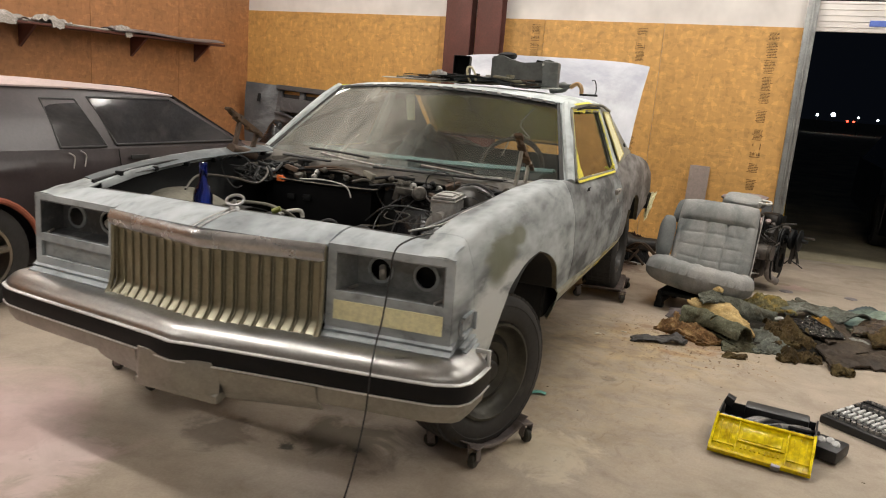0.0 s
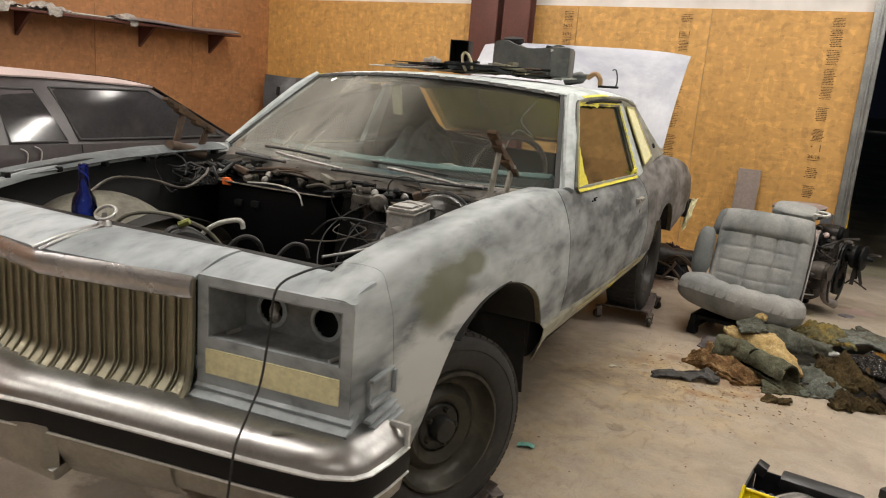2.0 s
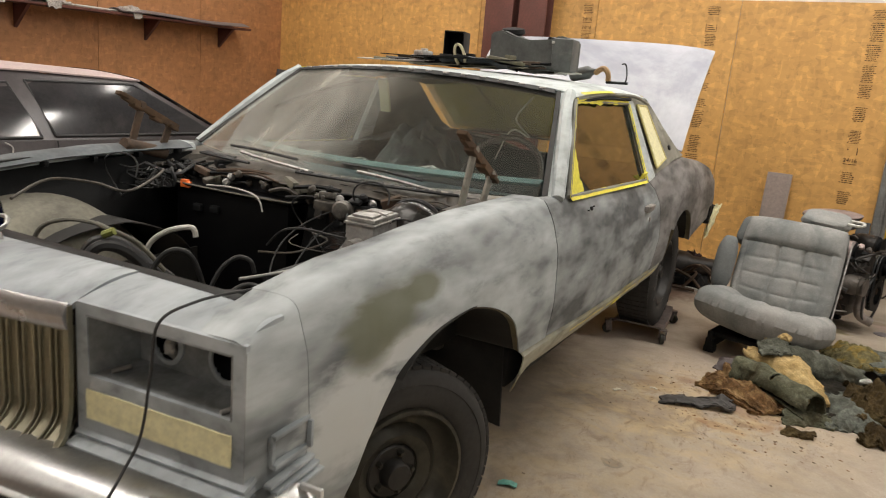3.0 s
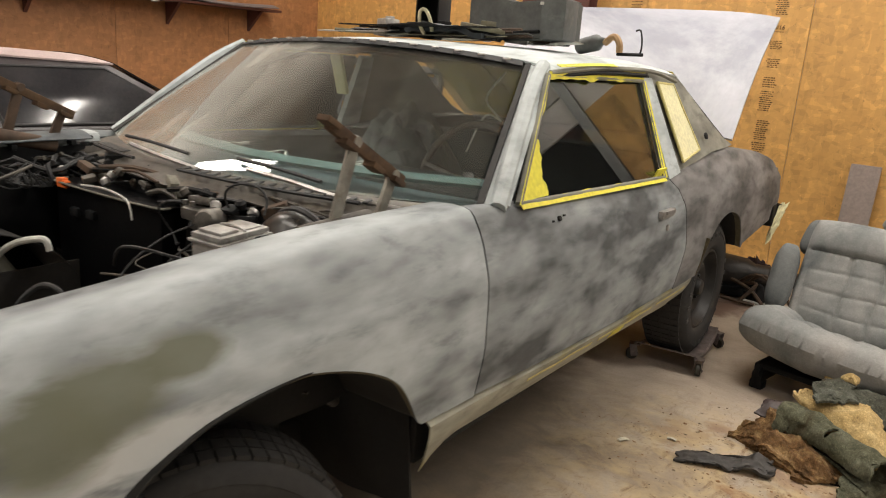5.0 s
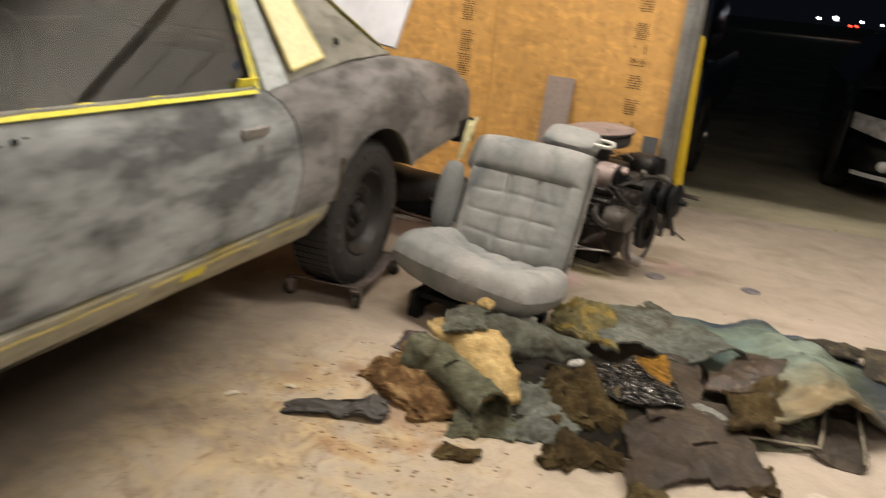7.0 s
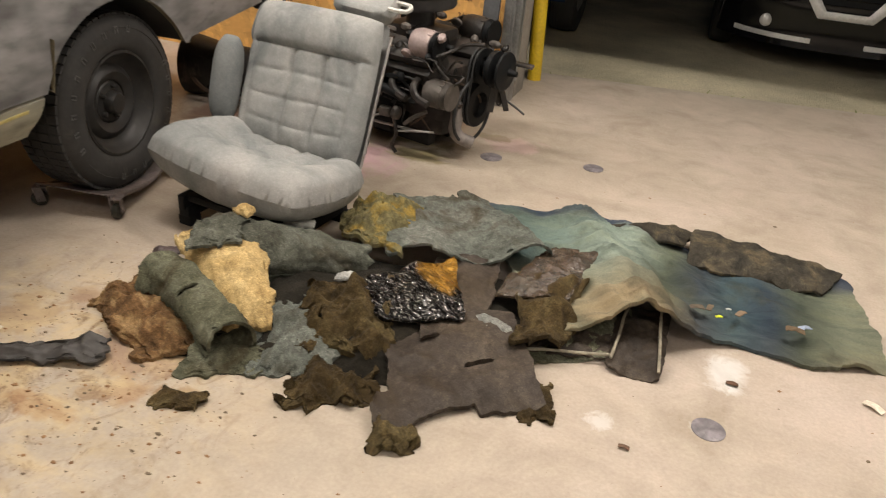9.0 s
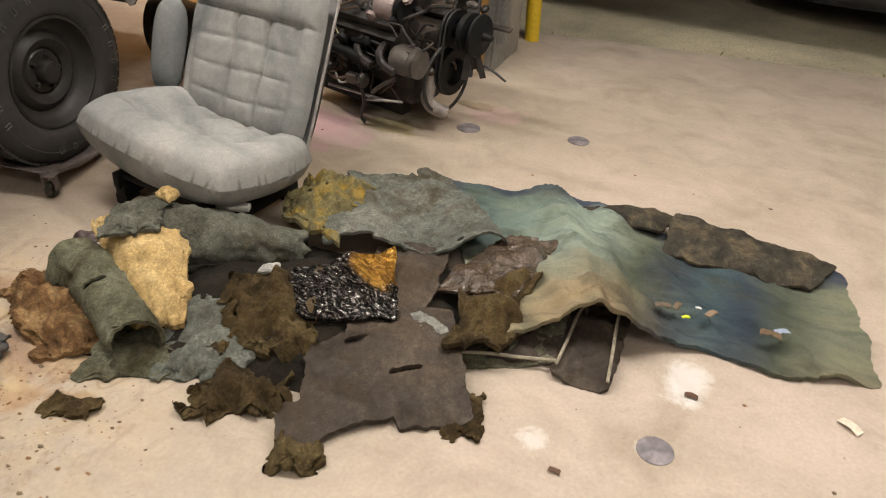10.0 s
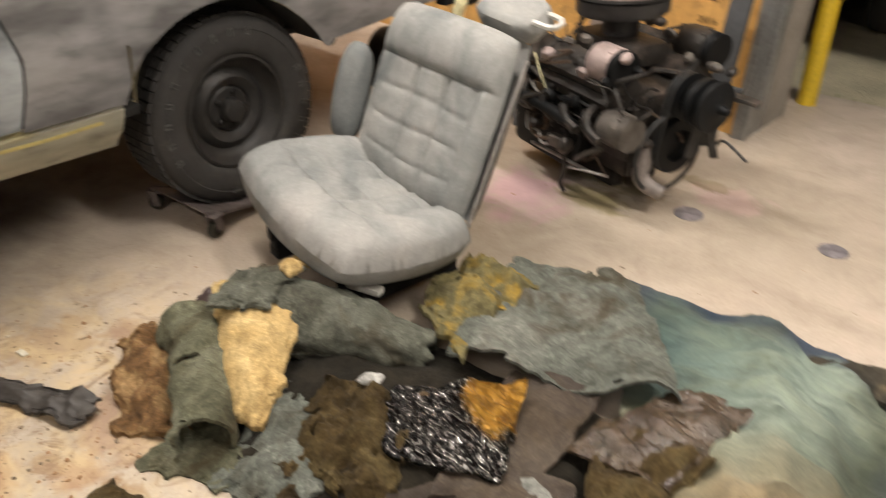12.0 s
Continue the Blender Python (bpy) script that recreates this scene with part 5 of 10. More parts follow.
        part("side_marker_frame", bm, PRIMER_FRONT, h)
        bm = NB()
        for k in range(3):
            box(bm, (sgn * (0.885 + 0.004 * k), -0.63 + 0.012 * k, 0.660 - 0.018 * k), (0.02, 0.15, 0.009), (0, 0, 5 * sgn), 0.003)
        part("corner_ledge", bm, PRIMER_FRONT, h)
    return h


lamp_housing(1)
lamp_housing(-1)

# front bumper: chrome top, black strip with thin bright lines, dull lower face
def bump_line(x):
    ax = abs(x)
    return tab(ax, [0, 0.1, 0.4, 0.75, 0.88, 0.935], [-0.985, -0.965, -0.925, -0.882, -0.858, -0.825])


BX = [-0.935, -0.91, -0.87, -0.80, -0.7, -0.55, -0.4, -0.25, -0.1, 0, 0.1, 0.25, 0.4, 0.55, 0.7, 0.80, 0.87, 0.91, 0.935]
BLINE = [(-0.966, -0.63), (-0.966, -0.72), (-0.958, -0.79)] + [(x, bump_line(x)) for x in BX] + [(0.955, -0.79), (0.962, -0.72), (0.962, -0.63)]


def bumper_band(prof, name, mat_, label="", dz=0.0):
    """prof: pairs of (set back, height) swept round the bumper's line."""
    bm = NB()
    rows = []
    L_ = [Vector((x, y, 0)) for x, y in BLINE]
    for i, p in enumerate(L_):
        d = (L_[min(i + 1, len(L_) - 1)] - L_[max(i - 1, 0)]).normalized()
        nrm = Vector((-d.y, d.x, 0))
        rows.append([bm.verts.new(p + nrm * b + Vector((0, 0, z - 0.035 * 0))) for b, z in prof])
    fs = []
    for i in range(len(rows) - 1):
        for j in range(len(prof) - 1):
            fs.append(bm.faces.new((rows[i][j], rows[i + 1][j], rows[i + 1][j + 1], rows[i][j + 1])))
    bmesh.ops.recalc_face_normals(bm, faces=fs)
    bmesh.ops.solidify(bm, geom=fs, thickness=0.004)
    return part(name, bm, mat_, bumper, label)


bumper = bpy.data.objects.new("front_bumper", None)
scene.collection.objects.link(bumper)
bumper.parent = car
bumper["label"] = "chrome front bumper with a black rubber strip"
bumper_band([(0.15, 0.636), (0.11, 0.643), (0.075, 0.644), (0.045, 0.638), (0.022, 0.624), (0.010, 0.610), (0.004, 0.598), (0.004, 0.592)], "top_face", CHROME, "weathered chrome upper face")
bumper_band([(0.006, 0.590), (-0.006, 0.587), (-0.010, 0.560), (-0.006, 0.531), (0.006, 0.528)], "rubber_strip", STRIP_BLACK, "black rubber impact strip")
bumper_band([(0.004, 0.594), (-0.009, 0.592), (-0.009, 0.588), (0.004, 0.586)], "upper_bright_line", BRIGHT_LINE)
bumper_band([(0.004, 0.531), (-0.009, 0.529), (-0.009, 0.525), (0.004, 0.523)], "lower_bright_line", BRIGHT_LINE)
bumper_band([(0.008, 0.527), (0.006, 0.505), (0.012, 0.475), (0.024, 0.458), (0.06, 0.448)], "lower_face", BUMPER_LOW, "dull stained lower bumper face")
for s in (-1, 1):
    bm = NB()
    box(bm, (s * 0.962, -0.633, 0.585), (0.012, 0.012, 0.125), (0, 0, 0), 0.004)
    box(bm, (s * 0.940, -0.633, 0.640), (0.05, 0.012, 0.014), (0, 0, 0), 0.004)
    part("end_cap", bm, BRIGHT_LINE, bumper)
    # deeper stepped panels of the lower face next to the bracket
    bm = NB()
    x0_, x1_ = (0.17, 0.50) if s > 0 else (0.17, 0.38)
    grid(bm, lambda u, v: (s * lerp(x0_, x1_, u), bump_line(lerp(x0_, x1_, u)) - 0.004 + 0.05 * (1 - v) ** 2, lerp(0.405 + 0.02 * u, 0.520, v) ), 10, 6, 0.006)
    part("lower_panel", bm, BUMPER_LOW, bumper)
bm = NB()
def plate(u, v):
    x = lerp(-0.17, 0.168, u)
    edge = min(1, min(u, 1 - u, v, 1 - v) * 12)
    return (x, bump_line(x) * 0.5 + bump_line(0.1) * 0.5 + 0.008 - 0.020 * edge - 0.004 * noise.noise((u * 3, v * 2, 0.5)), lerp(0.414, 0.550, v))
grid(bm, plate, 26, 14, 0.004)
box(bm, (0.0, -0.925, 0.425), (0.34, 0.09, 0.035), (14, 0, 0), 0.012)
part("plate_bracket", bm, BUMPER_LOW, bumper, "stained pale number plate bracket, empty")
bm = NB()
grid(bm, lambda u, v: (lerp(-0.88, 0.88, u), lerp(-0.80, -0.68, v) - 0.05 * max(0, 1 - abs(lerp(-1, 1, u))) * (1 - v), lerp(0.63, 0.62, v)), 16, 3, 0.006)
part("filler_panel", bm, PRIMER_FRONT, car)
# black wire hanging over the lamp and the bumper
bm = NB()
tube(bm, [(0.72, -0.50, 0.975), (0.71, -0.60, 0.984), (0.685, -0.69, 0.977), (0.668, -0.762, 0.95), (0.662, -0.775, 0.86), (0.652, -0.79, 0.73), (0.66, -0.84, 0.672), (0.68, -0.905, 0.625), (0.685, -0.925, 0.56), (0.685, -0.945, 0.46), (0.66, -0.98, 0.25), (0.62, -1.05, 0.06), (0.57, -1.12, 0.005), (0.50, -1.3, 0.005)], 0.003, 6)
part("hanging_wire", bm, BLACK_RUBBER, car, "black wire hanging over the bumper")

# engine bay --------------------------------------------------------------
bay = bpy.data.objects.new("engine_bay", None)
scene.collection.objects.link(bay)
bay.parent = car
bay["label"] = "empty engine bay with wiring, heater box and brake parts"
R_ = random.Random(11)
bm = NB()
grid(bm, lambda u, v: (lerp(-0.80, 0.80, u), 0.60 - 0.10 * (1 - lerp(-1, 1, u) ** 2) - 0.01 * math.sin(9 * u), lerp(0.45, 1.0, v)), 16, 8, 0.01)
part("firewall", bm, BAY_BLACK, bay)
for s in (1, -1):
    bm = NB()
    def inner(u, v):
        y = lerp(-0.60, 0.64, u)
        z = lerp(min(1.03, crown(y) - 0.030), 0.60, v)
        return (s * (0.745 - 0.05 * v + 0.012 * math.sin(v * 9)), y, z + 0.008 * noise.noise((y * 7, v * 5, s)))
    grid(bm, inner, 30, 12, 0.006)
    part("inner_fender", bm, BAY_BLACK, bay, "grimy inner fender")
    if s > 0:
        continue
    bm = NB()
    def house(u, v):
        y = lerp(-0.52, 0.26, u)
        h = 0.585 + 0.34 * math.sqrt(max(0.0, 1 - ((y + 0.13) / 0.41) ** 2))
        a = v * math.pi / 2
        return (s * (0.46 + 0.29 * (1 - math.cos(a)) ** 1.1), y, 0.52 + (h - 0.52) * math.sin(a) ** 0.75 + 0.006 * noise.noise((y * 6, v * 4, s)))
    grid(bm, house, 28, 14, 0.004)
    part("wheelhouse", bm, BAY_DUSTY, bay, "dust-covered wheelhouse dome")
    bm = NB()
    tube(bm, [(s * 0.735, -0.58, 0.985), (s * 0.745, -0.2, 1.03), (s * 0.752, 0.3, 1.05), (s * 0.755, 0.64, 1.05)], 0.010, 6)
    for k in range(6):
        box(bm, (s * 0.728, -0.45 + 0.2 * k, 1.01 + 0.006 * k), (0.03, 0.02, 0.02), (0, 0, R_.uniform(-20, 20)), 0.004)
    part("fender_rail", bm, BAY_BLACK, bay)
    bm = NB()
    grid(bm, lambda u, v: (s * lerp(0.80, 0.715, v), lerp(-0.56, 0.62, u), crown(lerp(-0.56, 0.62, u)) - 0.004 - 0.022 * v * v + 0.004 * noise.noise((u * 9, v * 2, 0.1)) + 0.012), 30, 5, 0.004)
    part("fender_ledge", bm, surf("dark_blue_grey_ledge", (0.085, 0.098, 0.105), 0.6, var=0.35, scale=9, dirt=(0.22, 0.235, 0.24), dirt_at=0.62), bay, "dark blue-grey inner ledge of the fender")
bm = NB()
box(bm, (0, -0.60, 0.80), (1.5, 0.03, 0.30), (0, 0, 0), 0.01)
box(bm, (0, -0.585, 0.955), (1.40, 0.05, 0.02), (0, 0, 0), 0.006)
box(bm, (0, -0.57, 0.60), (1.5, 0.12, 0.05), (0, 0, 0), 0.015)
part("radiator_support", bm, BAY_BLACK, bay)
# black heater box on the firewall
bm = NB()
box(bm, (-0.29, 0.50, 0.70), (0.57, 0.19, 0.47), (0, 0, 0), 0.015)
part("heater_box", bm, HEATER_BLACK, bay, "black heater and blower case")
bm = NB()
box(bm, (-0.29, 0.495, 0.942), (0.59, 0.21, 0.008), (0, 0, 0), 0.003)
part("heater_lid", bm, HEATER_BLACK, bay)
bm = NB()
box(bm, (0.03, 0.53, 0.72), (0.10, 0.13, 0.46), (0, 8, 24), 0.015)
part("heater_duct", bm, BAY_BLACK, bay)
bm = NB()
box(bm, (-0.45, 0.405, 0.86), (0.045, 0.03, 0.03), (0, 0, 0), 0.008)
part("heater_fitting", bm, BAY_BLACK, bay)
bm = NB()
box(bm, (-0.36, 0.405, 0.865), (0.045, 0.03, 0.03), (0, 0, 0), 0.008)
part("heater_fitting", bm, BAY_BLACK, bay)
bm = NB()
box(bm, (-0.522, 0.40, 0.945), (0.028, 0.024, 0.03), (0, 0, 12), 0.004)
box(bm, (-0.505, 0.403, 0.94), (0.018, 0.02, 0.024), (0, 0, 12), 0.004)
part("orange_plug", bm, surf("orange_plastic", (0.75, 0.16, 0.03), 0.45), bay, "orange plastic connector")
# glossy black toe-board swelling under the brake booster
bm = NB()
grid(bm, lambda u, v: (lerp(0.10, 0.66, u), 0.50 - 0.17 * math.sin(math.pi * v) ** 0.8 * math.sin(math.pi * u) ** 0.5, lerp(0.50, 0.93, v)), 22, 18, 0.006)
part("toe_board", bm, surf("gloss_black_toe_board", (0.012, 0.012, 0.013), 0.25, var=0.3, scale=6, dirt=(0.05, 0.046, 0.04), dirt_at=0.66), bay, "gloss black toe board")
# brake booster, master cylinder, wiper motor
bm = NB()
lathe(bm, [(0.05, -0.05), (0.115, -0.045), (0.135, -0.02), (0.138, 0.0), (0.132, 0.02), (0.11, 0.045), (0.06, 0.06), (0.045, 0.075)], 32, Matrix.Translation((0.50, 0.435, 0.895)) @ Matrix.Rotation(radians(90), 4, "X") @ Matrix.Scale(0.94, 4))
part("brake_booster", bm, surf("gloss_black_booster", (0.03, 0.028, 0.025), 0.3, 0.3, var=0.3, scale=9, dirt=(0.12, 0.10, 0.08), dirt_at=0.62), bay)
mc = bpy.data.objects.new("master_cylinder", None)
scene.collection.objects.link(mc)
mc.parent = car
mc["label"] = "pale brake master cylinder with a flat lid"
bm = NB()
box(bm, (0.435, 0.295, 0.915), (0.105, 0.15, 0.115), (3, 0, 2), 0.014)
for q in range(3):
    lathe(bm, [(0.03, 0), (0.034, 0.02), (0.02, 0.03)], 14, pose(0.40, 0.22 + 0.08 * q, 0.86, 0, -80, 0))
tube(bm, [(0.435, 0.17, 0.895), (0.435, 0.44, 0.895)], 0.026, 12, 1)
box(bm, (0.385, 0.25, 0.90), (0.03, 0.035, 0.05), (0, 0, 10), 0.008)
part("reservoir", bm, ALLOY, mc)
bm = NB()
box(bm, (0.435, 0.295, 0.982), (0.105, 0.15, 0.014), (3, 0, 2), 0.005)
for k in (-0.036, 0.036):
    box(bm, (0.435, 0.295 + k, 0.990), (0.078, 0.055, 0.010), (3, 0, 2), 0.004)
box(bm, (0.435, 0.295, 0.970), (0.116, 0.162, 0.008), (3, 0, 2), 0.003)
box(bm, (0.378, 0.25, 0.95), (0.012, 0.03, 0.05), (0, 0, 0), 0.004)
tube(bm, [(0.385, 0.30, 0.965), (0.388, 0.30, 0.99), (0.435, 0.30, 0.998), (0.482, 0.30, 0.99), (0.485, 0.30, 0.965)], 0.003, 6)
part("lid", bm, ALLOY, mc)
bm = NB()
lathe(bm, [(0.030, 0.0), (0.034, 0.01), (0.034, 0.075), (0.026, 0.09), (0.01, 0.094)], 18, Matrix.Translation((0.235, 0.42, 0.955)) @ Matrix.Rotation(radians(80), 4, "X") @ Matrix.Rotation(radians(25), 4, "Y"))
box(bm, (0.16, 0.42, 0.965), (0.085, 0.075, 0.035), (8, 6, 20), 0.008)
box(bm, (0.15, 0.43, 0.995), (0.06, 0.05, 0.022), (-8, 4, 30), 0.006)
box(bm, (0.115, 0.44, 0.94), (0.03, 0.03, 0.07), (0, 12, 0), 0.005)
for q in range(4):
    lathe(bm, [(0.007, 0), (0.007, 0.012), (0.004, 0.014)], 8, pose(0.13 + 0.03 * (q % 2), 0.39 + 0.06 * (q // 2), 0.985))
part("wiper_motor", bm, surf("oily_cast_wiper_motor", (0.14, 0.13, 0.115), 0.45, 0.5, var=0.5, scale=22, dirt=(0.34, 0.32, 0.28), dirt_at=0.62), bay, "oily grey wiper motor")
for q in range(4):
    bm = NB()
    cx_, cy_, cz_, rr_ = ((0.10, 0.38, 0.93, 0.06), (0.52, 0.34, 0.93, 0.05), (0.34, 0.42, 1.0, 0.07), (-0.64, 0.20, 0.98, 0.08))[q]
    tube(bm, [(cx_ + rr_ * math.cos(a), cy_ + 0.02 * math.sin(2 * a), cz_ + rr_ * math.sin(a)) for a in np.linspace(0, 5.4, 12)], 0.0032, 6, 3)
    part("wire", bm, BLACK_RUBBER, bay, "loop of black wire")
# vacuum hose round the booster and the pale rim of the heater case
bm = NB()
tube(bm, [(0.50 + 0.115 * math.cos(a), 0.48 - 0.03 * math.sin(a), 0.90 + 0.125 * math.sin(a)) for a in np.linspace(-0.2, 3.5, 12)], 0.011, 8, 3)
part("vacuum_hose", bm, BLACK_RUBBER, bay, "fat black hose looped round the booster")
bm = NB()
tube(bm, [(-0.575, 0.45, 0.948), (-0.575, 0.395, 0.947), (-0.30, 0.390, 0.944), (-0.02, 0.392, 0.948), (0.02, 0.42, 0.95)], 0.0035, 6)
part("heater_rim", bm, BAY_DUSTY, bay, "dusty flange of the heater case")
# broken brackets, wiper linkage and rusty debris along the cowl
RC = random.Random(71)
for k in range(70):
    bm = NB()
    x = RC.uniform(-0.70, 0.62)
    y = RC.uniform(0.47, 0.60) - 0.05 * (1 - (x / 0.8) ** 2)
    z = RC.uniform(0.955, 1.005)
    if k % 3 == 0:
        a = RC.uniform(-0.5, 0.5)
        ln = RC.uniform(0.05, 0.16)
        tube(bm, [(x - ln * math.cos(a), y - ln * math.sin(a) * 0.5, z), (x, y, z + 0.018), (x + ln * math.cos(a), y + ln * math.sin(a) * 0.5, z + RC.uniform(-0.01, 0.02))], RC.choice((0.0035, 0.005, 0.008)), 6, 3)
        part("cowl_rod", bm, RC.choice((BLACK_RUBBER, BAY_GREY, RUST_DARK, BAY_BLACK)), bay)
    elif k % 3 == 1:
        box(bm, (x, y, z), (RC.uniform(0.03, 0.10), RC.uniform(0.02, 0.05), RC.uniform(0.012, 0.035)), (RC.uniform(-20, 20), RC.uniform(-20, 20), RC.uniform(-40, 40)), 0.004)
        part("cowl_bracket", bm, RC.choice((BAY_BLACK, BAY_GREY, RUST_DARK, BAY_DUSTY, BAY_BLACK)), bay)
    else:
        lathe(bm, [(0.006, 0), (0.014, 0.003), (0.016, 0.018), (0.009, 0.026)], 10, pose(x, y, z, RC.uniform(-70, 70), RC.uniform(-70, 70), 0))
        part("cowl_fitting", bm, RC.choice((BAY_BLACK, BAY_GREY, ALLOY)), bay)
# brake lines with pale ends and thin hoses down in the front of the bay
for pts, r, mt in (([(0.10, -0.10, 0.70), (0.12, -0.06, 0.80), (0.15, -0.02, 0.845), (0.19, 0.0, 0.84), (0.20, 0.01, 0.80)], 0.007, BLACK_RUBBER),
                   ([(0.22, -0.16, 0.68), (0.22, -0.12, 0.76), (0.25, -0.07, 0.79), (0.30, -0.05, 0.77), (0.31, -0.05, 0.72)], 0.008, BLACK_RUBBER),
                   ([(0.18, -0.30, 0.66), (0.24, -0.22, 0.72), (0.32, -0.16, 0.70), (0.38, -0.14, 0.64)], 0.011, BLACK_RUBBER),
                   ([(0.12, -0.34, 0.70), (0.22, -0.26, 0.70), (0.34, -0.20, 0.69), (0.44, -0.12, 0.66)], 0.004, BAY_DUSTY),
                   ([(0.10, -0.28, 0.66), (0.20, -0.22, 0.665), (0.33, -0.14, 0.66), (0.42, -0.08, 0.64)], 0.004, BAY_GREY),
                   ([(0.14, -0.24, 0.76), (0.21, -0.15, 0.77), (0.26, -0.08, 0.765)], 0.013, BLACK_RUBBER)):
    bm = NB()
    tube(bm, pts, r, 8, 4)
    part("brake_line", bm, mt, bay)
# hoses, wires and lumps
for k in range(64):
    bm = NB()
    s = 1 if k % 2 else -1
    x0, y0 = (R_.uniform(0.12, 0.70) if s > 0 else -R_.uniform(0.60, 0.73)), R_.uniform(0.30, 0.56) if s > 0 else R_.uniform(0.30, 0.58)
    z0 = R_.uniform(0.84, 0.96) if s > 0 else R_.uniform(0.93, 1.02)
    pts = [Vector((x0, y0, z0))]
    for q in range(R_.randint(3, 6)):
        st = Vector((R_.uniform(-0.16, 0.16), R_.uniform(-0.10, 0.10), R_.uniform(-0.09, 0.05)))
        nx = pts[-1] + st
        nx.x, nx.y, nx.z = max(-0.72, min(0.72, nx.x)), max(0.26 if s < 0 else -0.45, min(0.66, nx.y)), max(0.66, min(1.0, nx.z))
        nx.x = max(nx.x, 0.06) if s > 0 else min(nx.x, -0.57)
        if s < 0:
            nx.z = max(nx.z, 0.93)
        if s > 0:
            nx.y = max(nx.y, 0.12)
        pts.append(nx)
    r = R_.choice((0.002, 0.0025, 0.003, 0.004, 0.008))
    tube(bm, pts, r, 6, 4)
    part("hose" if r > 0.008 else "wire", bm, R_.choice((BLACK_RUBBER, BLACK_RUBBER, BLACK_RUBBER, BLACK_RUBBER, BAY_GREY)), bay)
for pts, r, mt, lb in (([(-0.43, 0.12, 0.70), (-0.40, 0.13, 0.77), (-0.35, 0.16, 0.815), (-0.30, 0.20, 0.832), (-0.275, 0.213, 0.828), (-0.268, 0.217, 0.80)], 0.010, WHITE_PLASTIC, "white brake hose end"),
                       ([(-0.36, -0.36, 0.80), (-0.32, -0.34, 0.90), (-0.25, -0.31, 0.935), (-0.15, -0.29, 0.94), (-0.08, -0.285, 0.93), (-0.03, -0.23, 0.89), (0.0, -0.16, 0.80)], 0.007, BAY_DUSTY, "dusty heater hose"),
                       ([(-0.09, -0.30, 0.915), (-0.06, -0.287, 0.93)], 0.0115, surf("green_yellow_clip", (0.22, 0.24, 0.05), 0.5), "yellow-green hose clip"),
                       ([(-0.14, -0.33, 0.84), (-0.11, -0.31, 0.89), (-0.09, -0.25, 0.88), (-0.06, -0.18, 0.82), (-0.02, -0.12, 0.76)], 0.020, BLACK_RUBBER, "thick black hose"),
                       ([(-0.10, -0.36, 0.84), (-0.07, -0.33, 0.89), (-0.05, -0.26, 0.87), (-0.02, -0.20, 0.80)], 0.017, BLACK_RUBBER, "thick black hose"),
                       ([(0.06, -0.27, 0.82), (0.09, -0.245, 0.88), (0.13, -0.225, 0.90), (0.15, -0.19, 0.87), (0.15, -0.15, 0.78)], 0.008, BLACK_RUBBER, "black hose loop"),
                       ([(0.36, 0.55, 1.02), (0.22, 0.42, 0.96), (0.14, 0.30, 0.90), (0.12, 0.20, 0.82), (0.18, 0.10, 0.72), (0.28, 0.05, 0.62)], 0.003, BLACK_RUBBER, "long drooping cable"),
                       ([(0.30, 0.50, 0.95), (0.22, 0.40, 0.92), (0.20, 0.26, 0.84), (0.22, 0.14, 0.74), (0.27, 0.06, 0.64)], 0.003, BLACK_RUBBER, "long drooping cable"),
                       ([(0.26, 0.48, 0.90), (0.26, 0.36, 0.80), (0.27, 0.24, 0.70), (0.28, 0.12, 0.58)], 0.016, BLACK_RUBBER, "steering shaft"),
                       ([(0.66, 0.20, 1.0), (0.64, 0.0, 0.985), (0.62, -0.2, 0.965), (0.60, -0.40, 0.95)], 0.008, BLACK_RUBBER, "black loom along the fender"),
                       ([(0.69, 0.10, 1.01), (0.66, -0.1, 0.99), (0.64, -0.3, 0.965), (0.58, -0.46, 0.955)], 0.004, ALLOY, "grey wire along the fender"),
                       ([(-0.40, 0.395, 0.955), (-0.26, 0.39, 0.965), (-0.14, 0.385, 0.95), (-0.10, 0.375, 0.90)], 0.0035, WHITE_PLASTIC, "thin white wire over the heater box"),
                       ([(-0.52, -0.30, 0.955), (-0.60, -0.12, 0.99), (-0.50, -0.02, 0.985), (-0.40, 0.03, 0.965), (-0.46, 0.20, 0.99), (-0.55, 0.32, 1.0)], 0.005, BAY_GREY, "dusty wire over the wheelhouse")):
    bm = NB()
    tube(bm, pts, r, 8, 5)
    part("hose", bm, mt, bay, lb)
for k in range(26):
    bm = NB()
    s = 1 if k % 2 else -1
    c = (s * R_.uniform(0.20, 0.70), R_.uniform(0.42, 0.62), R_.uniform(0.88, 1.0))
    if s < 0:
        c = (c[0], R_.uniform(0.52, 0.66), R_.uniform(0.93, 1.01))
    sz = (R_.uniform(0.03, 0.10), R_.uniform(0.03, 0.09), R_.uniform(0.02, 0.06))
    if k % 3 == 0:
        lathe(bm, [(sz[0] * 0.4, 0), (sz[0] * 0.45, sz[2] * 0.4), (sz[0] * 0.3, sz[2])], 12, pose(*c, R_.uniform(-60, 60), R_.uniform(-60, 60), 0))
    else:
        box(bm, c, sz, (R_.uniform(-25, 25), R_.uniform(-25, 25), R_.uniform(0, 90)), 0.006)
    part("bracket", bm, R_.choice((BAY_GREY, BAY_BLACK, ALLOY, BAY_DUSTY, RUST_DARK)), bay)
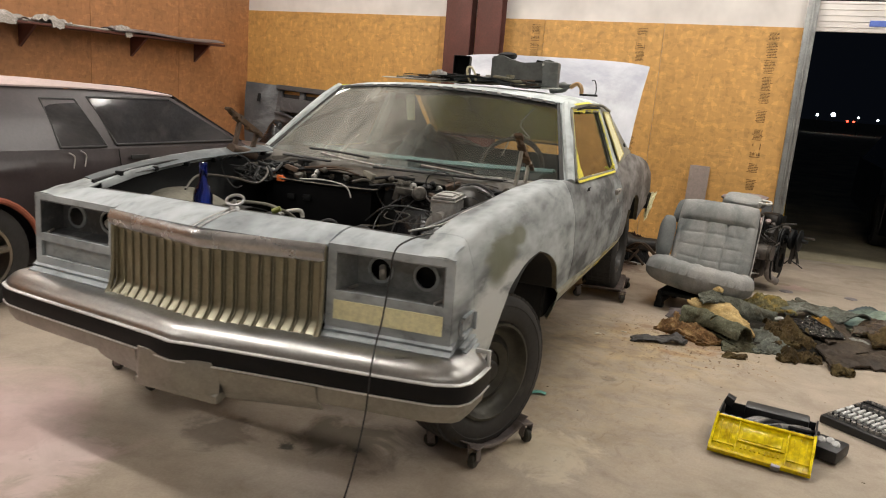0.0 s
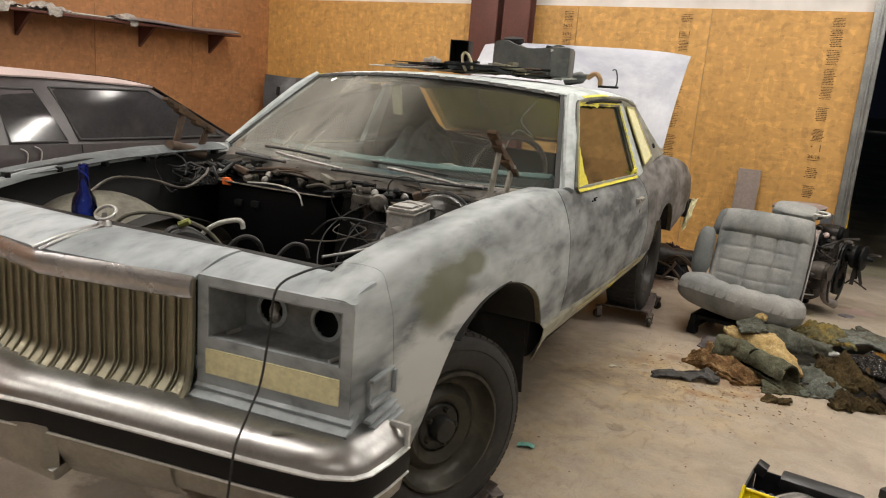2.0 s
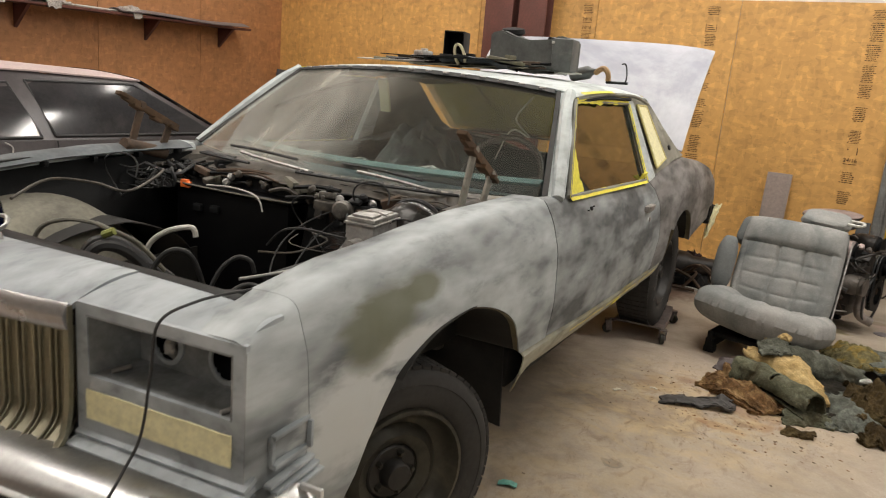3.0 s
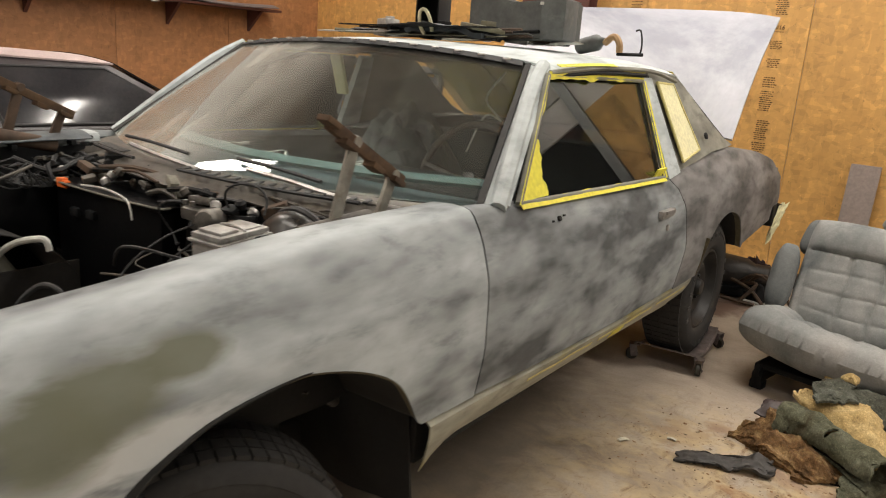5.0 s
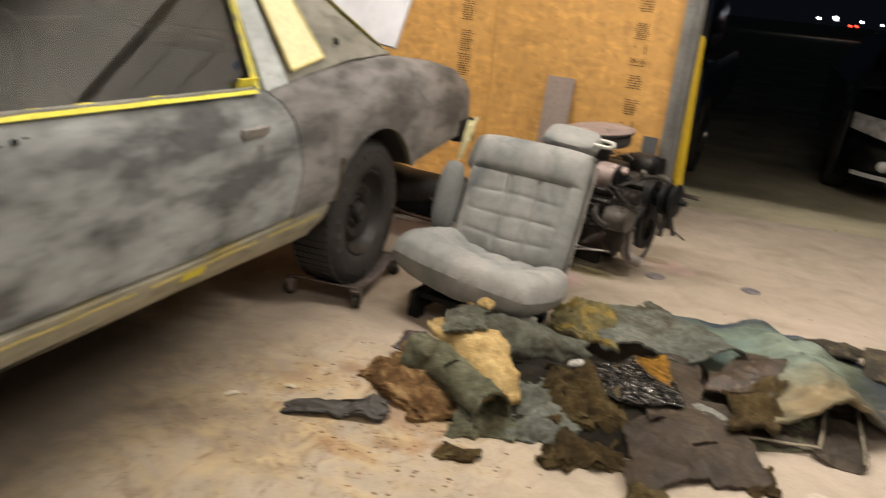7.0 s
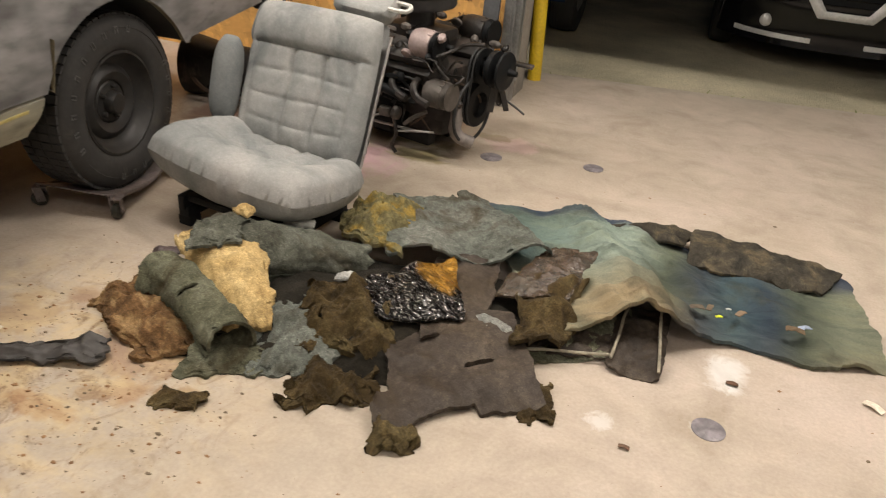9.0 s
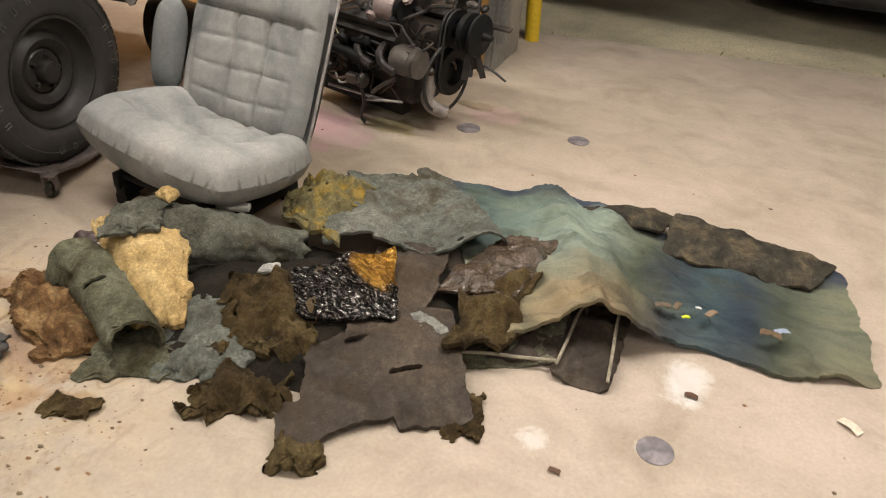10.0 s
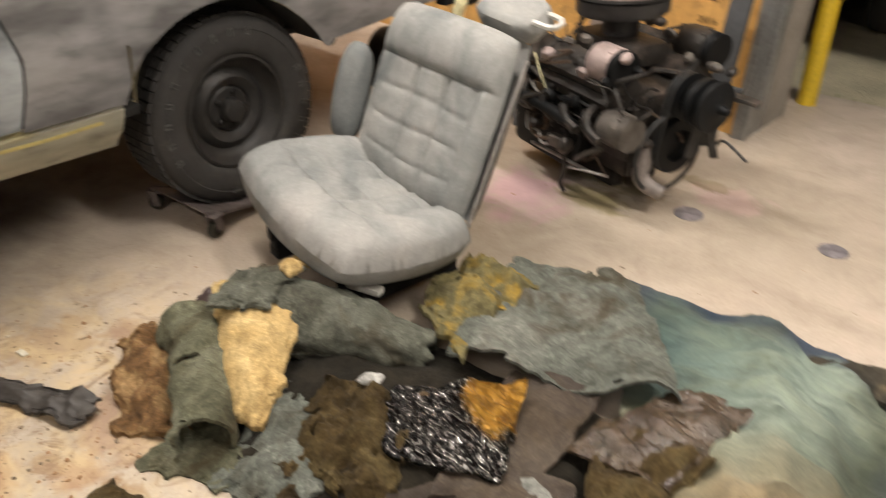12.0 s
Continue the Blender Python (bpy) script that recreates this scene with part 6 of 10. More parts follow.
# cowl: vents, wiper arms
bm = NB()
grid(bm, lambda u, v: (lerp(-0.82, 0.82, u), lerp(0.60, 0.79, v) - (0.13 + 0.07 * v) * (1 - lerp(-1, 1, u) ** 2), 1.0 + 0.045 * math.sin(v * math.pi / 2) + 0.004 * math.sin(u * 40)), 18, 4, 0.006)
part("cowl_panel", bm, BAY_GREY, bay, "grimy cowl panel under the windshield")
for s, x0, x1 in ((1, -0.05, 0.60), (-1, -0.62, -0.30)):
    bm = NB()
    for k in range(16 if s > 0 else 10):
        x = lerp(x0, x1, k / 15)
        box(bm, (x, 0.525 + 0.20 * x * x, 1.048), (0.016, 0.05, 0.006), (0, 0, 25), 0.002, 1)
    tube(bm, [(lerp(x0, x1, q / 4), 0.495 + 0.20 * lerp(x0, x1, q / 4) ** 2, 1.046) for q in range(5)], 0.006, 6)
    part("cowl_grille", bm, BLACK_RUBBER, bay, "black slotted cowl grille")
for pts in ([(0.18, 0.56, 1.075), (0.34, 0.575, 1.062), (0.50, 0.59, 1.045), (0.66, 0.66, 1.03)], [(-0.38, 0.555, 1.078), (-0.28, 0.553, 1.066), (-0.12, 0.55, 1.053), (-0.03, 0.55, 1.046)]):
    bm = NB()
    tube(bm, pts, 0.007, 6)
    part("wiper_arm", bm, ZINC, bay, "bare grey wiper arm")
    bm = NB()
    a, b = Vector(pts[0]), Vector(pts[-1])
    tube(bm, [a + Vector((-0.10, 0.05, 0.012)), a + Vector((0.06, 0.035, 0.012)), a + Vector((0.26, 0.03, 0.0))], 0.006, 6)
    part("wiper_blade", bm, BLACK_RUBBER, bay)
# hood hinges standing up on both sides
def hood_hinge(s, X, tilt):
    hg = bpy.data.objects.new("hood_hinge", None)
    scene.collection.objects.link(hg)
    hg.parent = car
    hg["label"] = "rusty hood hinge standing open on grey arms"
    bm = NB()
    m = Matrix.Translation((s * X, 0.45, 1.195)) @ Matrix.Rotation(radians(-30 + tilt), 4, "X")
    for v in box(bm, (0, 0, 0), (0.018, 0.30, 0.028), (0, 0, 0), 0.003):
        v.co = m @ v.co
    for yy, zz in ((-0.155, 0.0), (-0.08, -0.015), (0.03, -0.018), (0.12, -0.012)):
        for v in box(bm, (0.006, yy, zz), (0.036, 0.045, 0.014), (0, 0, 0), 0.003):
            v.co = m @ v.co
    part("hinge_plate", bm, RUST, hg, "flaking brown rusty hinge plate")
    for p, q in (((0.33, 1.00), (0.405, 1.225)), ((0.48, 1.00), (0.545, 1.140))):
        bm = NB()
        ln = Vector((0, q[0] - p[0], q[1] - p[1]))
        a = math.degrees(math.atan2(ln.y, ln.z))
        box(bm, (s * X, (p[0] + q[0]) / 2, (p[1] + q[1]) / 2), (0.012, 0.032, ln.length + 0.03), (-a, 0, 0), 0.004)
        lathe(bm, [(0.013, -0.012), (0.013, 0.012)], 10, Matrix.Translation((s * X, q[0], q[1])) @ Matrix.Rotation(radians(90), 4, "Y"))
        part("hinge_arm", bm, ARM_GREY if s > 0 else RUST_DARK, hg)
    bm = NB()
    tube(bm, [(s * X, 0.24, 1.03), (s * X, 0.46, 1.04)] if s > 0 else [(s * (X - 0.02), 0.30, 1.075), (s * (X - 0.02), 0.50, 1.03)], 0.026, 12, 1)
    part("hinge_spring", bm, BAY_GREY if s > 0 else RUST_DARK, hg)
    return hg


hood_hinge(1, 0.72, 0)
hood_hinge(-1, 0.77, 4)

# ---- things on the floor ----
DOLLY = surf("dusty_dolly_steel", (0.20, 0.168, 0.16), 0.5, 0.45, var=0.35, scale=14, dirt=(0.09, 0.07, 0.055), dirt_at=0.56)


def wheel_dolly(m, wx=0.15, ly=0.26):
    d = thing("wheel_dolly", m, "grey steel wheel dolly on four swivel casters", "dolly", "wheel dollies")
    bm = NB()
    def pan(u, v):
        a = lerp(-1, 1, u)
        z = 0.045 + 0.075 * max(0, abs(a) - 0.35) ** 1.3 * 1.3 - (0.012 if abs(a) < 0.35 else 0)
        return (lerp(-wx, wx, v), ly * a, z)
    grid(bm, pan, 16, 4, 0.004)
    part("cradle", bm, DOLLY, d)
    for s in (-1, 1):
        bm = NB()
        tube(bm, [(s * wx, 0.01 - ly, 0.088), (s * wx, -0.3 * ly, 0.05), (s * wx, 0.3 * ly, 0.05), (s * wx, ly - 0.01, 0.088)], 0.008, 6)
        part("side_rail", bm, DOLLY, d)
    for sx in (-1, 1):
        for sy in (-1, 1):
            c = bpy.data.objects.new("caster", None)
            scene.collection.objects.link(c)
            c.parent = d
            c.location = (sx * (wx + 0.015), sy * (ly - 0.025), 0)
            c.rotation_euler = (0, 0, sx * 0.7 + sy * 0.5)
            bm = NB()
            lathe(bm, [(0.010, -0.013), (0.026, -0.013), (0.03, -0.008), (0.03, 0.008), (0.026, 0.013), (0.010, 0.013)], 20, Matrix.Translation((0, 0, 0.030)) @ Matrix.Rotation(radians(90), 4, "Y"))
            part("caster_wheel", bm, RIM_STEEL, c)
            bm = NB()
            for k in (-1, 1):
                box(bm, (k * 0.019, 0.006, 0.052), (0.004, 0.034, 0.06), (12, 0, 0), 0.001, 1)
            box(bm, (0, 0.01, 0.083), (0.05, 0.05, 0.006), (0, 0, 0), 0.002, 1)
            tube(bm, [(-0.024, 0, 0.03), (0.024, 0, 0.03)], 0.006, 6, 1)
            part("caster_fork", bm, DOLLY, c)
    return d


wheel_dolly(CAR @ pose(0.77, -0.01, 0, 0, 0, -21), 0.10, 0.20)
rear_dolly = wheel_dolly(CAR @ pose(0.79, 2.90, 0, 0, 0, 4))
for x, y, r in ((-0.80, 0.0, -20), (-0.80, 2.90, 0)):
    copy_thing(rear_dolly, CAR @ pose(x, y, 0, 0, 0, r))

VELOUR = fibre_mat("grey_blue_velour", [(0.135, 0.147, 0.150), (0.275, 0.277, 0.267), (0.39, 0.370, 0.350)], 2.4, 0.92, 0.12, 0.35)
VELOUR_DARK = fibre_mat("worn_grey_velour_side", [(0.11, 0.124, 0.126), (0.22, 0.226, 0.22)], 3.0, 0.92, 0.12, 0.35)
seat = thing("bucket_seat", pose(0.93, 5.72, 0, 0, 0, -6), "grey-blue velour bucket seat, tufted and dusty, out of the car", "car seat")
bm = NB()
NU, NV = 64, 52
CUSH = Matrix.Translation((0, -0.15, 0.245)) @ Matrix.Rotation(radians(4), 4, "Y") @ Matrix.Rotation(radians(-9), 4, "X")


def dent(d, w):
    """A sewn crease: sharp at the bottom, soft at the shoulders."""
    return math.exp(-abs(d) / w) * 0.6 + math.exp(-(d / (2.2 * w)) ** 2) * 0.4


def cushion(u, v, top):
    a, b = lerp(-1, 1, u), lerp(-1, 1, v)           # a across, b front (-1) to back (+1)
    e = max(0, (1 - abs(a) ** 5) * (1 - abs(b) ** 5)) ** 0.42
    x = 0.385 * a * math.sqrt(1 - 0.24 * b * b)
    y = 0.272 * b * math.sqrt(1 - 0.26 * a * a) - 0.015 * a
    if not top:
        return CUSH @ Vector((x, y, -0.122 * e * (1 - 0.2 * abs(a))))
    z = 0.098 * e
    z += 0.022 * abs(a) ** 2.2 * e                    # raised wings
    z -= 0.040 * max(0, 1 - (a / 0.74) ** 4) * max(0, 1 - ((b - 0.35) / 0.85) ** 4) * e   # sunken middle
    for k in (-0.44, -0.14, 0.16, 0.46):              # sewn creases from the front roll to the back
        z -= 0.016 * dent(a - k * (1 + 0.12 * b), 0.030) * (1 if b > -0.42 else max(0.15, 1 - (-0.42 - b) * 3)) * e
    for k in (-0.40, 0.12, 0.58):
        z -= 0.015 * dent(b - k - 0.04 * a * a, 0.038) * max(0, 1 - (abs(a) / 0.70) ** 6) * e
    z -= 0.010 * dent(abs(a) - 0.72, 0.04) * (b > -0.5) * e
    z += 0.004 * noise.noise((a * 4, b * 4, 1.7)) + 0.002 * noise.noise((a * 11, b * 11, 4.7))
    return CUSH @ Vector((x, y, z))
grid(bm, lambda u, v: cushion(u, v, True), NU, NV)
grid(bm, lambda u, v: cushion(u, v, False), NU, NV)
bmesh.ops.remove_doubles(bm, verts=bm.verts, dist=0.0004)
part("seat_cushion", bm, VELOUR, seat, "tufted velour seat cushion with raised wings")
bm = NB()
lean = Matrix.Translation((0.02, 0.09, 0.24)) @ Matrix.Rotation(radians(-24), 4, "X")
def back(u, v, front):
    a, b = lerp(-1, 1, u), v
    e = max(0, (1 - abs(a) ** 5) * (1 - abs(2 * b - 1) ** 7)) ** 0.5
    x = (0.300 - 0.008 * b) * a * math.sqrt(1 - 0.10 * (2 * b - 1) ** 4) - 0.013 - 0.018 * b
    z = 0.265 + 0.29 * (2 * b - 1) * math.sqrt(1 - 0.10 * a ** 4)
    y = -(0.030 + 0.065 * e)
    if b < 0.70:
        lane = max(0, 1 - (abs(a + 0.04) / 0.86) ** 10)
        for k in (-0.20, 0.30):
            y += 0.017 * dent(a - k + 0.015 * math.sin(9 * b), 0.024) * e
        for k in (-0.84, 0.74):
            y += 0.012 * dent(a - k, 0.030) * e
        for k in (0.175, 0.35, 0.525):
            y += 0.0062 * dent(b - k + 0.008 * math.sin(4 * a + k * 9), 0.010) * e * lane
        y += 0.010 * lane * e
    else:
        y -= 0.016 * max(0.0, math.sin((b - 0.70) / 0.30 * math.pi)) ** 0.7 * e
    y += 0.010 * dent(b - 0.70, 0.011) * e
    y += 0.004 * noise.noise((a * 3, b * 5, 0.4))
    if not front:
        y = 0.02 + 0.035 * e
    return lean @ Vector((x, y, z))
grid(bm, lambda u, v: back(u, v, True), 80, 84)
grid(bm, lambda u, v: back(u, v, False), 50, 52)
part("backrest", bm, VELOUR, seat, "quilted backrest under a plain top roll")


def pillow(bm, m, sx, sy, sz, p=4.0, n=16):
    for sg in (1, -1):
        def f(u, v):
            a, b = lerp(-1, 1, u), lerp(-1, 1, v)
            e = max(0, (1 - abs(a) ** p) * (1 - abs(b) ** p)) ** 0.5
            return m @ Vector((sx * a * math.sqrt(1 - 0.4 * b ** 4), sg * sy * e, sz * b * math.sqrt(1 - 0.4 * a ** 4)))
        grid(bm, f, n, n)
    bmesh.ops.remove_doubles(bm, verts=bm.verts, dist=0.0004)


bm = NB()
pillow(bm, Matrix.Translation((-0.345, 0.085, 0.455)) @ Matrix.Rotation(radians(-16), 4, "X") @ Matrix.Rotation(radians(20), 4, "Z"), 0.062, 0.055, 0.175, 2.6)
part("side_bolster", bm, VELOUR_DARK, seat, "loose folded side bolster")
bm = NB()
pillow(bm, lean @ Matrix.Translation((-0.305, 0.03, 0.455)) @ Matrix.Rotation(radians(8), 4, "Y"), 0.075, 0.05, 0.10, 3.0)
part("shoulder_bolster", bm, VELOUR_DARK, seat, "padded upper side bolster")
bm = NB()
pillow(bm, Matrix.Translation((0.115, 0.40, 0.775)) @ Matrix.Rotation(radians(-60), 4, "X") @ Matrix.Rotation(radians(4), 4, "Y"), 0.145, 0.042, 0.075, 7)
part("headrest", bm, VELOUR, seat, "grey headrest lying folded back")
bm = NB()
tube(bm, [(0.20, 0.42, 0.80), (0.31, 0.40, 0.80), (0.315, 0.36, 0.785), (0.24, 0.36, 0.785)], 0.009, 6)
part("headrest_bracket", bm, WHITE_PLASTIC, seat)
bm = NB()
tube(bm, [lean @ Vector((0.280, -0.01, 0.50)), lean @ Vector((0.284, -0.01, 0.25)), lean @ Vector((0.288, -0.01, -0.02))], 0.006, 8)
part("side_rail", bm, ZINC, seat, "pale exposed frame edge of the backrest")
bm = NB()
for s in (-1, 1):
    box(bm, (s * 0.22, -0.12, 0.06), (0.05, 0.42, 0.05), (0, 0, 0), 0.008)
    box(bm, (s * 0.22, -0.12, 0.10), (0.03, 0.44, 0.06), (0, 0, 0), 0.006)
    box(bm, (s * 0.22, -0.30, 0.02), (0.06, 0.06, 0.04), (0, 0, 0), 0.006)
    box(bm, (s * 0.22, 0.06, 0.02), (0.06, 0.06, 0.04), (0, 0, 0), 0.006)
box(bm, (0, -0.12, 0.115), (0.46, 0.40, 0.03), (0, 0, 0), 0.01)
part("seat_frame", bm, BAY_BLACK, seat, "black seat track and frame")
bm = NB()
box(bm, (0.30, -0.30, 0.155), (0.11, 0.035, 0.022), (0, 0, 26), 0.007)
part("adjuster_lever", bm, WHITE_PLASTIC, seat)

# ---- torn carpets, felts and mats ----
def soften_rim(bm, fray, seed):
    """Rounds the stepped rim of a torn sheet, then frays it."""
    near = {}
    for e in bm.edges:
        if len(e.link_faces) == 1:
            p, q = e.verts
            near.setdefault(p, []).append(q)
            near.setdefault(q, []).append(p)
    for _ in range(3):
        moved = {p: (p.co + sum((q.co for q in qs), Vector())) / (1 + len(qs)) for p, qs in near.items()}
        for p, co in moved.items():
            p.co = co
    for p in near:
        k = p.co * 55
        p.co += Vector((noise.noise((k.x + seed, k.y, 0.1)), noise.noise((k.x, k.y + seed, 5.1)), 0)) * fray * 1.6


def rolled(name, label, mat_, axis, radii, arc, n=(48, 44), thick=0.010, seed=0.0, squash=0.9, spiral=0.1, rough=0.008, rag=0.03, group="carpet scraps"):
    """A sheet rolled or folded round an axis; arc: the angles from which to which it goes round."""
    bm = NB()
    nu, nv = n
    P = spline(axis, 8)
    vs, spoke = {}, {}
    for i in range(nu + 1):
        u = i / nu
        q = u * (len(P) - 1)
        k = min(int(q), len(P) - 2)
        c, d = P[k].lerp(P[k + 1], q - k), (P[k + 1] - P[k]).normalized()
        side = Vector((-d.y, d.x, 0)).normalized()
        r0 = tab(u, [j / (len(radii) - 1) for j in range(len(radii))], radii)
        for j in range(nv + 1):
            v = j / nv
            f = radians(lerp(arc[0], arc[1], v))
            r = r0 * (1 - spiral * v) * (1 + 0.16 * noise.noise((u * 3 + seed, math.cos(f) * 1.2, math.sin(f) * 1.2)))
            out = side * math.cos(f) + Vector((0, 0, squash * math.sin(f)))
            p = c + out * r
            p += d * rag * (noise.noise((f * 2.1, seed, 1.0)) + 0.5 * noise.noise((f * 7, seed, 2.0))) * max(0, 1 - min(u, 1 - u) * 6)
            p += out * (rough * 1.6 * noise.noise((p.x * 16 + seed, p.y * 16, p.z * 16)) + rough * noise.noise((p.x * 45, p.y * 45 + seed, p.z * 45)))
            vs[i, j] = bm.verts.new((p.x, p.y, max(0.004, p.z)))
            spoke[vs[i, j]] = out
    fs = []
    for i in range(nu):
        for j in range(nv):
            if noise.noise((i * 0.16 + seed, j * 0.14, 3.0)) > 0.52 or (min(j, nv - 1 - j) < 2 and noise.noise((i * 0.3 + seed, j, 6.0)) > 0.25):
                continue
            fs.append(bm.faces.new((vs[i, j], vs[i + 1, j], vs[i + 1, j + 1], vs[i, j + 1])))
    bmesh.ops.delete(bm, geom=[v for v in bm.verts if not v.link_faces], context="VERTS")
    spoke = {v: o for v, o in spoke.items() if v.is_valid}
    soften_rim(bm, 0.004, seed)
    rim = [(e.verts[0], e.verts[1]) for e in bm.edges if len(e.link_faces) == 1]
    inner = {}
    for v in list(bm.verts):
        q = v.co - spoke[v] * thick
        inner[v] = bm.verts.new((q.x, q.y, max(0.002, q.z)))
    for f in fs:
        bm.faces.new([inner[v] for v in reversed(f.verts)])
    for p, q in rim:
        bm.faces.new((p, q, inner[q], inner[p]))
    return tagged(part(name, bm, mat_), label, "carpet scrap", group)


def scrap(name, label, mat_, c00, c10, c11, c01, n=(36, 28), rag=0.02, puff=0.0, folds=(), thick=0.008, seed=0.0, holes=0.0, bowl=None, curl=0.0, cut=None, group="carpet scraps", cat="carpet scrap", rough=0.008, nick=True, warp=None, fray=0.004):
    """A torn, rumpled sheet between four corners (x, y, height over the floor)."""
    C = [Vector(c) for c in (c00, c10, c11, c01)]
    bm = NB()
    nu, nv = n
    vs = {}
    for i in range(nu + 1):
        for j in range(nv + 1):
            u, v = i / nu, j / nv
            p = C[0].lerp(C[1], u).lerp(C[3].lerp(C[2], u), v)
            eu, ev = min(u, 1 - u), min(v, 1 - v)
            w = max(0.0, 1 - min(eu, ev) * 5)
            off = Vector((noise.noise((u * 6 + seed, v * 6, 0.3)) + 0.4 * noise.noise((u * 19 + seed, v * 19, 4.3)) + 0.3 * noise.noise((u * 47 + seed, v * 47, 1.3)), noise.noise((u * 6, v * 6 + seed, 9.1)) + 0.4 * noise.noise((u * 19, v * 19 + seed, 2.2)) + 0.3 * noise.noise((u * 47, v * 47 + seed, 5.2)), 0))
            p += off * rag * w
            if warp:
                p += Vector(warp(u, v))
            z = p.z + puff * math.sin(math.pi * u) ** 0.8 * math.sin(math.pi * v) ** 0.8
            for ang, wl, amp, ph in folds:
                q = math.cos(ang) * p.x + math.sin(ang) * p.y
                z += amp * math.sin(2 * math.pi * q / wl + ph + 1.5 * noise.noise((p.x * 3 + seed, p.y * 3, 0)))
            z += curl * max(0.0, 1 - min(eu, ev) / 0.10) ** 1.5 * (0.5 + 1.1 * noise.noise((u * 3 + seed, v * 3, 7.7)))
            if bowl:
                z += bowl(u, v)
            z += rough * 2 * noise.noise((p.x * 14 + seed, p.y * 14, 1.0)) + rough * noise.noise((p.x * 37, p.y * 37 + seed, 2.0)) + 0.5 * rough * noise.noise((p.x * 90, p.y * 90 + seed, 3.0))
            vs[i, j] = bm.verts.new((p.x, p.y, max(0.003, z)))
    fs = []
    for i in range(nu):
        for j in range(nv):
            u, v = (i + 0.5) / nu, (j + 0.5) / nv
            edge = min(u, 1 - u, v, 1 - v)
            if holes and noise.noise((u * 7 + seed, v * 6, 3.0)) > 0.62 - holes:
                continue
            if cut and cut(u, v):
                continue
            if nick and edge < 0.05 and noise.noise((u * 14 + seed, v * 14, 6.0)) > 0.42:
                continue
            fs.append(bm.faces.new((vs[i, j], vs[i + 1, j], vs[i + 1, j + 1], vs[i, j + 1])))
    bmesh.ops.delete(bm, geom=[v for v in bm.verts if not v.link_faces], context="VERTS")
    soften_rim(bm, fray, seed)
    bm.normal_update()
    if sum(f.normal.z for f in fs) < 0:
        bmesh.ops.reverse_faces(bm, faces=fs)
        bm.normal_update()
    rim = [(e.verts[0], e.verts[1]) for e in bm.edges if len(e.link_faces) == 1]
    low = {v: bm.verts.new((v.co.x, v.co.y, max(0.001, v.co.z - thick))) for v in list(bm.verts)}
    for f in fs:
        bm.faces.new([low[v] for v in reversed(f.verts)])
    for p, q in rim:
        bm.faces.new((p, q, low[q], low[p]))
    ob = part(name, bm, mat_)
    return tagged(ob, label, cat, group)


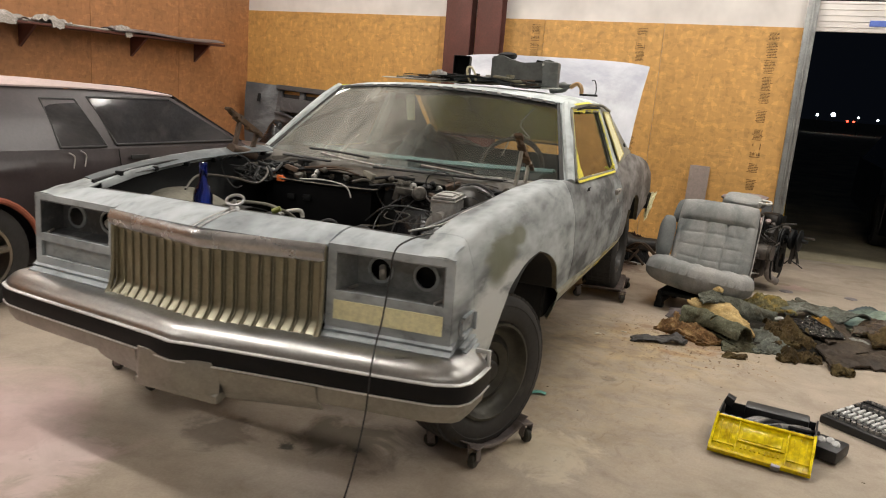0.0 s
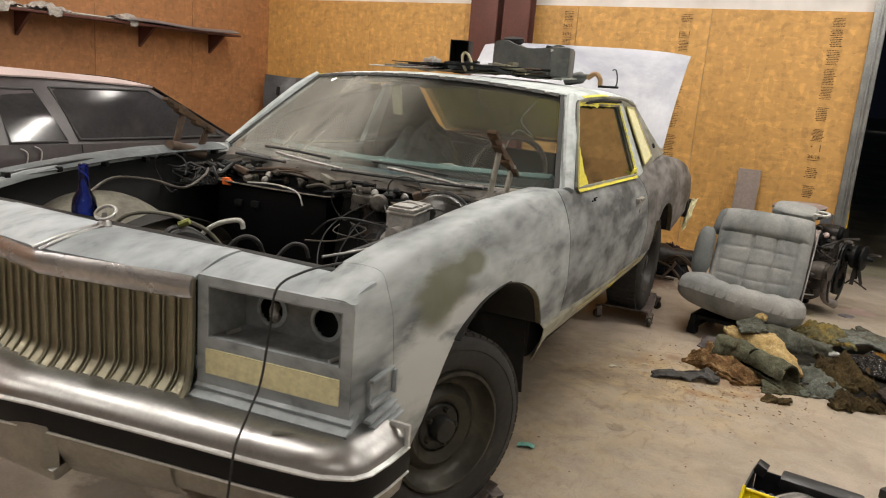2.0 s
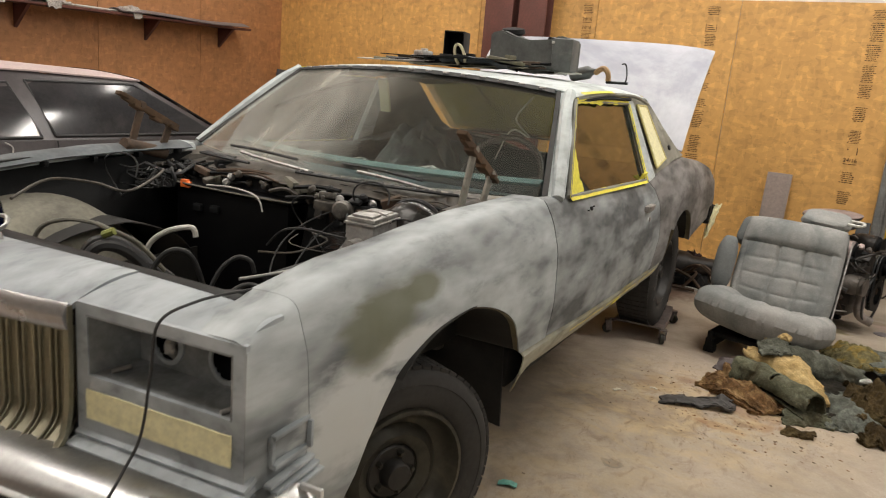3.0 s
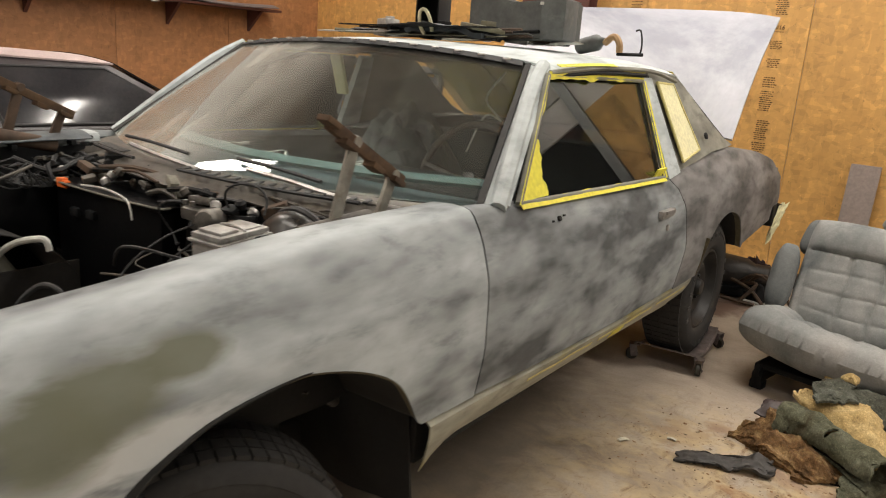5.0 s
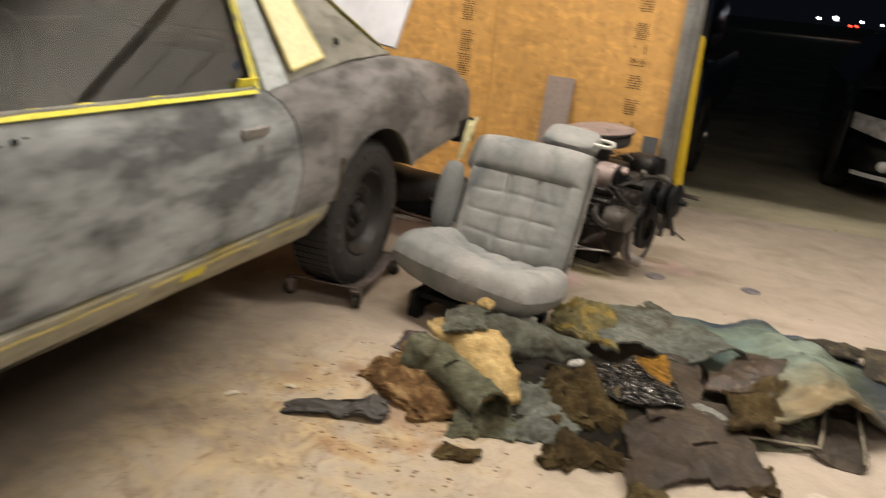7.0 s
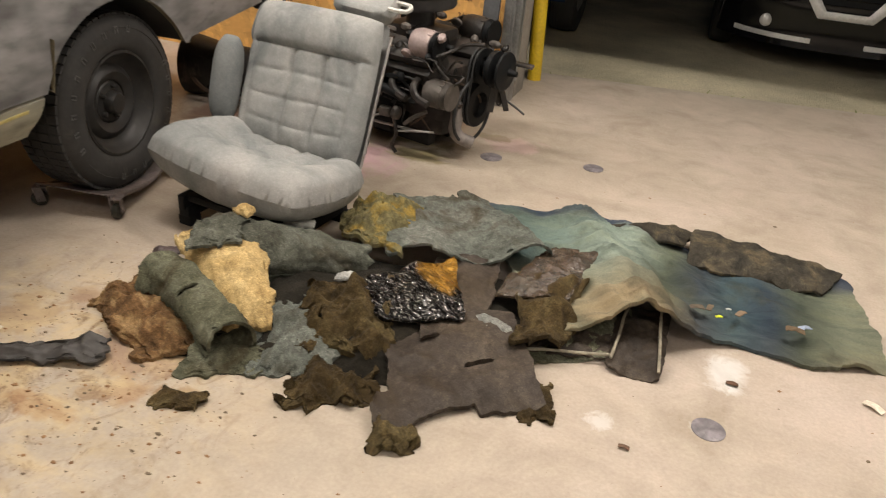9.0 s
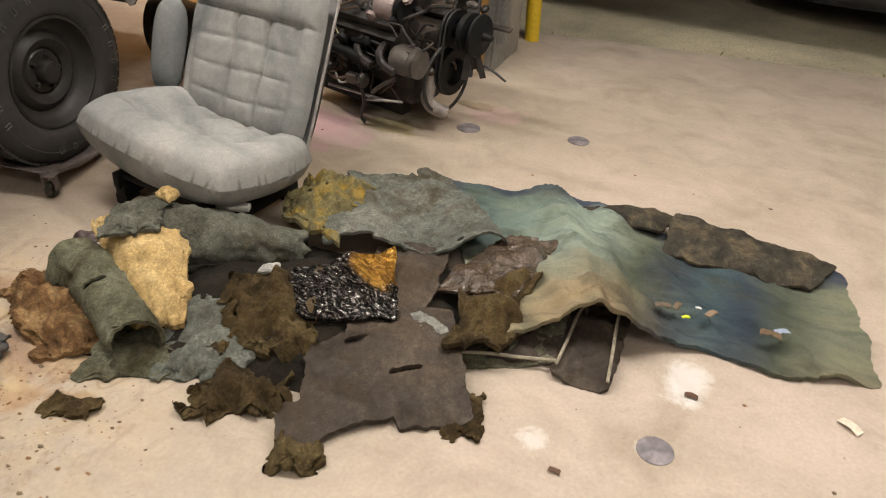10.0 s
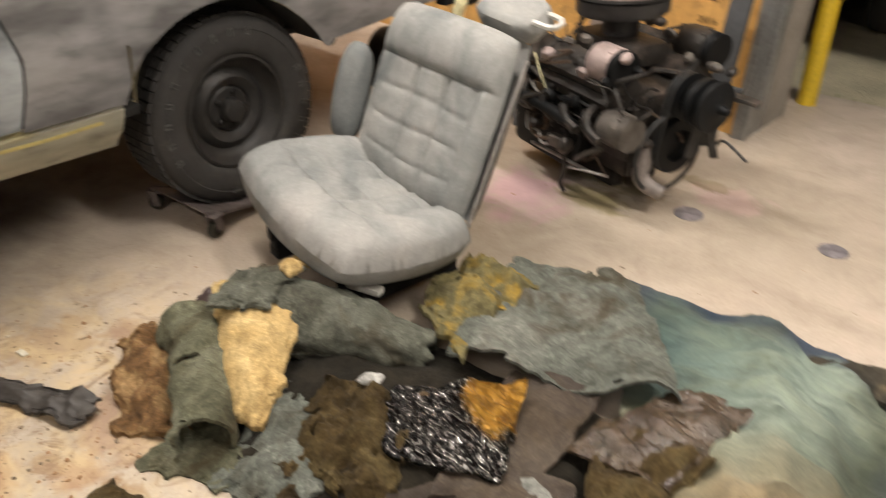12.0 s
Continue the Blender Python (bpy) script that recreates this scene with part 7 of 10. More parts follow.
def zone_carpet():
    """Faded carpet: blue at the rim, pale sage over the hump, tan along the torn front."""
    m, nt, b = nodes_of("faded_blue_green_carpet")
    v = coords(nt)
    sp = nt.nodes.new("ShaderNodeSeparateXYZ")
    nt.links.new(v, sp.inputs[0])
    wob = noise_tex(nt, v, 4.0, 5, 0.6, 0.5)
    def shifted(sock, k, lo, hi):
        a = nt.nodes.new("ShaderNodeMath")
        a.operation = "MULTIPLY_ADD"
        nt.links.new(wob, a.inputs[0])
        a.inputs[1].default_value = k
        nt.links.new(sock, a.inputs[2])
        r = nt.nodes.new("ShaderNodeMapRange")
        r.inputs[1].default_value, r.inputs[2].default_value = lo + k / 2, hi + k / 2
        nt.links.new(a.outputs[0], r.inputs[0])
        return r.outputs[0]
    fx = shifted(sp.outputs[0], 0.14, 1.55, 3.25)
    col = ramp(nt, fx, [(0.06, (0.030, 0.042, 0.085)), (0.13, (0.075, 0.115, 0.105)), (0.27, (0.18, 0.25, 0.225)), (0.42, (0.30, 0.36, 0.30)), (0.52, (0.095, 0.110, 0.078)), (0.59, (0.055, 0.068, 0.080)), (0.66, (0.065, 0.105, 0.120)), (0.74, (0.042, 0.060, 0.080)), (0.80, (0.080, 0.095, 0.070)), (0.88, (0.19, 0.205, 0.145)), (0.96, (0.18, 0.185, 0.13)), (0.985, (0.035, 0.05, 0.115))])
    fy_ = shifted(sp.outputs[1], 0.22, 5.25, 6.30)
    tan = mix(nt, ramp(nt, fy_, [(0.20, (0.9,) * 3), (0.46, (0.0,) * 3)]), ramp(nt, fx, [(0.50, (1.0,) * 3), (0.60, (0.1,) * 3), (0.80, (0.1,) * 3), (0.92, (0.8,) * 3)]), 1.0, "MULTIPLY")
    col = mix(nt, col, (0.35, 0.265, 0.155), tan)
    col = mix(nt, col, (0.030, 0.040, 0.085), ramp(nt, fy_, [(0.80, (0.0,) * 3), (0.88, (0.85,) * 3)]))
    blot = noise_tex(nt, v, 5.5, 5, 0.6, 0.4)
    col = mix(nt, col, (0.060, 0.062, 0.045), ramp(nt, blot, [(0.54, (0.0,) * 3), (0.68, (0.6,) * 3)]))
    col = mix(nt, col, (0.24, 0.27, 0.19), ramp(nt, noise_tex(nt, v, 2.6, 3, 0.5, 0.0), [(0.50, (0.0,) * 3), (0.72, (0.5,) * 3)]))
    col = mix(nt, col, ramp(nt, noise_tex(nt, coords(nt, (2.2, 7.0, 2.0)), 2.4, 5, 0.6, 0.8), [(0.30, (0.55, 0.58, 0.62)), (0.52, (1.0,) * 3), (0.70, (1.25, 1.2, 1.1))]), 0.8, "MULTIPLY")
    fib = noise_tex(nt, v, 150, 4, 0.75, 1.2)
    col = mix(nt, col, ramp(nt, fib, [(0.25, (0.6,) * 3), (0.75, (1.3,) * 3)]), 0.8, "MULTIPLY")
    nt.links.new(col, b.inputs["Base Color"])
    b.inputs["Roughness"].default_value = 0.95
    b.inputs["Specular IOR Level"].default_value = 0.1
    b.inputs["Sheen Weight"].default_value = 0.03
    wr = noise_tex(nt, coords(nt, (4, 10, 3)), 1.3, 2, 0.5, 0.4)
    bump(nt, b, mix(nt, fib, wr, 0.75), 0.8, 0.04)
    return m


FELT = fibre_mat("grey_green_felt", [(0.050, 0.048, 0.036), (0.105, 0.108, 0.085), (0.175, 0.178, 0.15)], 5, contrast=1.2, stain=0.75)
FELT_BLUE = fibre_mat("grey_blue_felt", [(0.075, 0.078, 0.064), (0.135, 0.145, 0.124), (0.21, 0.212, 0.185)], 5, contrast=1.2, stain=0.75)
OLIVE_FELT = fibre_mat("olive_felt", [(0.052, 0.050, 0.030), (0.125, 0.125, 0.082), (0.20, 0.198, 0.145)], 5, contrast=1.2, stain=0.75)
FOAM = fibre_mat("yellow_tan_foam", [(0.33, 0.215, 0.085), (0.48, 0.34, 0.15), (0.55, 0.41, 0.20)], 8, fuzz=0.35)
RUST_FOAM = fibre_mat("rust_brown_foam", [(0.055, 0.032, 0.016), (0.19, 0.105, 0.045), (0.40, 0.27, 0.13)], 13, fuzz=0.9, contrast=1.1)
MOSS = fibre_mat("brown_jute_clump", [(0.022, 0.015, 0.007), (0.085, 0.058, 0.024), (0.15, 0.115, 0.052)], 8, fuzz=1.0, contrast=1.2, stain=0.5)
MOSS_YELLOW = fibre_mat("mossy_yellow_pad", [(0.12, 0.105, 0.055), (0.175, 0.15, 0.07), (0.42, 0.26, 0.03)], 11, fuzz=0.9)
MAT_DARK = fibre_mat("dark_brown_rubber_mat", [(0.026, 0.020, 0.015), (0.056, 0.044, 0.035), (0.105, 0.083, 0.062)], 4, 0.5, 0.15, 0.9, stain=0.4)
MAT_MOTTLED = fibre_mat("mottled_black_mat", [(0.018, 0.017, 0.015), (0.055, 0.048, 0.036), (0.16, 0.125, 0.075)], 10, 0.7, 0.4)
def film_mat():
    """Crinkled black film with glints painted on, stained orange towards one corner."""
    m, nt, b = nodes_of("crinkled_black_film")
    v = coords(nt)
    # the pale end of this ramp paints lamp glints as streaks of colour
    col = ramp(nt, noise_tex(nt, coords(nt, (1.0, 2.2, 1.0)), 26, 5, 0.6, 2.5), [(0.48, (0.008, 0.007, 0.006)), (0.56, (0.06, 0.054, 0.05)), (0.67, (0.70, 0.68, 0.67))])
    b.inputs["Metallic"].default_value = 0.85
    mp = nt.nodes.new("ShaderNodeMapping")
    mp.vector_type = "TEXTURE"
    mp.inputs["Location"].default_value = (1.765, 5.36, 0.14)
    mp.inputs["Scale"].default_value = (0.10, 0.12, 1)
    nt.links.new(v, mp.inputs[0])
    ln = nt.nodes.new("ShaderNodeVectorMath")
    ln.operation = "LENGTH"
    nt.links.new(mp.outputs[0], ln.inputs[0])
    ad = nt.nodes.new("ShaderNodeMath")
    ad.operation = "MULTIPLY_ADD"
    nt.links.new(noise_tex(nt, v, 22, 5, 0.65, 0.6), ad.inputs[0])
    ad.inputs[1].default_value = 0.9
    nt.links.new(ln.outputs["Value"], ad.inputs[2])
    stain = ramp(nt, nt_scale(nt, ad.outputs[0], 0.5), [(0.60, (0.95,) * 3), (0.76, (0.0,) * 3)])
    col = mix(nt, col, ramp(nt, noise_tex(nt, v, 26, 4, 0.6), [(0.3, (0.16, 0.075, 0.012)), (0.7, (0.46, 0.25, 0.035))]), stain)
    nt.links.new(col, b.inputs["Base Color"])
    nt.links.new(ramp(nt, stain, [(0.0, (0.17,) * 3), (1.0, (0.40,) * 3)]), b.inputs["Roughness"])
    b.inputs["Specular IOR Level"].default_value = 0.9
    cr = noise_tex(nt, coords(nt, (1.0, 1.6, 1.0)), 15, 4, 0.55, 1.6)
    bump(nt, b, cr, 1.0, 0.035)
    return m


FOIL = film_mat()
BROWN_FILM = surf("glossy_brown_crinkled_film", (0.055, 0.038, 0.024), 0.18, var=0.5, scale=10, fine=38, bumps=1.0, dist=0.02, dirt=(0.24, 0.17, 0.09), dirt_at=0.62, spec=0.8)
# near-black colour that stands in for shade between the heaped scraps
GAP_SHADE = fibre_mat("gap_shade_fibre", [(0.010, 0.009, 0.007), (0.028, 0.023, 0.016)], 8, 0.95, 0.6)


def hump(u, v):
    d = (u - 0.25 - 0.10 * v) / 0.15
    return 0.150 * math.exp(-d * d) * (0.35 + 0.65 * (1 - v)) + 0.010 * math.sin((u - 0.25) * 60 / (0.6 + v)) * math.exp(-(d / 1.3) ** 2) + 0.017 * math.sin(40 * v + 8 * u + 3 * noise.noise((u * 4, v * 4, 0.3))) * math.exp(-((u - 0.30) / 0.20) ** 2) * (0.4 + noise.noise((u * 5, v * 3, 2.1))) + 0.026 * math.exp(-((u - 0.62 + 0.2 * v) / 0.05) ** 2) * v - 0.02 * math.exp(-((u - 0.50 + 0.1 * v) / 0.06) ** 2) + 0.010 * math.sin(30 * u + 9 * v) * (1 - v) * (u > 0.4) + 0.024 * (1 - abs(math.sin(19 * v + 7 * u * u + 2.6 * noise.noise((u * 5, v * 4, 1.9))))) ** 3 * math.exp(-((u - 0.31) / 0.15) ** 2)


def carpet_warp(u, v):
    """The front edge draws back beside the hump; the far edge bows out behind it."""
    return (0.0, 0.085 * math.exp(-((u - 0.50) / 0.17) ** 2) * (1 - v) ** 1.5 + 0.05 * math.exp(-((u - 0.30) / 0.12) ** 2) * v ** 2, 0.0)


scrap("carpet", "faded blue-green car carpet spread over a tunnel hump", zone_carpet(), (2.13, 5.29, 0.045), (3.19, 5.655, 0.012), (3.08, 6.22, 0.018), (1.60, 6.14, 0.03), (150, 110), 0.014, 0.0, ((0.5, 0.31, 0.007, 0.3), (2.2, 0.17, 0.004, 1.0)), 0.014, 1.1, bowl=hump, group="", cat="carpet", rough=0.004, nick=False, warp=carpet_warp)
scrap("felt_pad", "grey-green felt underlay with a ragged edge", FELT_BLUE, (1.55, 5.36, 0.14), (2.06, 5.67, 0.11), (1.67, 6.08, 0.075), (1.33, 5.90, 0.09), (64, 56), 0.025, 0.02, ((0.9, 0.33, 0.010, 0.0),), 0.010, 3.3, 0.0, lambda u, v: 0.07 * max(0, 0.5 - v) * math.sin(u * 9), curl=0.03)
scrap("moss_pad", "matted yellow and brown padding clump with holes", MOSS_YELLOW, (1.30, 5.50, 0.09), (1.58, 5.37, 0.135), (1.49, 5.84, 0.115), (1.22, 5.80, 0.08), (56, 56), 0.04, 0.06, ((1.3, 0.16, 0.012, 0.5),), 0.016, 5.7, 0.14, rough=0.016)
rolled("felt_roll", "grey felt pad folded over into a fat roll", FELT, [(1.05, 5.15, 0.125), (1.16, 5.21, 0.120), (1.31, 5.30, 0.105), (1.47, 5.40, 0.075)], [0.105, 0.118, 0.095, 0.060], (-160, 205), (60, 54), 0.012, 7.2, 0.85, 0.06, 0.010)
scrap("felt_flap", "small grey felt flap folded over the foam", FELT, (1.03, 4.99, 0.205), (1.16, 5.10, 0.215), (1.10, 5.26, 0.24), (0.97, 5.17, 0.23), (34, 30), 0.03, 0.02, (), 0.010, 9.4)
scrap("foam_sheet", "yellow-tan foam sheet torn to a point", FOAM, (1.26, 4.86, 0.06), (1.385, 4.93, 0.055), (1.19, 5.20, 0.20), (0.90, 5.08, 0.175), (52, 44), 0.022, 0.055, ((1.0, 0.4, 0.006, 0.0),), 0.016, 11.8, rough=0.007, curl=0.015, fray=0.006)
rolled("olive_roll", "olive felt rolled into a tube open towards the floor", OLIVE_FELT, [(0.93, 4.97, 0.085), (1.05, 4.94, 0.095), (1.19, 4.87, 0.085), (1.325, 4.79, 0.070)], [0.100, 0.088, 0.078, 0.082], (-150, 190), (52, 50), 0.010, 13.1, 0.9, 0.12, 0.007, 0.035)
scrap("olive_flap", "dark olive felt lip lying on the floor", OLIVE_FELT, (1.22, 4.655, 0.004), (1.42, 4.775, 0.006), (1.40, 4.87, 0.035), (1.21, 4.79, 0.035), (34, 28), 0.025, 0.008, (), 0.010, 14.4)
scrap("rust_foam", "rust-brown crumbling foam under the felt", RUST_FOAM, (1.10, 4.68, 0.010), (1.23, 4.80, 0.03), (0.88, 5.02, 0.08), (0.75, 4.84, 0.02), (52, 40), 0.04, 0.045, ((0.8, 0.14, 0.012, 0.9),), 0.016, 15.5, 0.05, rough=0.014, fray=0.008)
scrap("dark_strip", "dark grey torn trim strip lying flat", surf("dark_grey_vinyl_strip", (0.038, 0.033, 0.029), 0.6, var=0.35, scale=14), (0.70, 4.470, 0.010), (1.01, 4.61, 0.012), (0.99, 4.70, 0.04), (0.69, 4.520, 0.018), (52, 26), 0.022, 0.02, ((0.3, 0.2, 0.008, 0.0),), 0.008, 17.9, curl=0.02)
scrap("teal_felt", "pale teal-grey felt running under the heap", FELT_BLUE, (1.39, 4.755, 0.008), (1.62, 4.85, 0.012), (1.54, 5.14, 0.085), (1.29, 5.07, 0.09), (48, 48), 0.03, 0.03, ((1.4, 0.22, 0.010, 0.3),), 0.010, 19.3, fray=0.007)
scrap("brown_clump", "clump of brown matted jute", MOSS, (1.46, 4.89, 0.055), (1.75, 4.97, 0.045), (1.645, 5.25, 0.13), (1.40, 5.12, 0.115), (60, 60), 0.04, 0.055, ((0.6, 0.13, 0.012, 0.0),), 0.02, 21.7, 0.05, rough=0.02, fray=0.010)
scrap("foil_pad", "shiny crinkled black film pad with painted glints and an orange stain", FOIL, (1.66, 5.05, 0.105), (1.89, 5.20, 0.085), (1.77, 5.43, 0.145), (1.565, 5.17, 0.155), (52, 52), 0.014, 0.03, ((0.9, 0.19, 0.004, 0.2),), 0.010, 23.9, rough=0.007, curl=0.015)
def notch(u, v):
    low = tab(u, [0.0, 0.10, 0.20, 0.31, 0.45, 0.61, 0.63, 0.80, 1.0], [0.19, 0.03, 0.07, 0.18, 0.21, 0.22, 0.15, 0.13, 0.10])
    left = tab(v, [0.0, 0.19, 0.33, 0.38, 0.67, 1.0], [0.10, 0.01, 0.0, 0.08, 0.03, 0.0])
    tongue = abs(v - 0.50 - 0.05 * u) < 0.018 and 0.55 < u < 0.78
    return v < low or u < left or tongue
scrap("rubber_mat", "dark brown rubber-backed mat with a notched edge", MAT_DARK, (1.83, 4.63, 0.010), (2.24, 4.95, 0.010), (2.01, 5.31, 0.07), (1.68, 5.12, 0.06), (80, 76), 0.012, 0.022, ((0.8, 0.5, 0.010, 0.0), (2.3, 0.23, 0.006, 0.4)), 0.014, 26.2, rough=0.004, curl=0.025, cut=notch, nick=False)
scrap("rubber_mat", "dark brown mat piece behind the foil", MAT_DARK, (1.80, 5.06, 0.065), (1.97, 5.22, 0.055), (1.88, 5.60, 0.085), (1.69, 5.47, 0.10), (52, 60), 0.012, 0.02, (), 0.010, 28.8, rough=0.003, curl=0.03, nick=False, cut=lambda u, v: v < 0.55 and u > 0.5 and ((u - 0.5) / 0.5) ** 2 + ((v - 0.55) / 0.55) ** 2 > 1)
scrap("brown_clump", "brown matted pad beside the carpet", MOSS, (2.06, 5.16, 0.06), (2.20, 5.22, 0.07), (2.20, 5.60, 0.10), (1.98, 5.52, 0.09), (30, 40), 0.03, 0.05, ((1.9, 0.15, 0.014, 0.0),), 0.016, 30.4, 0.0, rough=0.014, curl=0.03)
scrap("mottled_mat", "glossy crinkled brown film edge by the carpet", BROWN_FILM, (1.93, 5.38, 0.09), (2.17, 5.42, 0.12), (2.20, 5.76, 0.13), (2.00, 5.70, 0.12), (44, 44), 0.025, 0.02, ((1.0, 0.12, 0.006, 0.0),), 0.008, 32.6)
scrap("folded_flap", "dark felt flap folded out below the carpet", MAT_DARK, (2.335, 5.255, 0.012), (2.495, 5.265, 0.015), (2.48, 5.60, 0.05), (2.31, 5.58, 0.06), (30, 44), 0.010, 0.035, ((0.05, 0.16, 0.012, 0.0),), 0.010, 35.0, nick=False)
scrap("felt_edge", "dark felt edge under the carpet", OLIVE_FELT, (2.05, 5.14, 0.010), (2.36, 5.33, 0.012), (2.36, 5.56, 0.06), (2.10, 5.40, 0.05), (32, 22), 0.012, 0.0, (), 0.010, 37.7)
scrap("mottled_mat", "curled black mat strip with crusted backing", MAT_MOTTLED, (2.50, 6.02, 0.035), (2.99, 6.05, 0.025), (3.06, 6.22, 0.05), (2.49, 6.24, 0.085), (46, 18), 0.02, 0.03, (), 0.010, 39.2)
scrap("mottled_mat", "dark curled mat end behind the carpet", MAT_MOTTLED, (2.16, 6.14, 0.05), (2.47, 6.10, 0.06), (2.50, 6.27, 0.06), (2.20, 6.24, 0.02), (26, 16), 0.015, 0.04, (), 0.010, 41.6)
scrap("brown_clump", "crumbled brown jute on the concrete", MOSS, (1.52, 4.67, 0.004), (1.77, 4.78, 0.004), (1.72, 4.91, 0.03), (1.53, 4.87, 0.03), (52, 40), 0.05, 0.03, ((0.4, 0.1, 0.012, 0.0),), 0.012, 43.3, 0.14, rough=0.018, fray=0.010)
scrap("brown_clump", "small crumbled brown scrap on the concrete", MOSS, (1.23, 4.53, 0.005), (1.37, 4.57, 0.005), (1.36, 4.64, 0.01), (1.24, 4.60, 0.01), (22, 14), 0.03, 0.015, (), 0.008, 45.5, 0.1, rough=0.012)
scrap("brown_clump", "brown felt roll curled at the mat's corner", MOSS, (1.835, 4.640, 0.004), (1.955, 4.690, 0.004), (1.915, 4.755, 0.02), (1.81, 4.725, 0.02), (34, 28), 0.03, 0.05, ((0.9, 0.1, 0.010, 0.0),), 0.012, 44.1, rough=0.012, fray=0.008)
scrap("brown_clump", "frayed jute edge under the mat", MOSS, (2.17, 4.915, 0.004), (2.255, 4.965, 0.004), (2.19, 5.10, 0.02), (2.13, 5.06, 0.02), (26, 30), 0.03, 0.02, (), 0.010, 46.1, rough=0.010, fray=0.010)
# added sheet that paints the gaps of the heap dark
scrap("gap_shade_sheet", "near-black sheet added beneath the scraps as shade in the gaps", GAP_SHADE, (1.05, 4.72, 0.0), (2.1, 4.98, 0.0), (2.05, 5.62, 0.03), (0.95, 5.30, 0.03), (40, 30), 0.05, 0.075, ((0.3, 0.3, 0.01, 0.0),), 0.02, 47.9)

scrap("foam_crumb", "small pinkish foam crumb on the felt", FOAM, (1.06, 5.20, 0.25), (1.12, 5.19, 0.245), (1.13, 5.24, 0.25), (1.06, 5.25, 0.255), (16, 14), 0.012, 0.02, (), 0.008, 51.2, fray=0.003)
scrap("foam_crumb", "small tan foam crumb on the felt", FOAM, (0.98, 5.30, 0.20), (1.05, 5.28, 0.20), (1.05, 5.35, 0.19), (0.99, 5.36, 0.19), (16, 14), 0.012, 0.02, (), 0.008, 53.2, fray=0.003)
scrap("pale_tuft", "pale grey tuft lying on the brown jute", fibre_mat("pale_grey_tuft", [(0.30, 0.30, 0.28), (0.48, 0.47, 0.44)], 20), (1.47, 5.13, 0.145), (1.53, 5.15, 0.15), (1.52, 5.19, 0.155), (1.47, 5.17, 0.15), (14, 12), 0.01, 0.012, (), 0.006, 55.2, fray=0.004)
scrap("pale_tuft", "pale grey scrap beside the notched mat", fibre_mat("pale_grey_scrap", [(0.16, 0.165, 0.15), (0.30, 0.30, 0.27)], 20), (1.93, 5.18, 0.07), (2.05, 5.20, 0.06), (2.04, 5.27, 0.07), (1.92, 5.25, 0.08), (20, 14), 0.015, 0.012, (), 0.006, 57.2, fray=0.004)
scrap("dark_vinyl", "dark maroon vinyl scrap behind the foam", surf("maroon_black_vinyl", (0.05, 0.032, 0.030), 0.5, var=0.3, scale=12), (0.80, 5.02, 0.05), (0.90, 5.06, 0.07), (0.90, 5.14, 0.11), (0.81, 5.10, 0.09), (18, 16), 0.012, 0.01, (), 0.006, 59.2)
scrap("felt_edge", "layered dark mat edge with a pale rim", MAT_DARK, (2.04, 5.19, 0.022), (2.34, 5.31, 0.022), (2.34, 5.42, 0.04), (2.06, 5.32, 0.04), (36, 20), 0.010, 0.0, (), 0.006, 61.2, nick=False)
for pts in ([(2.05, 5.19, 0.034), (2.15, 5.235, 0.036), (2.25, 5.27, 0.034), (2.335, 5.30, 0.036)], [(2.365, 5.57, 0.10), (2.345, 5.48, 0.085), (2.345, 5.38, 0.07), (2.34, 5.28, 0.04)], [(2.45, 5.55, 0.10), (2.46, 5.45, 0.085), (2.475, 5.35, 0.06), (2.485, 5.28, 0.035)]):
    bm = NB()
    tube(bm, pts, 0.005, 6, 6)
    tagged(part("seam_cord", bm, surf("pale_frayed_seam", (0.26, 0.23, 0.17), 0.9, var=0.3, scale=30)), "pale frayed seam along the dark mat", "seam", "carpet scraps")

# ---- the engine lifted out ----
ENG = pose(1.10, 6.78, 0, 0, 0, -14)
eng = thing("car_engine", ENG, "grimy V8 engine with air cleaner, pulleys and fan on the floor", "engine")
GRIME = surf("oily_grey_iron", (0.028, 0.024, 0.021), 0.5, 0.25, var=0.6, scale=14, dirt=(0.15, 0.115, 0.095), dirt_at=0.60)
PUMP_ALLOY = surf("grimy_ribbed_alloy", (0.12, 0.105, 0.092), 0.6, 0.3, var=0.4, scale=18, dirt=(0.06, 0.05, 0.04), dirt_at=0.58)
DUSTY_PINK = surf("dusty_pinkish_alloy", (0.34, 0.27, 0.255), 0.6, 0.4, var=0.3, scale=14, dirt=(0.12, 0.10, 0.09), dirt_at=0.6)
bm = NB()
box(bm, (-0.05, 0, 0.30), (0.52, 0.30, 0.26), (0, 0, 0), 0.03)
box(bm, (-0.05, 0, 0.14), (0.46, 0.20, 0.12), (0, 0, 0), 0.03)
part("engine_block", bm, GRIME, eng)
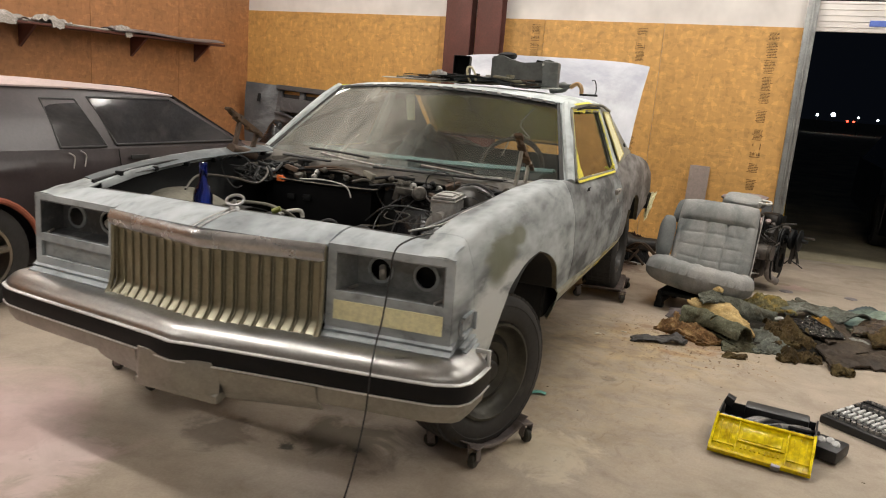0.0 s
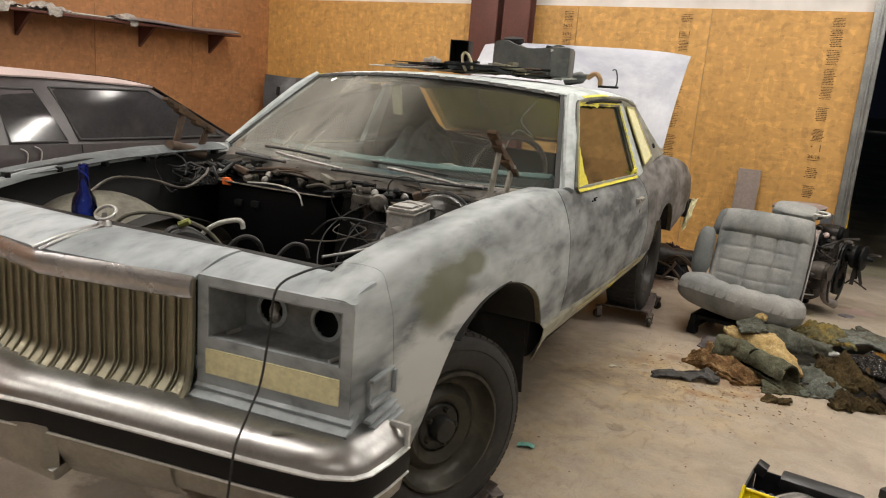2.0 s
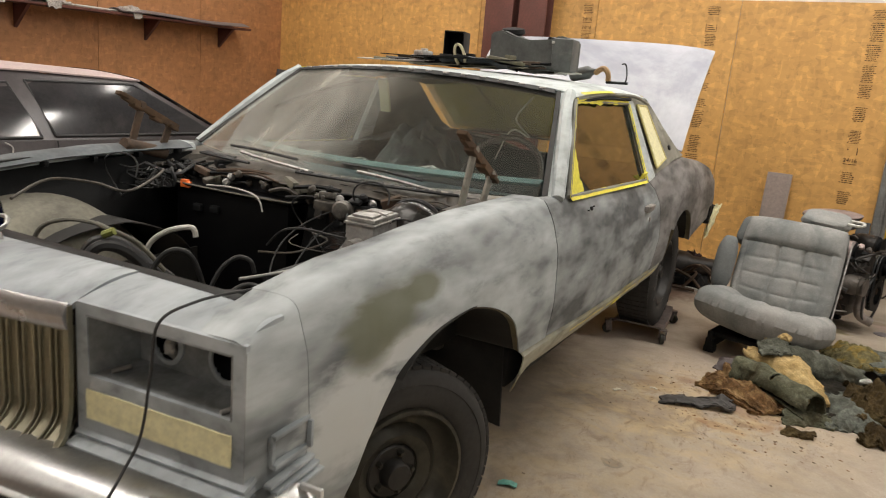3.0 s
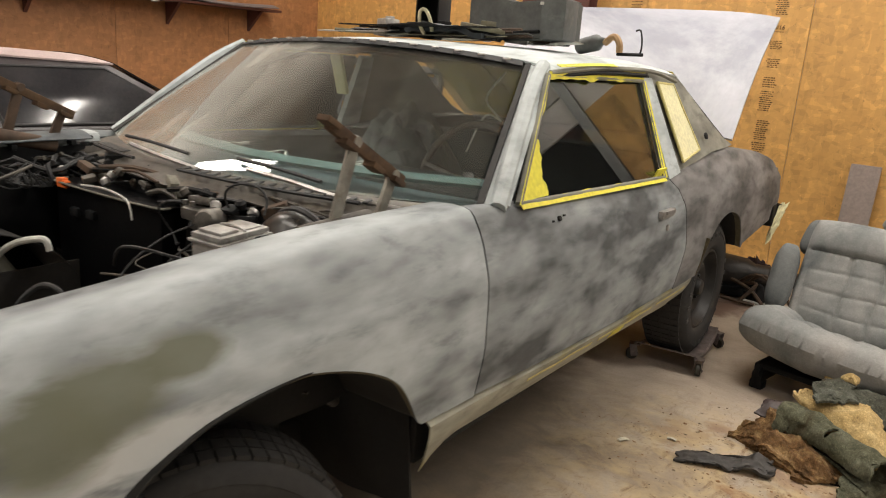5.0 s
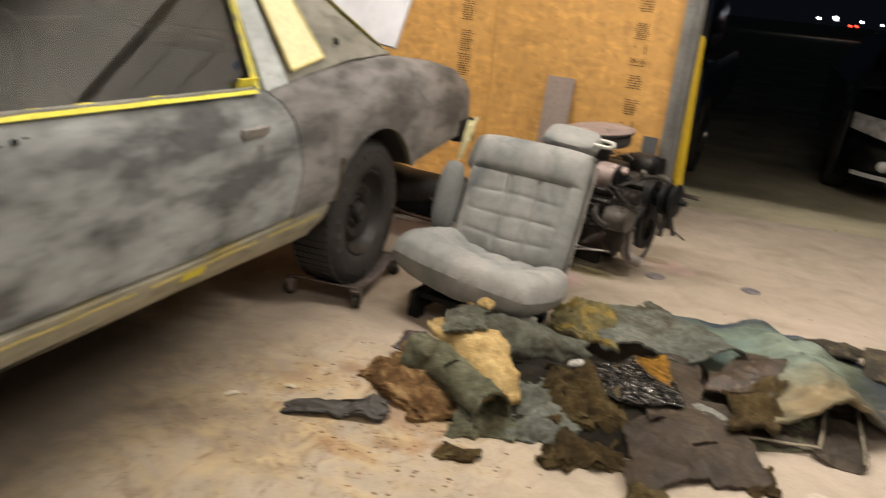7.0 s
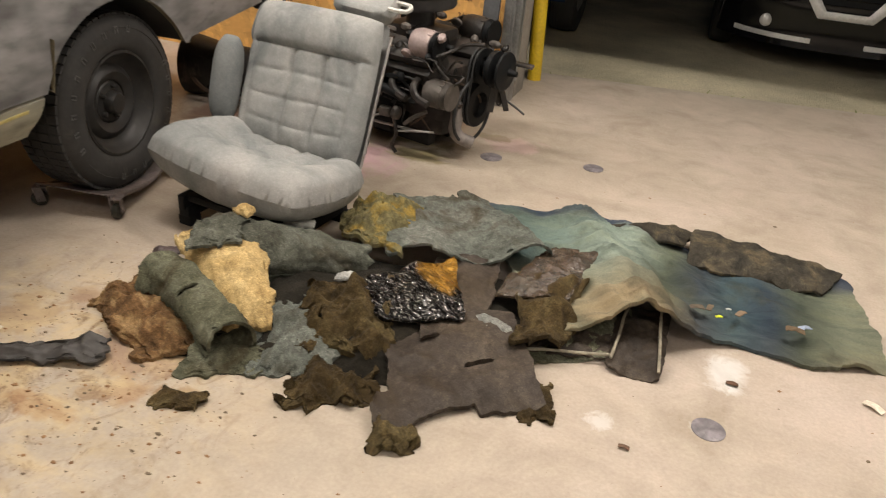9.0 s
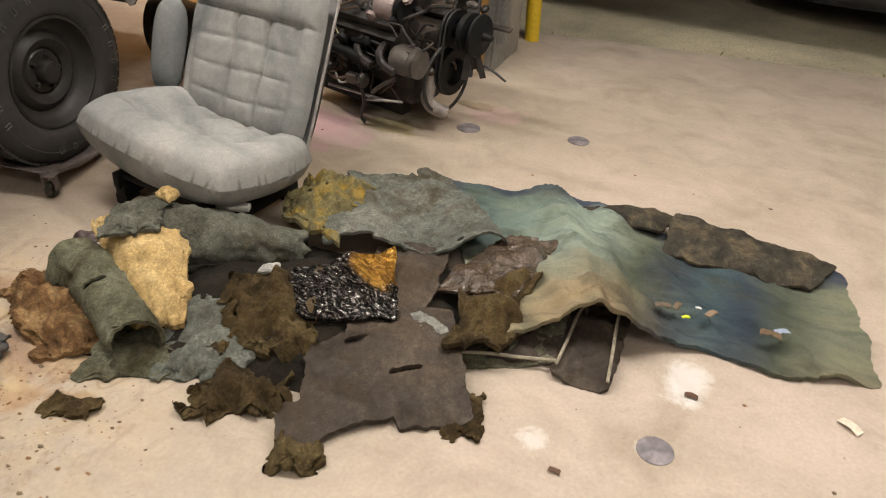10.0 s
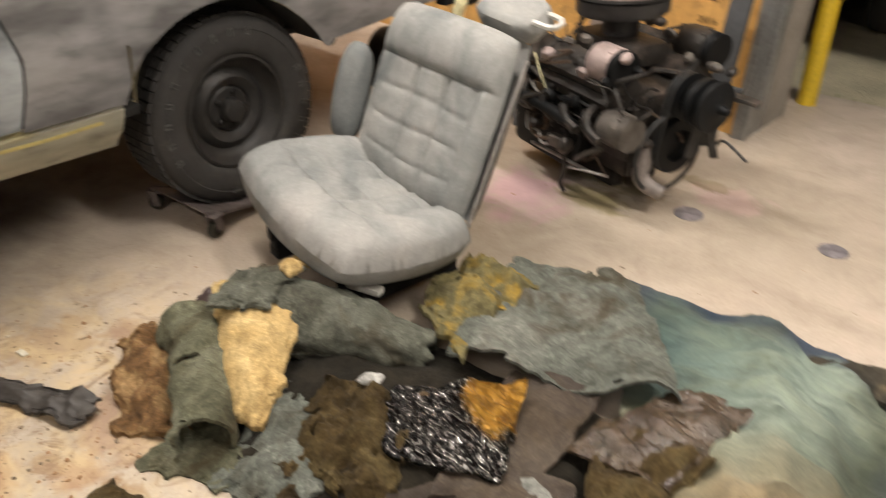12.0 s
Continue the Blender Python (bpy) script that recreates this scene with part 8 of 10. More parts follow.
for s in (-1, 1):
    bm = NB()
    box(bm, (-0.05, s * 0.19, 0.44), (0.50, 0.16, 0.10), (s * -42, 0, 0), 0.02)
    part("cylinder_head", bm, GRIME, eng)
    bm = NB()
    box(bm, (-0.05, s * 0.235, 0.505), (0.47, 0.12, 0.06), (s * -42, 0, 0), 0.025)
    part("valve_cover", bm, GRIME, eng)
    for k in range(4):
        bm = NB()
        x = -0.24 + 0.125 * k
        tube(bm, [(x, s * 0.25, 0.40), (x + 0.01, s * 0.31, 0.37), (x + 0.04, s * 0.32, 0.33), (x + 0.10, s * 0.32, 0.31)], 0.018, 8)
        part("exhaust_runner", bm, GRIME, eng)
    bm = NB()
    tube(bm, [(-0.25, s * 0.315, 0.34), (0.02, s * 0.32, 0.33), (0.09, s * 0.30, 0.30)], 0.024, 10)
    part("exhaust_manifold", bm, BAY_BLACK, eng)
bm = NB()
for r in (0.031, 0.026):
    tube(bm, [(0.255, -0.10, 0.27), (0.262, -0.105, 0.20), (0.262, -0.115, 0.155), (0.285, -0.105, 0.115), (0.335, -0.065, 0.088)], r, 14, caps=False)
part("down_pipe", bm, surf("dusty_pipe_steel", (0.27, 0.235, 0.215), 0.6, 0.2, var=0.3, scale=16), eng, "pale bent pipe end")
bm = NB()
lathe(bm, [(0.165, 0.0), (0.172, 0.01), (0.172, 0.055), (0.165, 0.062), (0.185, 0.066), (0.185, 0.074), (0.14, 0.086), (0.05, 0.090), (0.03, 0.094)], 40, pose(-0.05, -0.02, 0.665, 3, -3, 0))
lathe(bm, [(0.07, 0.0), (0.07, 0.10)], 24, pose(-0.05, -0.02, 0.58))
ac = part("air_cleaner", bm, surf("dusty_dark_air_cleaner", (0.05, 0.048, 0.048), 0.45, 0.3, var=0.3, scale=9), eng)
bm = NB()
lathe(bm, [(0.186, 0.0), (0.186, 0.005), (0.15, 0.016), (0.06, 0.022), (0.02, 0.030), (0.006, 0.032)], 40, pose(-0.05, -0.02, 0.742, 3, -3, 0))
part("air_cleaner_lid", bm, DUSTY_PINK, ac, "dust-covered round lid")
bm = NB()
box(bm, (-0.04, -0.02, 0.54), (0.32, 0.2, 0.09), (0, 0, 0), 0.03)
part("intake_manifold", bm, GRIME, eng)
for nm, c, r, w, tilt in (("alternator", (0.16, -0.24, 0.555), 0.068, 0.13, 0), ("pump", (0.245, -0.24, 0.345), 0.066, 0.12, 0), ("compressor", (0.14, 0.22, 0.55), 0.07, 0.16, 0)):
    bm = NB()
    m = Matrix.Translation(c) @ Matrix.Rotation(radians(90), 4, "Y")
    lathe(bm, [(r * 0.4, -w * 0.6), (r * 0.9, -w * 0.5), (r, -w * 0.35), (r, w * 0.1), (r * 0.92, w * 0.3), (r * 0.5, w * 0.4)], 24, m)
    for q in range(10):
        a = 2 * math.pi * q / 10
        box(bm, m @ Vector((math.cos(a) * r * 0.85, math.sin(a) * r * 0.85, w * 0.22)), (0.02, 0.010, 0.022), (0, 0, 0), 0.002, 1)
    part(nm, bm, {"alternator": DUSTY_PINK, "pump": PUMP_ALLOY}.get(nm, GRIME), eng)
    bm = NB()
    lathe(bm, [(r * 0.25, w * 0.35), (r * 0.95, w * 0.36), (r * 0.70, w * 0.46), (r * 0.95, w * 0.56), (r * 0.3, w * 0.57)], 24, m)
    part("pulley", bm, PUMP_ALLOY if nm == "pump" else BAY_BLACK, eng)
for c, r in (((0.27, 0, 0.26), 0.105), ((0.28, 0, 0.45), 0.085)):
    bm = NB()
    lathe(bm, [(0.02, 0.0), (r * 0.9, 0.0), (r, 0.008), (r * 0.82, 0.018), (r, 0.028), (r * 0.82, 0.038), (r, 0.048), (r * 0.6, 0.05), (r * 0.5, 0.02), (0.02, 0.02)], 32, Matrix.Translation(c) @ Matrix.Rotation(radians(90), 4, "Y"))
    part("crank_pulley", bm, BAY_BLACK, eng)
bm = NB()
for dx in (0.292, 0.312):
    a = [Vector((dx, 0.105 * math.cos(t), 0.26 + 0.105 * math.sin(t))) for t in np.linspace(math.pi, 2 * math.pi, 10)]
    b = [Vector((dx, 0.08 * math.cos(t), 0.45 + 0.08 * math.sin(t))) for t in np.linspace(0, math.pi, 10)]
    tube(bm, a + b + [a[0]], 0.006, 4, 1, False)
part("belt", bm, BLACK_RUBBER, eng)
bm = NB()
a = [Vector((0.30, -0.03 + 0.16 * math.cos(t), 0.235 + 0.155 * math.sin(t))) for t in np.linspace(0, 2 * math.pi, 30)]
tube(bm, a, 0.008, 6, 1, False)
part("loose_belt", bm, BLACK_RUBBER, eng, "slack black belt hanging in a loop")
fan = bpy.data.objects.new("cooling_fan", None)
scene.collection.objects.link(fan)
fan.parent = eng
bm = NB()
lathe(bm, [(0.02, 0.0), (0.075, 0.0), (0.085, 0.012), (0.085, 0.035), (0.05, 0.045), (0.02, 0.05)], 28, Matrix.Translation((0.36, 0, 0.45)) @ Matrix.Rotation(radians(90), 4, "Y"))
tube(bm, [(0.28, 0, 0.45), (0.38, 0, 0.45)], 0.03, 12, 1)
part("fan_clutch", bm, BAY_BLACK, fan)
for q, (a, r1) in enumerate(((-1.75, 0.20), (-1.35, 0.17))):
    bm = NB()
    grid(bm, lambda u, v: (0.40 + 0.02 * (v - 0.5), math.cos(a) * lerp(0.06, r1, u) - math.sin(a) * lerp(-0.012, 0.012, v), 0.45 + math.sin(a) * lerp(0.06, r1, u) + math.cos(a) * lerp(-0.012, 0.012, v)), 5, 3, 0.004)
    part("fan_arm", bm, GRIME, fan)
bm = NB()
lathe(bm, [(0.02, 0.0), (0.088, 0.0), (0.092, 0.006), (0.088, 0.014), (0.05, 0.018), (0.02, 0.03), (0.012, 0.07)], 30, Matrix.Translation((0.43, 0, 0.45)) @ Matrix.Rotation(radians(90), 4, "Y"))
part("fan_hub", bm, BAY_BLACK, fan)
bm = NB()
tube(bm, [(0.30, 0, 0.45), (0.45, 0, 0.45)], 0.022, 12, 1)
part("fan_shaft", bm, GRIME, fan)
R2 = random.Random(4)
for k in range(110):
    bm = NB()
    c = Vector((R2.uniform(-0.30, 0.28), R2.choice((-1, -1, 1)) * R2.uniform(0.10, 0.30), R2.uniform(0.22, 0.62)))
    if k % 2:
        pts = [c]
        for q in range(R2.randint(2, 4)):
            pts.append(pts[-1] + Vector((R2.uniform(-0.12, 0.12), R2.uniform(-0.06, 0.06), R2.uniform(-0.09, 0.08))))
        tube(bm, pts, R2.choice((0.003, 0.004, 0.006, 0.009)), 6, 4)
        part("hose", bm, R2.choice((BLACK_RUBBER, GRIME, GRIME, RUST_DARK)), eng)
    else:
        lathe(bm, [(0.018, 0), (0.03, 0.01), (0.03, 0.03), (0.015, 0.04)], 12, Matrix.Translation(c) @ Matrix.Rotation(R2.uniform(0, 3), 4, "X") @ Matrix.Diagonal((R2.uniform(0.4, 1.1), R2.uniform(0.4, 1.1), R2.uniform(0.5, 1.5), 1)))
        part("fitting", bm, R2.choice((GRIME, GRIME, PUMP_ALLOY, BAY_BLACK, DUSTY_PINK) if c.z > 0.45 else (GRIME, BAY_BLACK, BAY_BLACK)), eng)
# unseen support skids, coloured near black as the shade below the engine
bm = NB()
for s in (-1, 1):
    box(bm, (-0.10, 0.05 + s * 0.09, 0.045), (0.36, 0.06, 0.09), (0, 0, 0), 0.006)
part("wood_skid", bm, surf("shade_black_timber", (0.022, 0.018, 0.015), 0.8, var=0.3, scale=8), eng)
bm = NB()
tube(bm, [(-0.20, -0.27, 0.13), (0.16, -0.27, 0.15)], 0.007, 6, 1)
part("brace_rod", bm, ALLOY, eng)

for pts, r, mat_ in (
        ([(-0.26, -0.26, 0.24), (-0.20, -0.30, 0.20), (-0.13, -0.30, 0.215), (-0.09, -0.31, 0.18), (-0.03, -0.30, 0.20)], 0.005, ALLOY),
        ([(-0.30, -0.24, 0.42), (-0.18, -0.30, 0.375), (-0.06, -0.30, 0.355)], 0.004, ALLOY),
        ([(-0.22, -0.28, 0.50), (-0.13, -0.32, 0.46), (-0.08, -0.31, 0.38)], 0.003, PAPER),
        ([(0.02, -0.29, 0.20), (0.05, -0.30, 0.12), (0.02, -0.29, 0.05), (0.04, -0.28, 0.015)], 0.009, GRIME),
        ([(0.05, -0.29, 0.13), (0.16, -0.28, 0.155), (0.24, -0.26, 0.165)], 0.006, ALLOY),
        ([(0.08, -0.28, 0.17), (0.14, -0.29, 0.22), (0.20, -0.27, 0.26)], 0.010, PUMP_ALLOY)):
    bm = NB()
    tube(bm, pts, r, 6, 4)
    part("bent_rod", bm, mat_, eng)
bm = NB()
box(bm, (-0.02, -0.30, 0.215), (0.055, 0.035, 0.045), (10, 0, 12), 0.006)
part("sender_box", bm, PUMP_ALLOY, eng)
# pan made large and black to paint the engine's shaded left side
bm = NB()
box(bm, (-0.20, -0.10, 0.20), (0.34, 0.28, 0.24), (0, 0, 0), 0.03)
part("shade_oil_pan", bm, BAY_BLACK, eng, "black oily pan, oversized to stand in for shade")
bm = NB()
grid(bm, lambda u, v: (0.405 + 0.012 * v + 0.03 * u, 0.02 + lerp(-0.014, 0.014, v) + 0.03 * u, lerp(0.38, 0.25, u)), 8, 3, 0.004)
part("fan_blade", bm, GRIME, fan, "single bent dark blade hanging down")
bm = NB()
box(bm, (0.44, 0.10, 0.47), (0.16, 0.05, 0.014), (0, 4, 18), 0.004)
part("fan_blade", bm, GRIME, fan)

# black case and dark rags dropped behind the tail
bm = NB()
box(bm, (0, 0, 0.075), (0.24, 0.16, 0.14), (0, 0, 0), 0.02)
for k in range(5):
    box(bm, (-0.10 + 0.05 * k, -0.082, 0.075), (0.012, 0.012, 0.11), (0, 0, 0), 0.003, 1)
tagged(settle(part("black_case", bm, BAY_BLACK), -0.03, 6.92, 0.0, 14), "black ribbed plastic case on the floor behind the car", "case")
for nm, lb, x, y, z, r, h, col_, sd in (("maroon_rag", "dark maroon rag heaped behind the car", 0.10, 7.02, 0.0, 0.14, 0.22, (0.035, 0.018, 0.018), 2.1), ("pink_rag", "dusty pink rag draped on the black case", 0.01, 6.96, 0.145, 0.075, 0.05, (0.26, 0.17, 0.15), 5.3), ("black_rag", "crumpled black cloth on the floor behind the car", 0.19, 6.93, 0.0, 0.10, 0.15, (0.010, 0.009, 0.009), 7.7)):
    bm = NB()
    def rag_pt(u, v):
        a, q = 2 * math.pi * u, 1 - v
        cx, cy = math.cos(a), math.sin(a)
        k = 1 + 0.35 * noise.noise((cx * 1.6 + sd, cy * 1.6, v * 3)) + 0.12 * noise.noise((cx * 5 + sd, cy * 5, v * 8))
        return (r * k * math.sin(q * 1.57) ** 0.7 * cx, r * k * math.sin(q * 1.57) ** 0.7 * cy, h * math.cos(q * 1.57) * (1 + 0.4 * noise.noise((cx * 2.5, cy * 2.5 + sd, v * 4))))
    grid(bm, rag_pt, 40, 18)
    tagged(settle(part(nm, bm, surf(nm + "_cloth", col_, 0.9, var=0.4, scale=14)), x, y, z), lb, "rag")
bm = NB()
tube(bm, [(0.10, 6.74, 0.008), (0.17, 6.80, 0.010), (0.24, 6.79, 0.008), (0.27, 6.84, 0.008)], 0.008, 6)
tagged(part("pale_strip", bm, WHITE_PLASTIC), "short pale strip on the floor by the rags", "scrap")

# wheel-like disc and transmission parts behind the engine and under the tail
tr = thing("gearbox", pose(-0.05, 6.85, 0, 0, 0, 15), "oily gearbox lying on the floor behind the car", "gearbox")
bm = NB()
lathe(bm, [(0.16, 0), (0.17, 0.05), (0.13, 0.2), (0.10, 0.45), (0.07, 0.5), (0.06, 0.75), (0.04, 0.76)], 20, Matrix.Translation((-0.3, 0, 0.15)) @ Matrix.Rotation(radians(88), 4, "Y"))
part("case", bm, GRIME, tr)
bm = NB()
box(bm, (0, 0, 0.06), (0.32, 0.24, 0.07), (0, 0, 0), 0.02)
part("pan", bm, BAY_BLACK, tr)
for k in range(5):
    bm = NB()
    tube(bm, [(R2.uniform(-0.3, 0.3), -0.12, R2.uniform(0.1, 0.22)), (R2.uniform(-0.2, 0.4), -0.2, R2.uniform(0.02, 0.25)), (R2.uniform(0, 0.5), -0.22, 0.02)], 0.012, 6)
    part("linkage", bm, RUST_DARK, tr)
tp = thing("steel_post_foot", pose(1.20, 7.40, 0), "dark scrap bracket leaning by the door jamb", "bracket")
bm = NB()
box(bm, (0, 0, 0.32), (0.09, 0.03, 0.64), (-6, 0, 0), 0.005)
box(bm, (0.05, -0.02, 0.25), (0.12, 0.03, 0.06), (0, 0, 10), 0.005)
part("plate", bm, surf("dark_grey_bracket", (0.06, 0.062, 0.065), 0.6, 0.3), tp)
bm = NB()
box(bm, (0, 0, 0.46), (0.185, 0.016, 0.92), (0, 0, 0), 0.003)
tagged(settle(part("leaning_board", bm, surf("grey_pink_board", (0.25, 0.20, 0.175), 0.75, var=0.12, scale=7)), 0.545, 7.405, 0.0, 0, -7.5), "narrow grey-pink board leaning on the strand board wall", "board")

# ---- grade stamps on the boards ----
INK = surf("black_stamp_ink", (0.085, 0.048, 0.018), 0.8, var=0.3, scale=40)
num = text_mesh("24/16", 0.042)
num.materials.append(INK)
for col_i, x in enumerate((-1.285, -0.185, 1.01)):
    R3 = random.Random(30 + col_i)
    st = tagged(new("grade_stamp"), "column of black grade stamps printed on the boards", "stamp", "grade stamps")
    st.matrix_basis = pose(x, WY - 0.0015, 0)
    zz = 2.17
    while zz > 0.35:
        bm = NB()
        kind = R3.random()
        if kind < 0.62:
            rows_ = R3.randint(5, 10)
            pitch_ = R3.uniform(0.011, 0.016)
            hgt = rows_ * pitch_
            for q in range(rows_):
                xx = -R3.uniform(0.03, 0.048)
                while xx < 0.036:
                    w_ = R3.uniform(0.006, 0.022)
                    box(bm, (xx + w_ / 2, 0, zz - q * pitch_), (w_, 0.0016, pitch_ * R3.uniform(0.3, 0.5)))
                    xx += w_ + R3.uniform(0.003, 0.007)
        elif kind < 0.72:
            hgt = 0.07
            for dx in (-0.042, 0.042):
                box(bm, (dx, 0, zz - 0.03), (0.003, 0.0016, 0.062))
            box(bm, (0, 0, zz - 0.06), (0.084, 0.0016, 0.003))
            for q in range(3):
                box(bm, (R3.uniform(-0.01, 0.01), 0, zz - 0.012 - q * 0.016), (R3.uniform(0.03, 0.055), 0.0016, 0.006))
        elif kind < 0.90:
            hgt = 0.05
            o = bpy.data.objects.new("stamp_number", num)
            scene.collection.objects.link(o)
            o.parent = st
            o.matrix_basis = pose(0, -0.001, zz - 0.018, 90, 0, 0)
            box(bm, (0, 0, zz - 0.046), (0.09, 0.0016, 0.004))
        else:
            hgt = 0.06
            box(bm, (0.036, 0, zz - 0.03), (0.006, 0.0016, 0.055))
            box(bm, (-0.03, 0, zz - 0.02), (0.012, 0.0016, 0.008), (0, 30, 0))
        part("stamp_block", bm, INK, st, smooth=False)
        zz -= hgt + R3.choice((0.012, 0.018, 0.025, 0.06))

# ---- parts piled on the car roof ----
def on_roof(x, y):
    return CAR @ Vector((x, y, roof_z(x, y) + 0.006))


GREY_PLASTIC = surf("dusty_grey_plastic", (0.10, 0.105, 0.10), 0.6, var=0.3, scale=12, dirt=(0.2, 0.19, 0.17), dirt_at=0.64)
p = on_roof(0.30, 1.85)
hb = thing("heater_case", pose(p.x, p.y, p.z, 0, 0, 8), "grey plastic duct case lying on the roof", "duct case")
bm = NB()
prof = [(-0.20, 0), (0.20, 0), (0.20, 0.15), (0.15, 0.165), (0.11, 0.145), (0.0, 0.135), (-0.08, 0.15), (-0.14, 0.175), (-0.20, 0.16)]
prism(bm, prof, 0.20, pose(0, 0.10, 0.025, 90, 0, 0), 0.008)
box(bm, (0.17, -0.05, 0.10), (0.10, 0.16, 0.15), (0, 0, 6), 0.015)
part("case", bm, GREY_PLASTIC, hb)
bm = NB()
lathe(bm, [(0.05, 0), (0.06, 0.01), (0.055, 0.03), (0.03, 0.035)], 18, pose(-0.13, 0.02, 0.185, 10, 0, 0))
part("cap", bm, BAY_BLACK, hb)
bm = NB()
box(bm, (0.1, 0.02, 0.172), (0.08, 0.05, 0.02), (0, 8, 0), 0.006)
part("vent_flap", bm, BAY_BLACK, hb)
bm = NB()
box(bm, (0.15, -0.105, 0.155), (0.06, 0.05, 0.012), (0, 0, 12), 0.003)
part("label_tag", bm, WHITE_PLASTIC, hb)
p = on_roof(-0.10, 1.78)
cb = thing("black_duct", pose(p.x, p.y, p.z, 0, 0, 20), "open black plastic duct end on the roof", "duct")
bm = NB()
for s in (-1, 1):
    box(bm, (s * 0.048, 0, 0.105), (0.006, 0.14, 0.14), (0, 0, 0), 0.002)
    box(bm, (0, 0, 0.105 + s * 0.067), (0.10, 0.14, 0.006), (0, 0, 0), 0.002)
box(bm, (0, 0.066, 0.105), (0.10, 0.006, 0.14))
box(bm, (0, 0, 0.02), (0.06, 0.10, 0.04), (0, 0, 0), 0.008)
part("duct_shell", bm, BAY_BLACK, cb)
R4 = random.Random(8)
STRIP_M = [chrome_mat("bent_trim", (0.42, 0.40, 0.34), 0.3, 0.8), RUST_DARK, ALLOY, GREY_PLASTIC, surf("olive_trim", (0.16, 0.15, 0.10), 0.7), BAY_BLACK]
for k in range(40):
    x, y = R4.uniform(-0.34, 0.42), R4.uniform(1.48, 2.05)
    p = on_roof(x, y)
    L_ = R4.uniform(0.3, 0.75) if k < 24 else R4.uniform(0.05, 0.17)
    bm = NB()
    if k < 12:
        tube(bm, [(-L_ / 2, 0, 0.012), (-L_ / 6, 0.01, 0.010), (L_ / 6, -0.006, 0.012), (L_ / 2, 0.012, 0.02)], R4.uniform(0.004, 0.008), 6)
        nm, lb, ct = "trim_strip", "bent metal trim strip lying on the roof", "trim strip"
    elif k < 24:
        w_, tw = R4.uniform(0.012, 0.03), R4.uniform(-1, 1)
        grid(bm, lambda u, v: (lerp(-L_ / 2, L_ / 2, u), lerp(-w_, w_, v) + 0.02 * tw * math.sin(3 * u), 0.010 + 0.010 * tw * (v - 0.5) + 0.012 * u * u), 14, 3, 0.004)
        nm, lb, ct = "trim_strip", "bent metal trim strip lying on the roof", "trim strip"
    else:
        box(bm, (0, 0, 0.022), (L_, R4.uniform(0.04, 0.12), R4.uniform(0.02, 0.04)), (R4.uniform(-6, 6), R4.uniform(-6, 6), 0), 0.008)
        box(bm, (L_ * 0.2, 0.01, 0.04), (L_ * 0.4, 0.03, 0.02), (0, 0, 20), 0.004)
        nm, lb, ct = "loose_bracket", "small dark bracket among the parts on the roof", "bracket"
    ob = part(nm, bm, R4.choice(STRIP_M))
    settle(ob, p.x, p.y, p.z + 0.010 * (k % 4), R4.uniform(-16, 22) if k < 24 else R4.uniform(0, 180))
    tagged(ob, lb, ct, "parts on the roof")
p = on_roof(0.12, 1.62)
bm = NB()
grid(bm, lambda u, v: (lerp(-0.17, 0.17, u), lerp(-0.09, 0.09, v), 0.03 + 0.02 * math.sin(math.pi * u) + 0.018 * noise.noise((u * 5, v * 5, 3))), 20, 12, 0.02)
tagged(settle(part("dark_pouch", bm, surf("dark_blue_black_vinyl", (0.03, 0.036, 0.04), 0.5, var=0.3, scale=12)), p.x, p.y, p.z, 10), "crumpled dark vinyl boot lying on the roof", "vinyl boot", "parts on the roof")
p = on_roof(0.08, 1.52)
bm = NB()
for s in (-1, 1):
    tube(bm, [(s * 0.016, 0, 0.02), (s * 0.022, 0, 0.06), (s * 0.014, 0.01, 0.10), (0, 0.012, 0.112)], 0.007, 6)
tagged(settle(part("cream_latch", bm, surf("cream_plastic", (0.55, 0.50, 0.33), 0.5)), p.x, p.y, p.z, 25, 0, -20), "cream plastic latch standing among the roof parts", "latch", "parts on the roof")
p = on_roof(0.54, 2.10)
mot = thing("window_motor", pose(p.x, p.y, p.z, 0, 0, -20), "small dusty electric motor with a curved hose", "motor")
bm = NB()
lathe(bm, [(0.02, -0.08), (0.032, -0.075), (0.034, 0.03), (0.02, 0.05), (0.012, 0.08)], 16, Matrix.Translation((-0.08, 0, 0.045)) @ Matrix.Rotation(radians(80), 4, "Y"))
part("motor_body", bm, GREY_PLASTIC, mot)
bm = NB()
tube(bm, [(0.0, 0, 0.05), (0.05, 0.0, 0.075), (0.085, 0, 0.05), (0.09, 0, 0.014)], 0.014, 8)
part("hose", bm, surf("tan_hose", (0.36, 0.22, 0.10), 0.6), mot)
bm = NB()
tube(bm, [(0.12, 0.02, 0.012), (0.17, 0.03, 0.012), (0.18, 0.03, 0.05), (0.165, 0.03, 0.10), (0.14, 0.03, 0.10)], 0.0035, 6)
tube(bm, [(0.08, 0.0, 0.008), (0.2, 0.02, 0.010)], 0.007, 6, 1)
part("wire_hook", bm, BAY_BLACK, mot)
bm = NB()
lathe(bm, [(0.036, 0.0), (0.036, 0.11), (0.032, 0.135), (0.016, 0.165), (0.0135, 0.22), (0.015, 0.225), (0.015, 0.237), (0.010, 0.24)], 24)
bt = part("blue_bottle", bm, glass_mat("cobalt_blue_glass", (0.02, 0.05, 0.55), 0.05))
bt.matrix_basis = CAR @ pose(-0.240, -0.535, 0.872)
tagged(bt, "cobalt blue glass bottle standing in the engine bay edge", "bottle")
bm = NB()
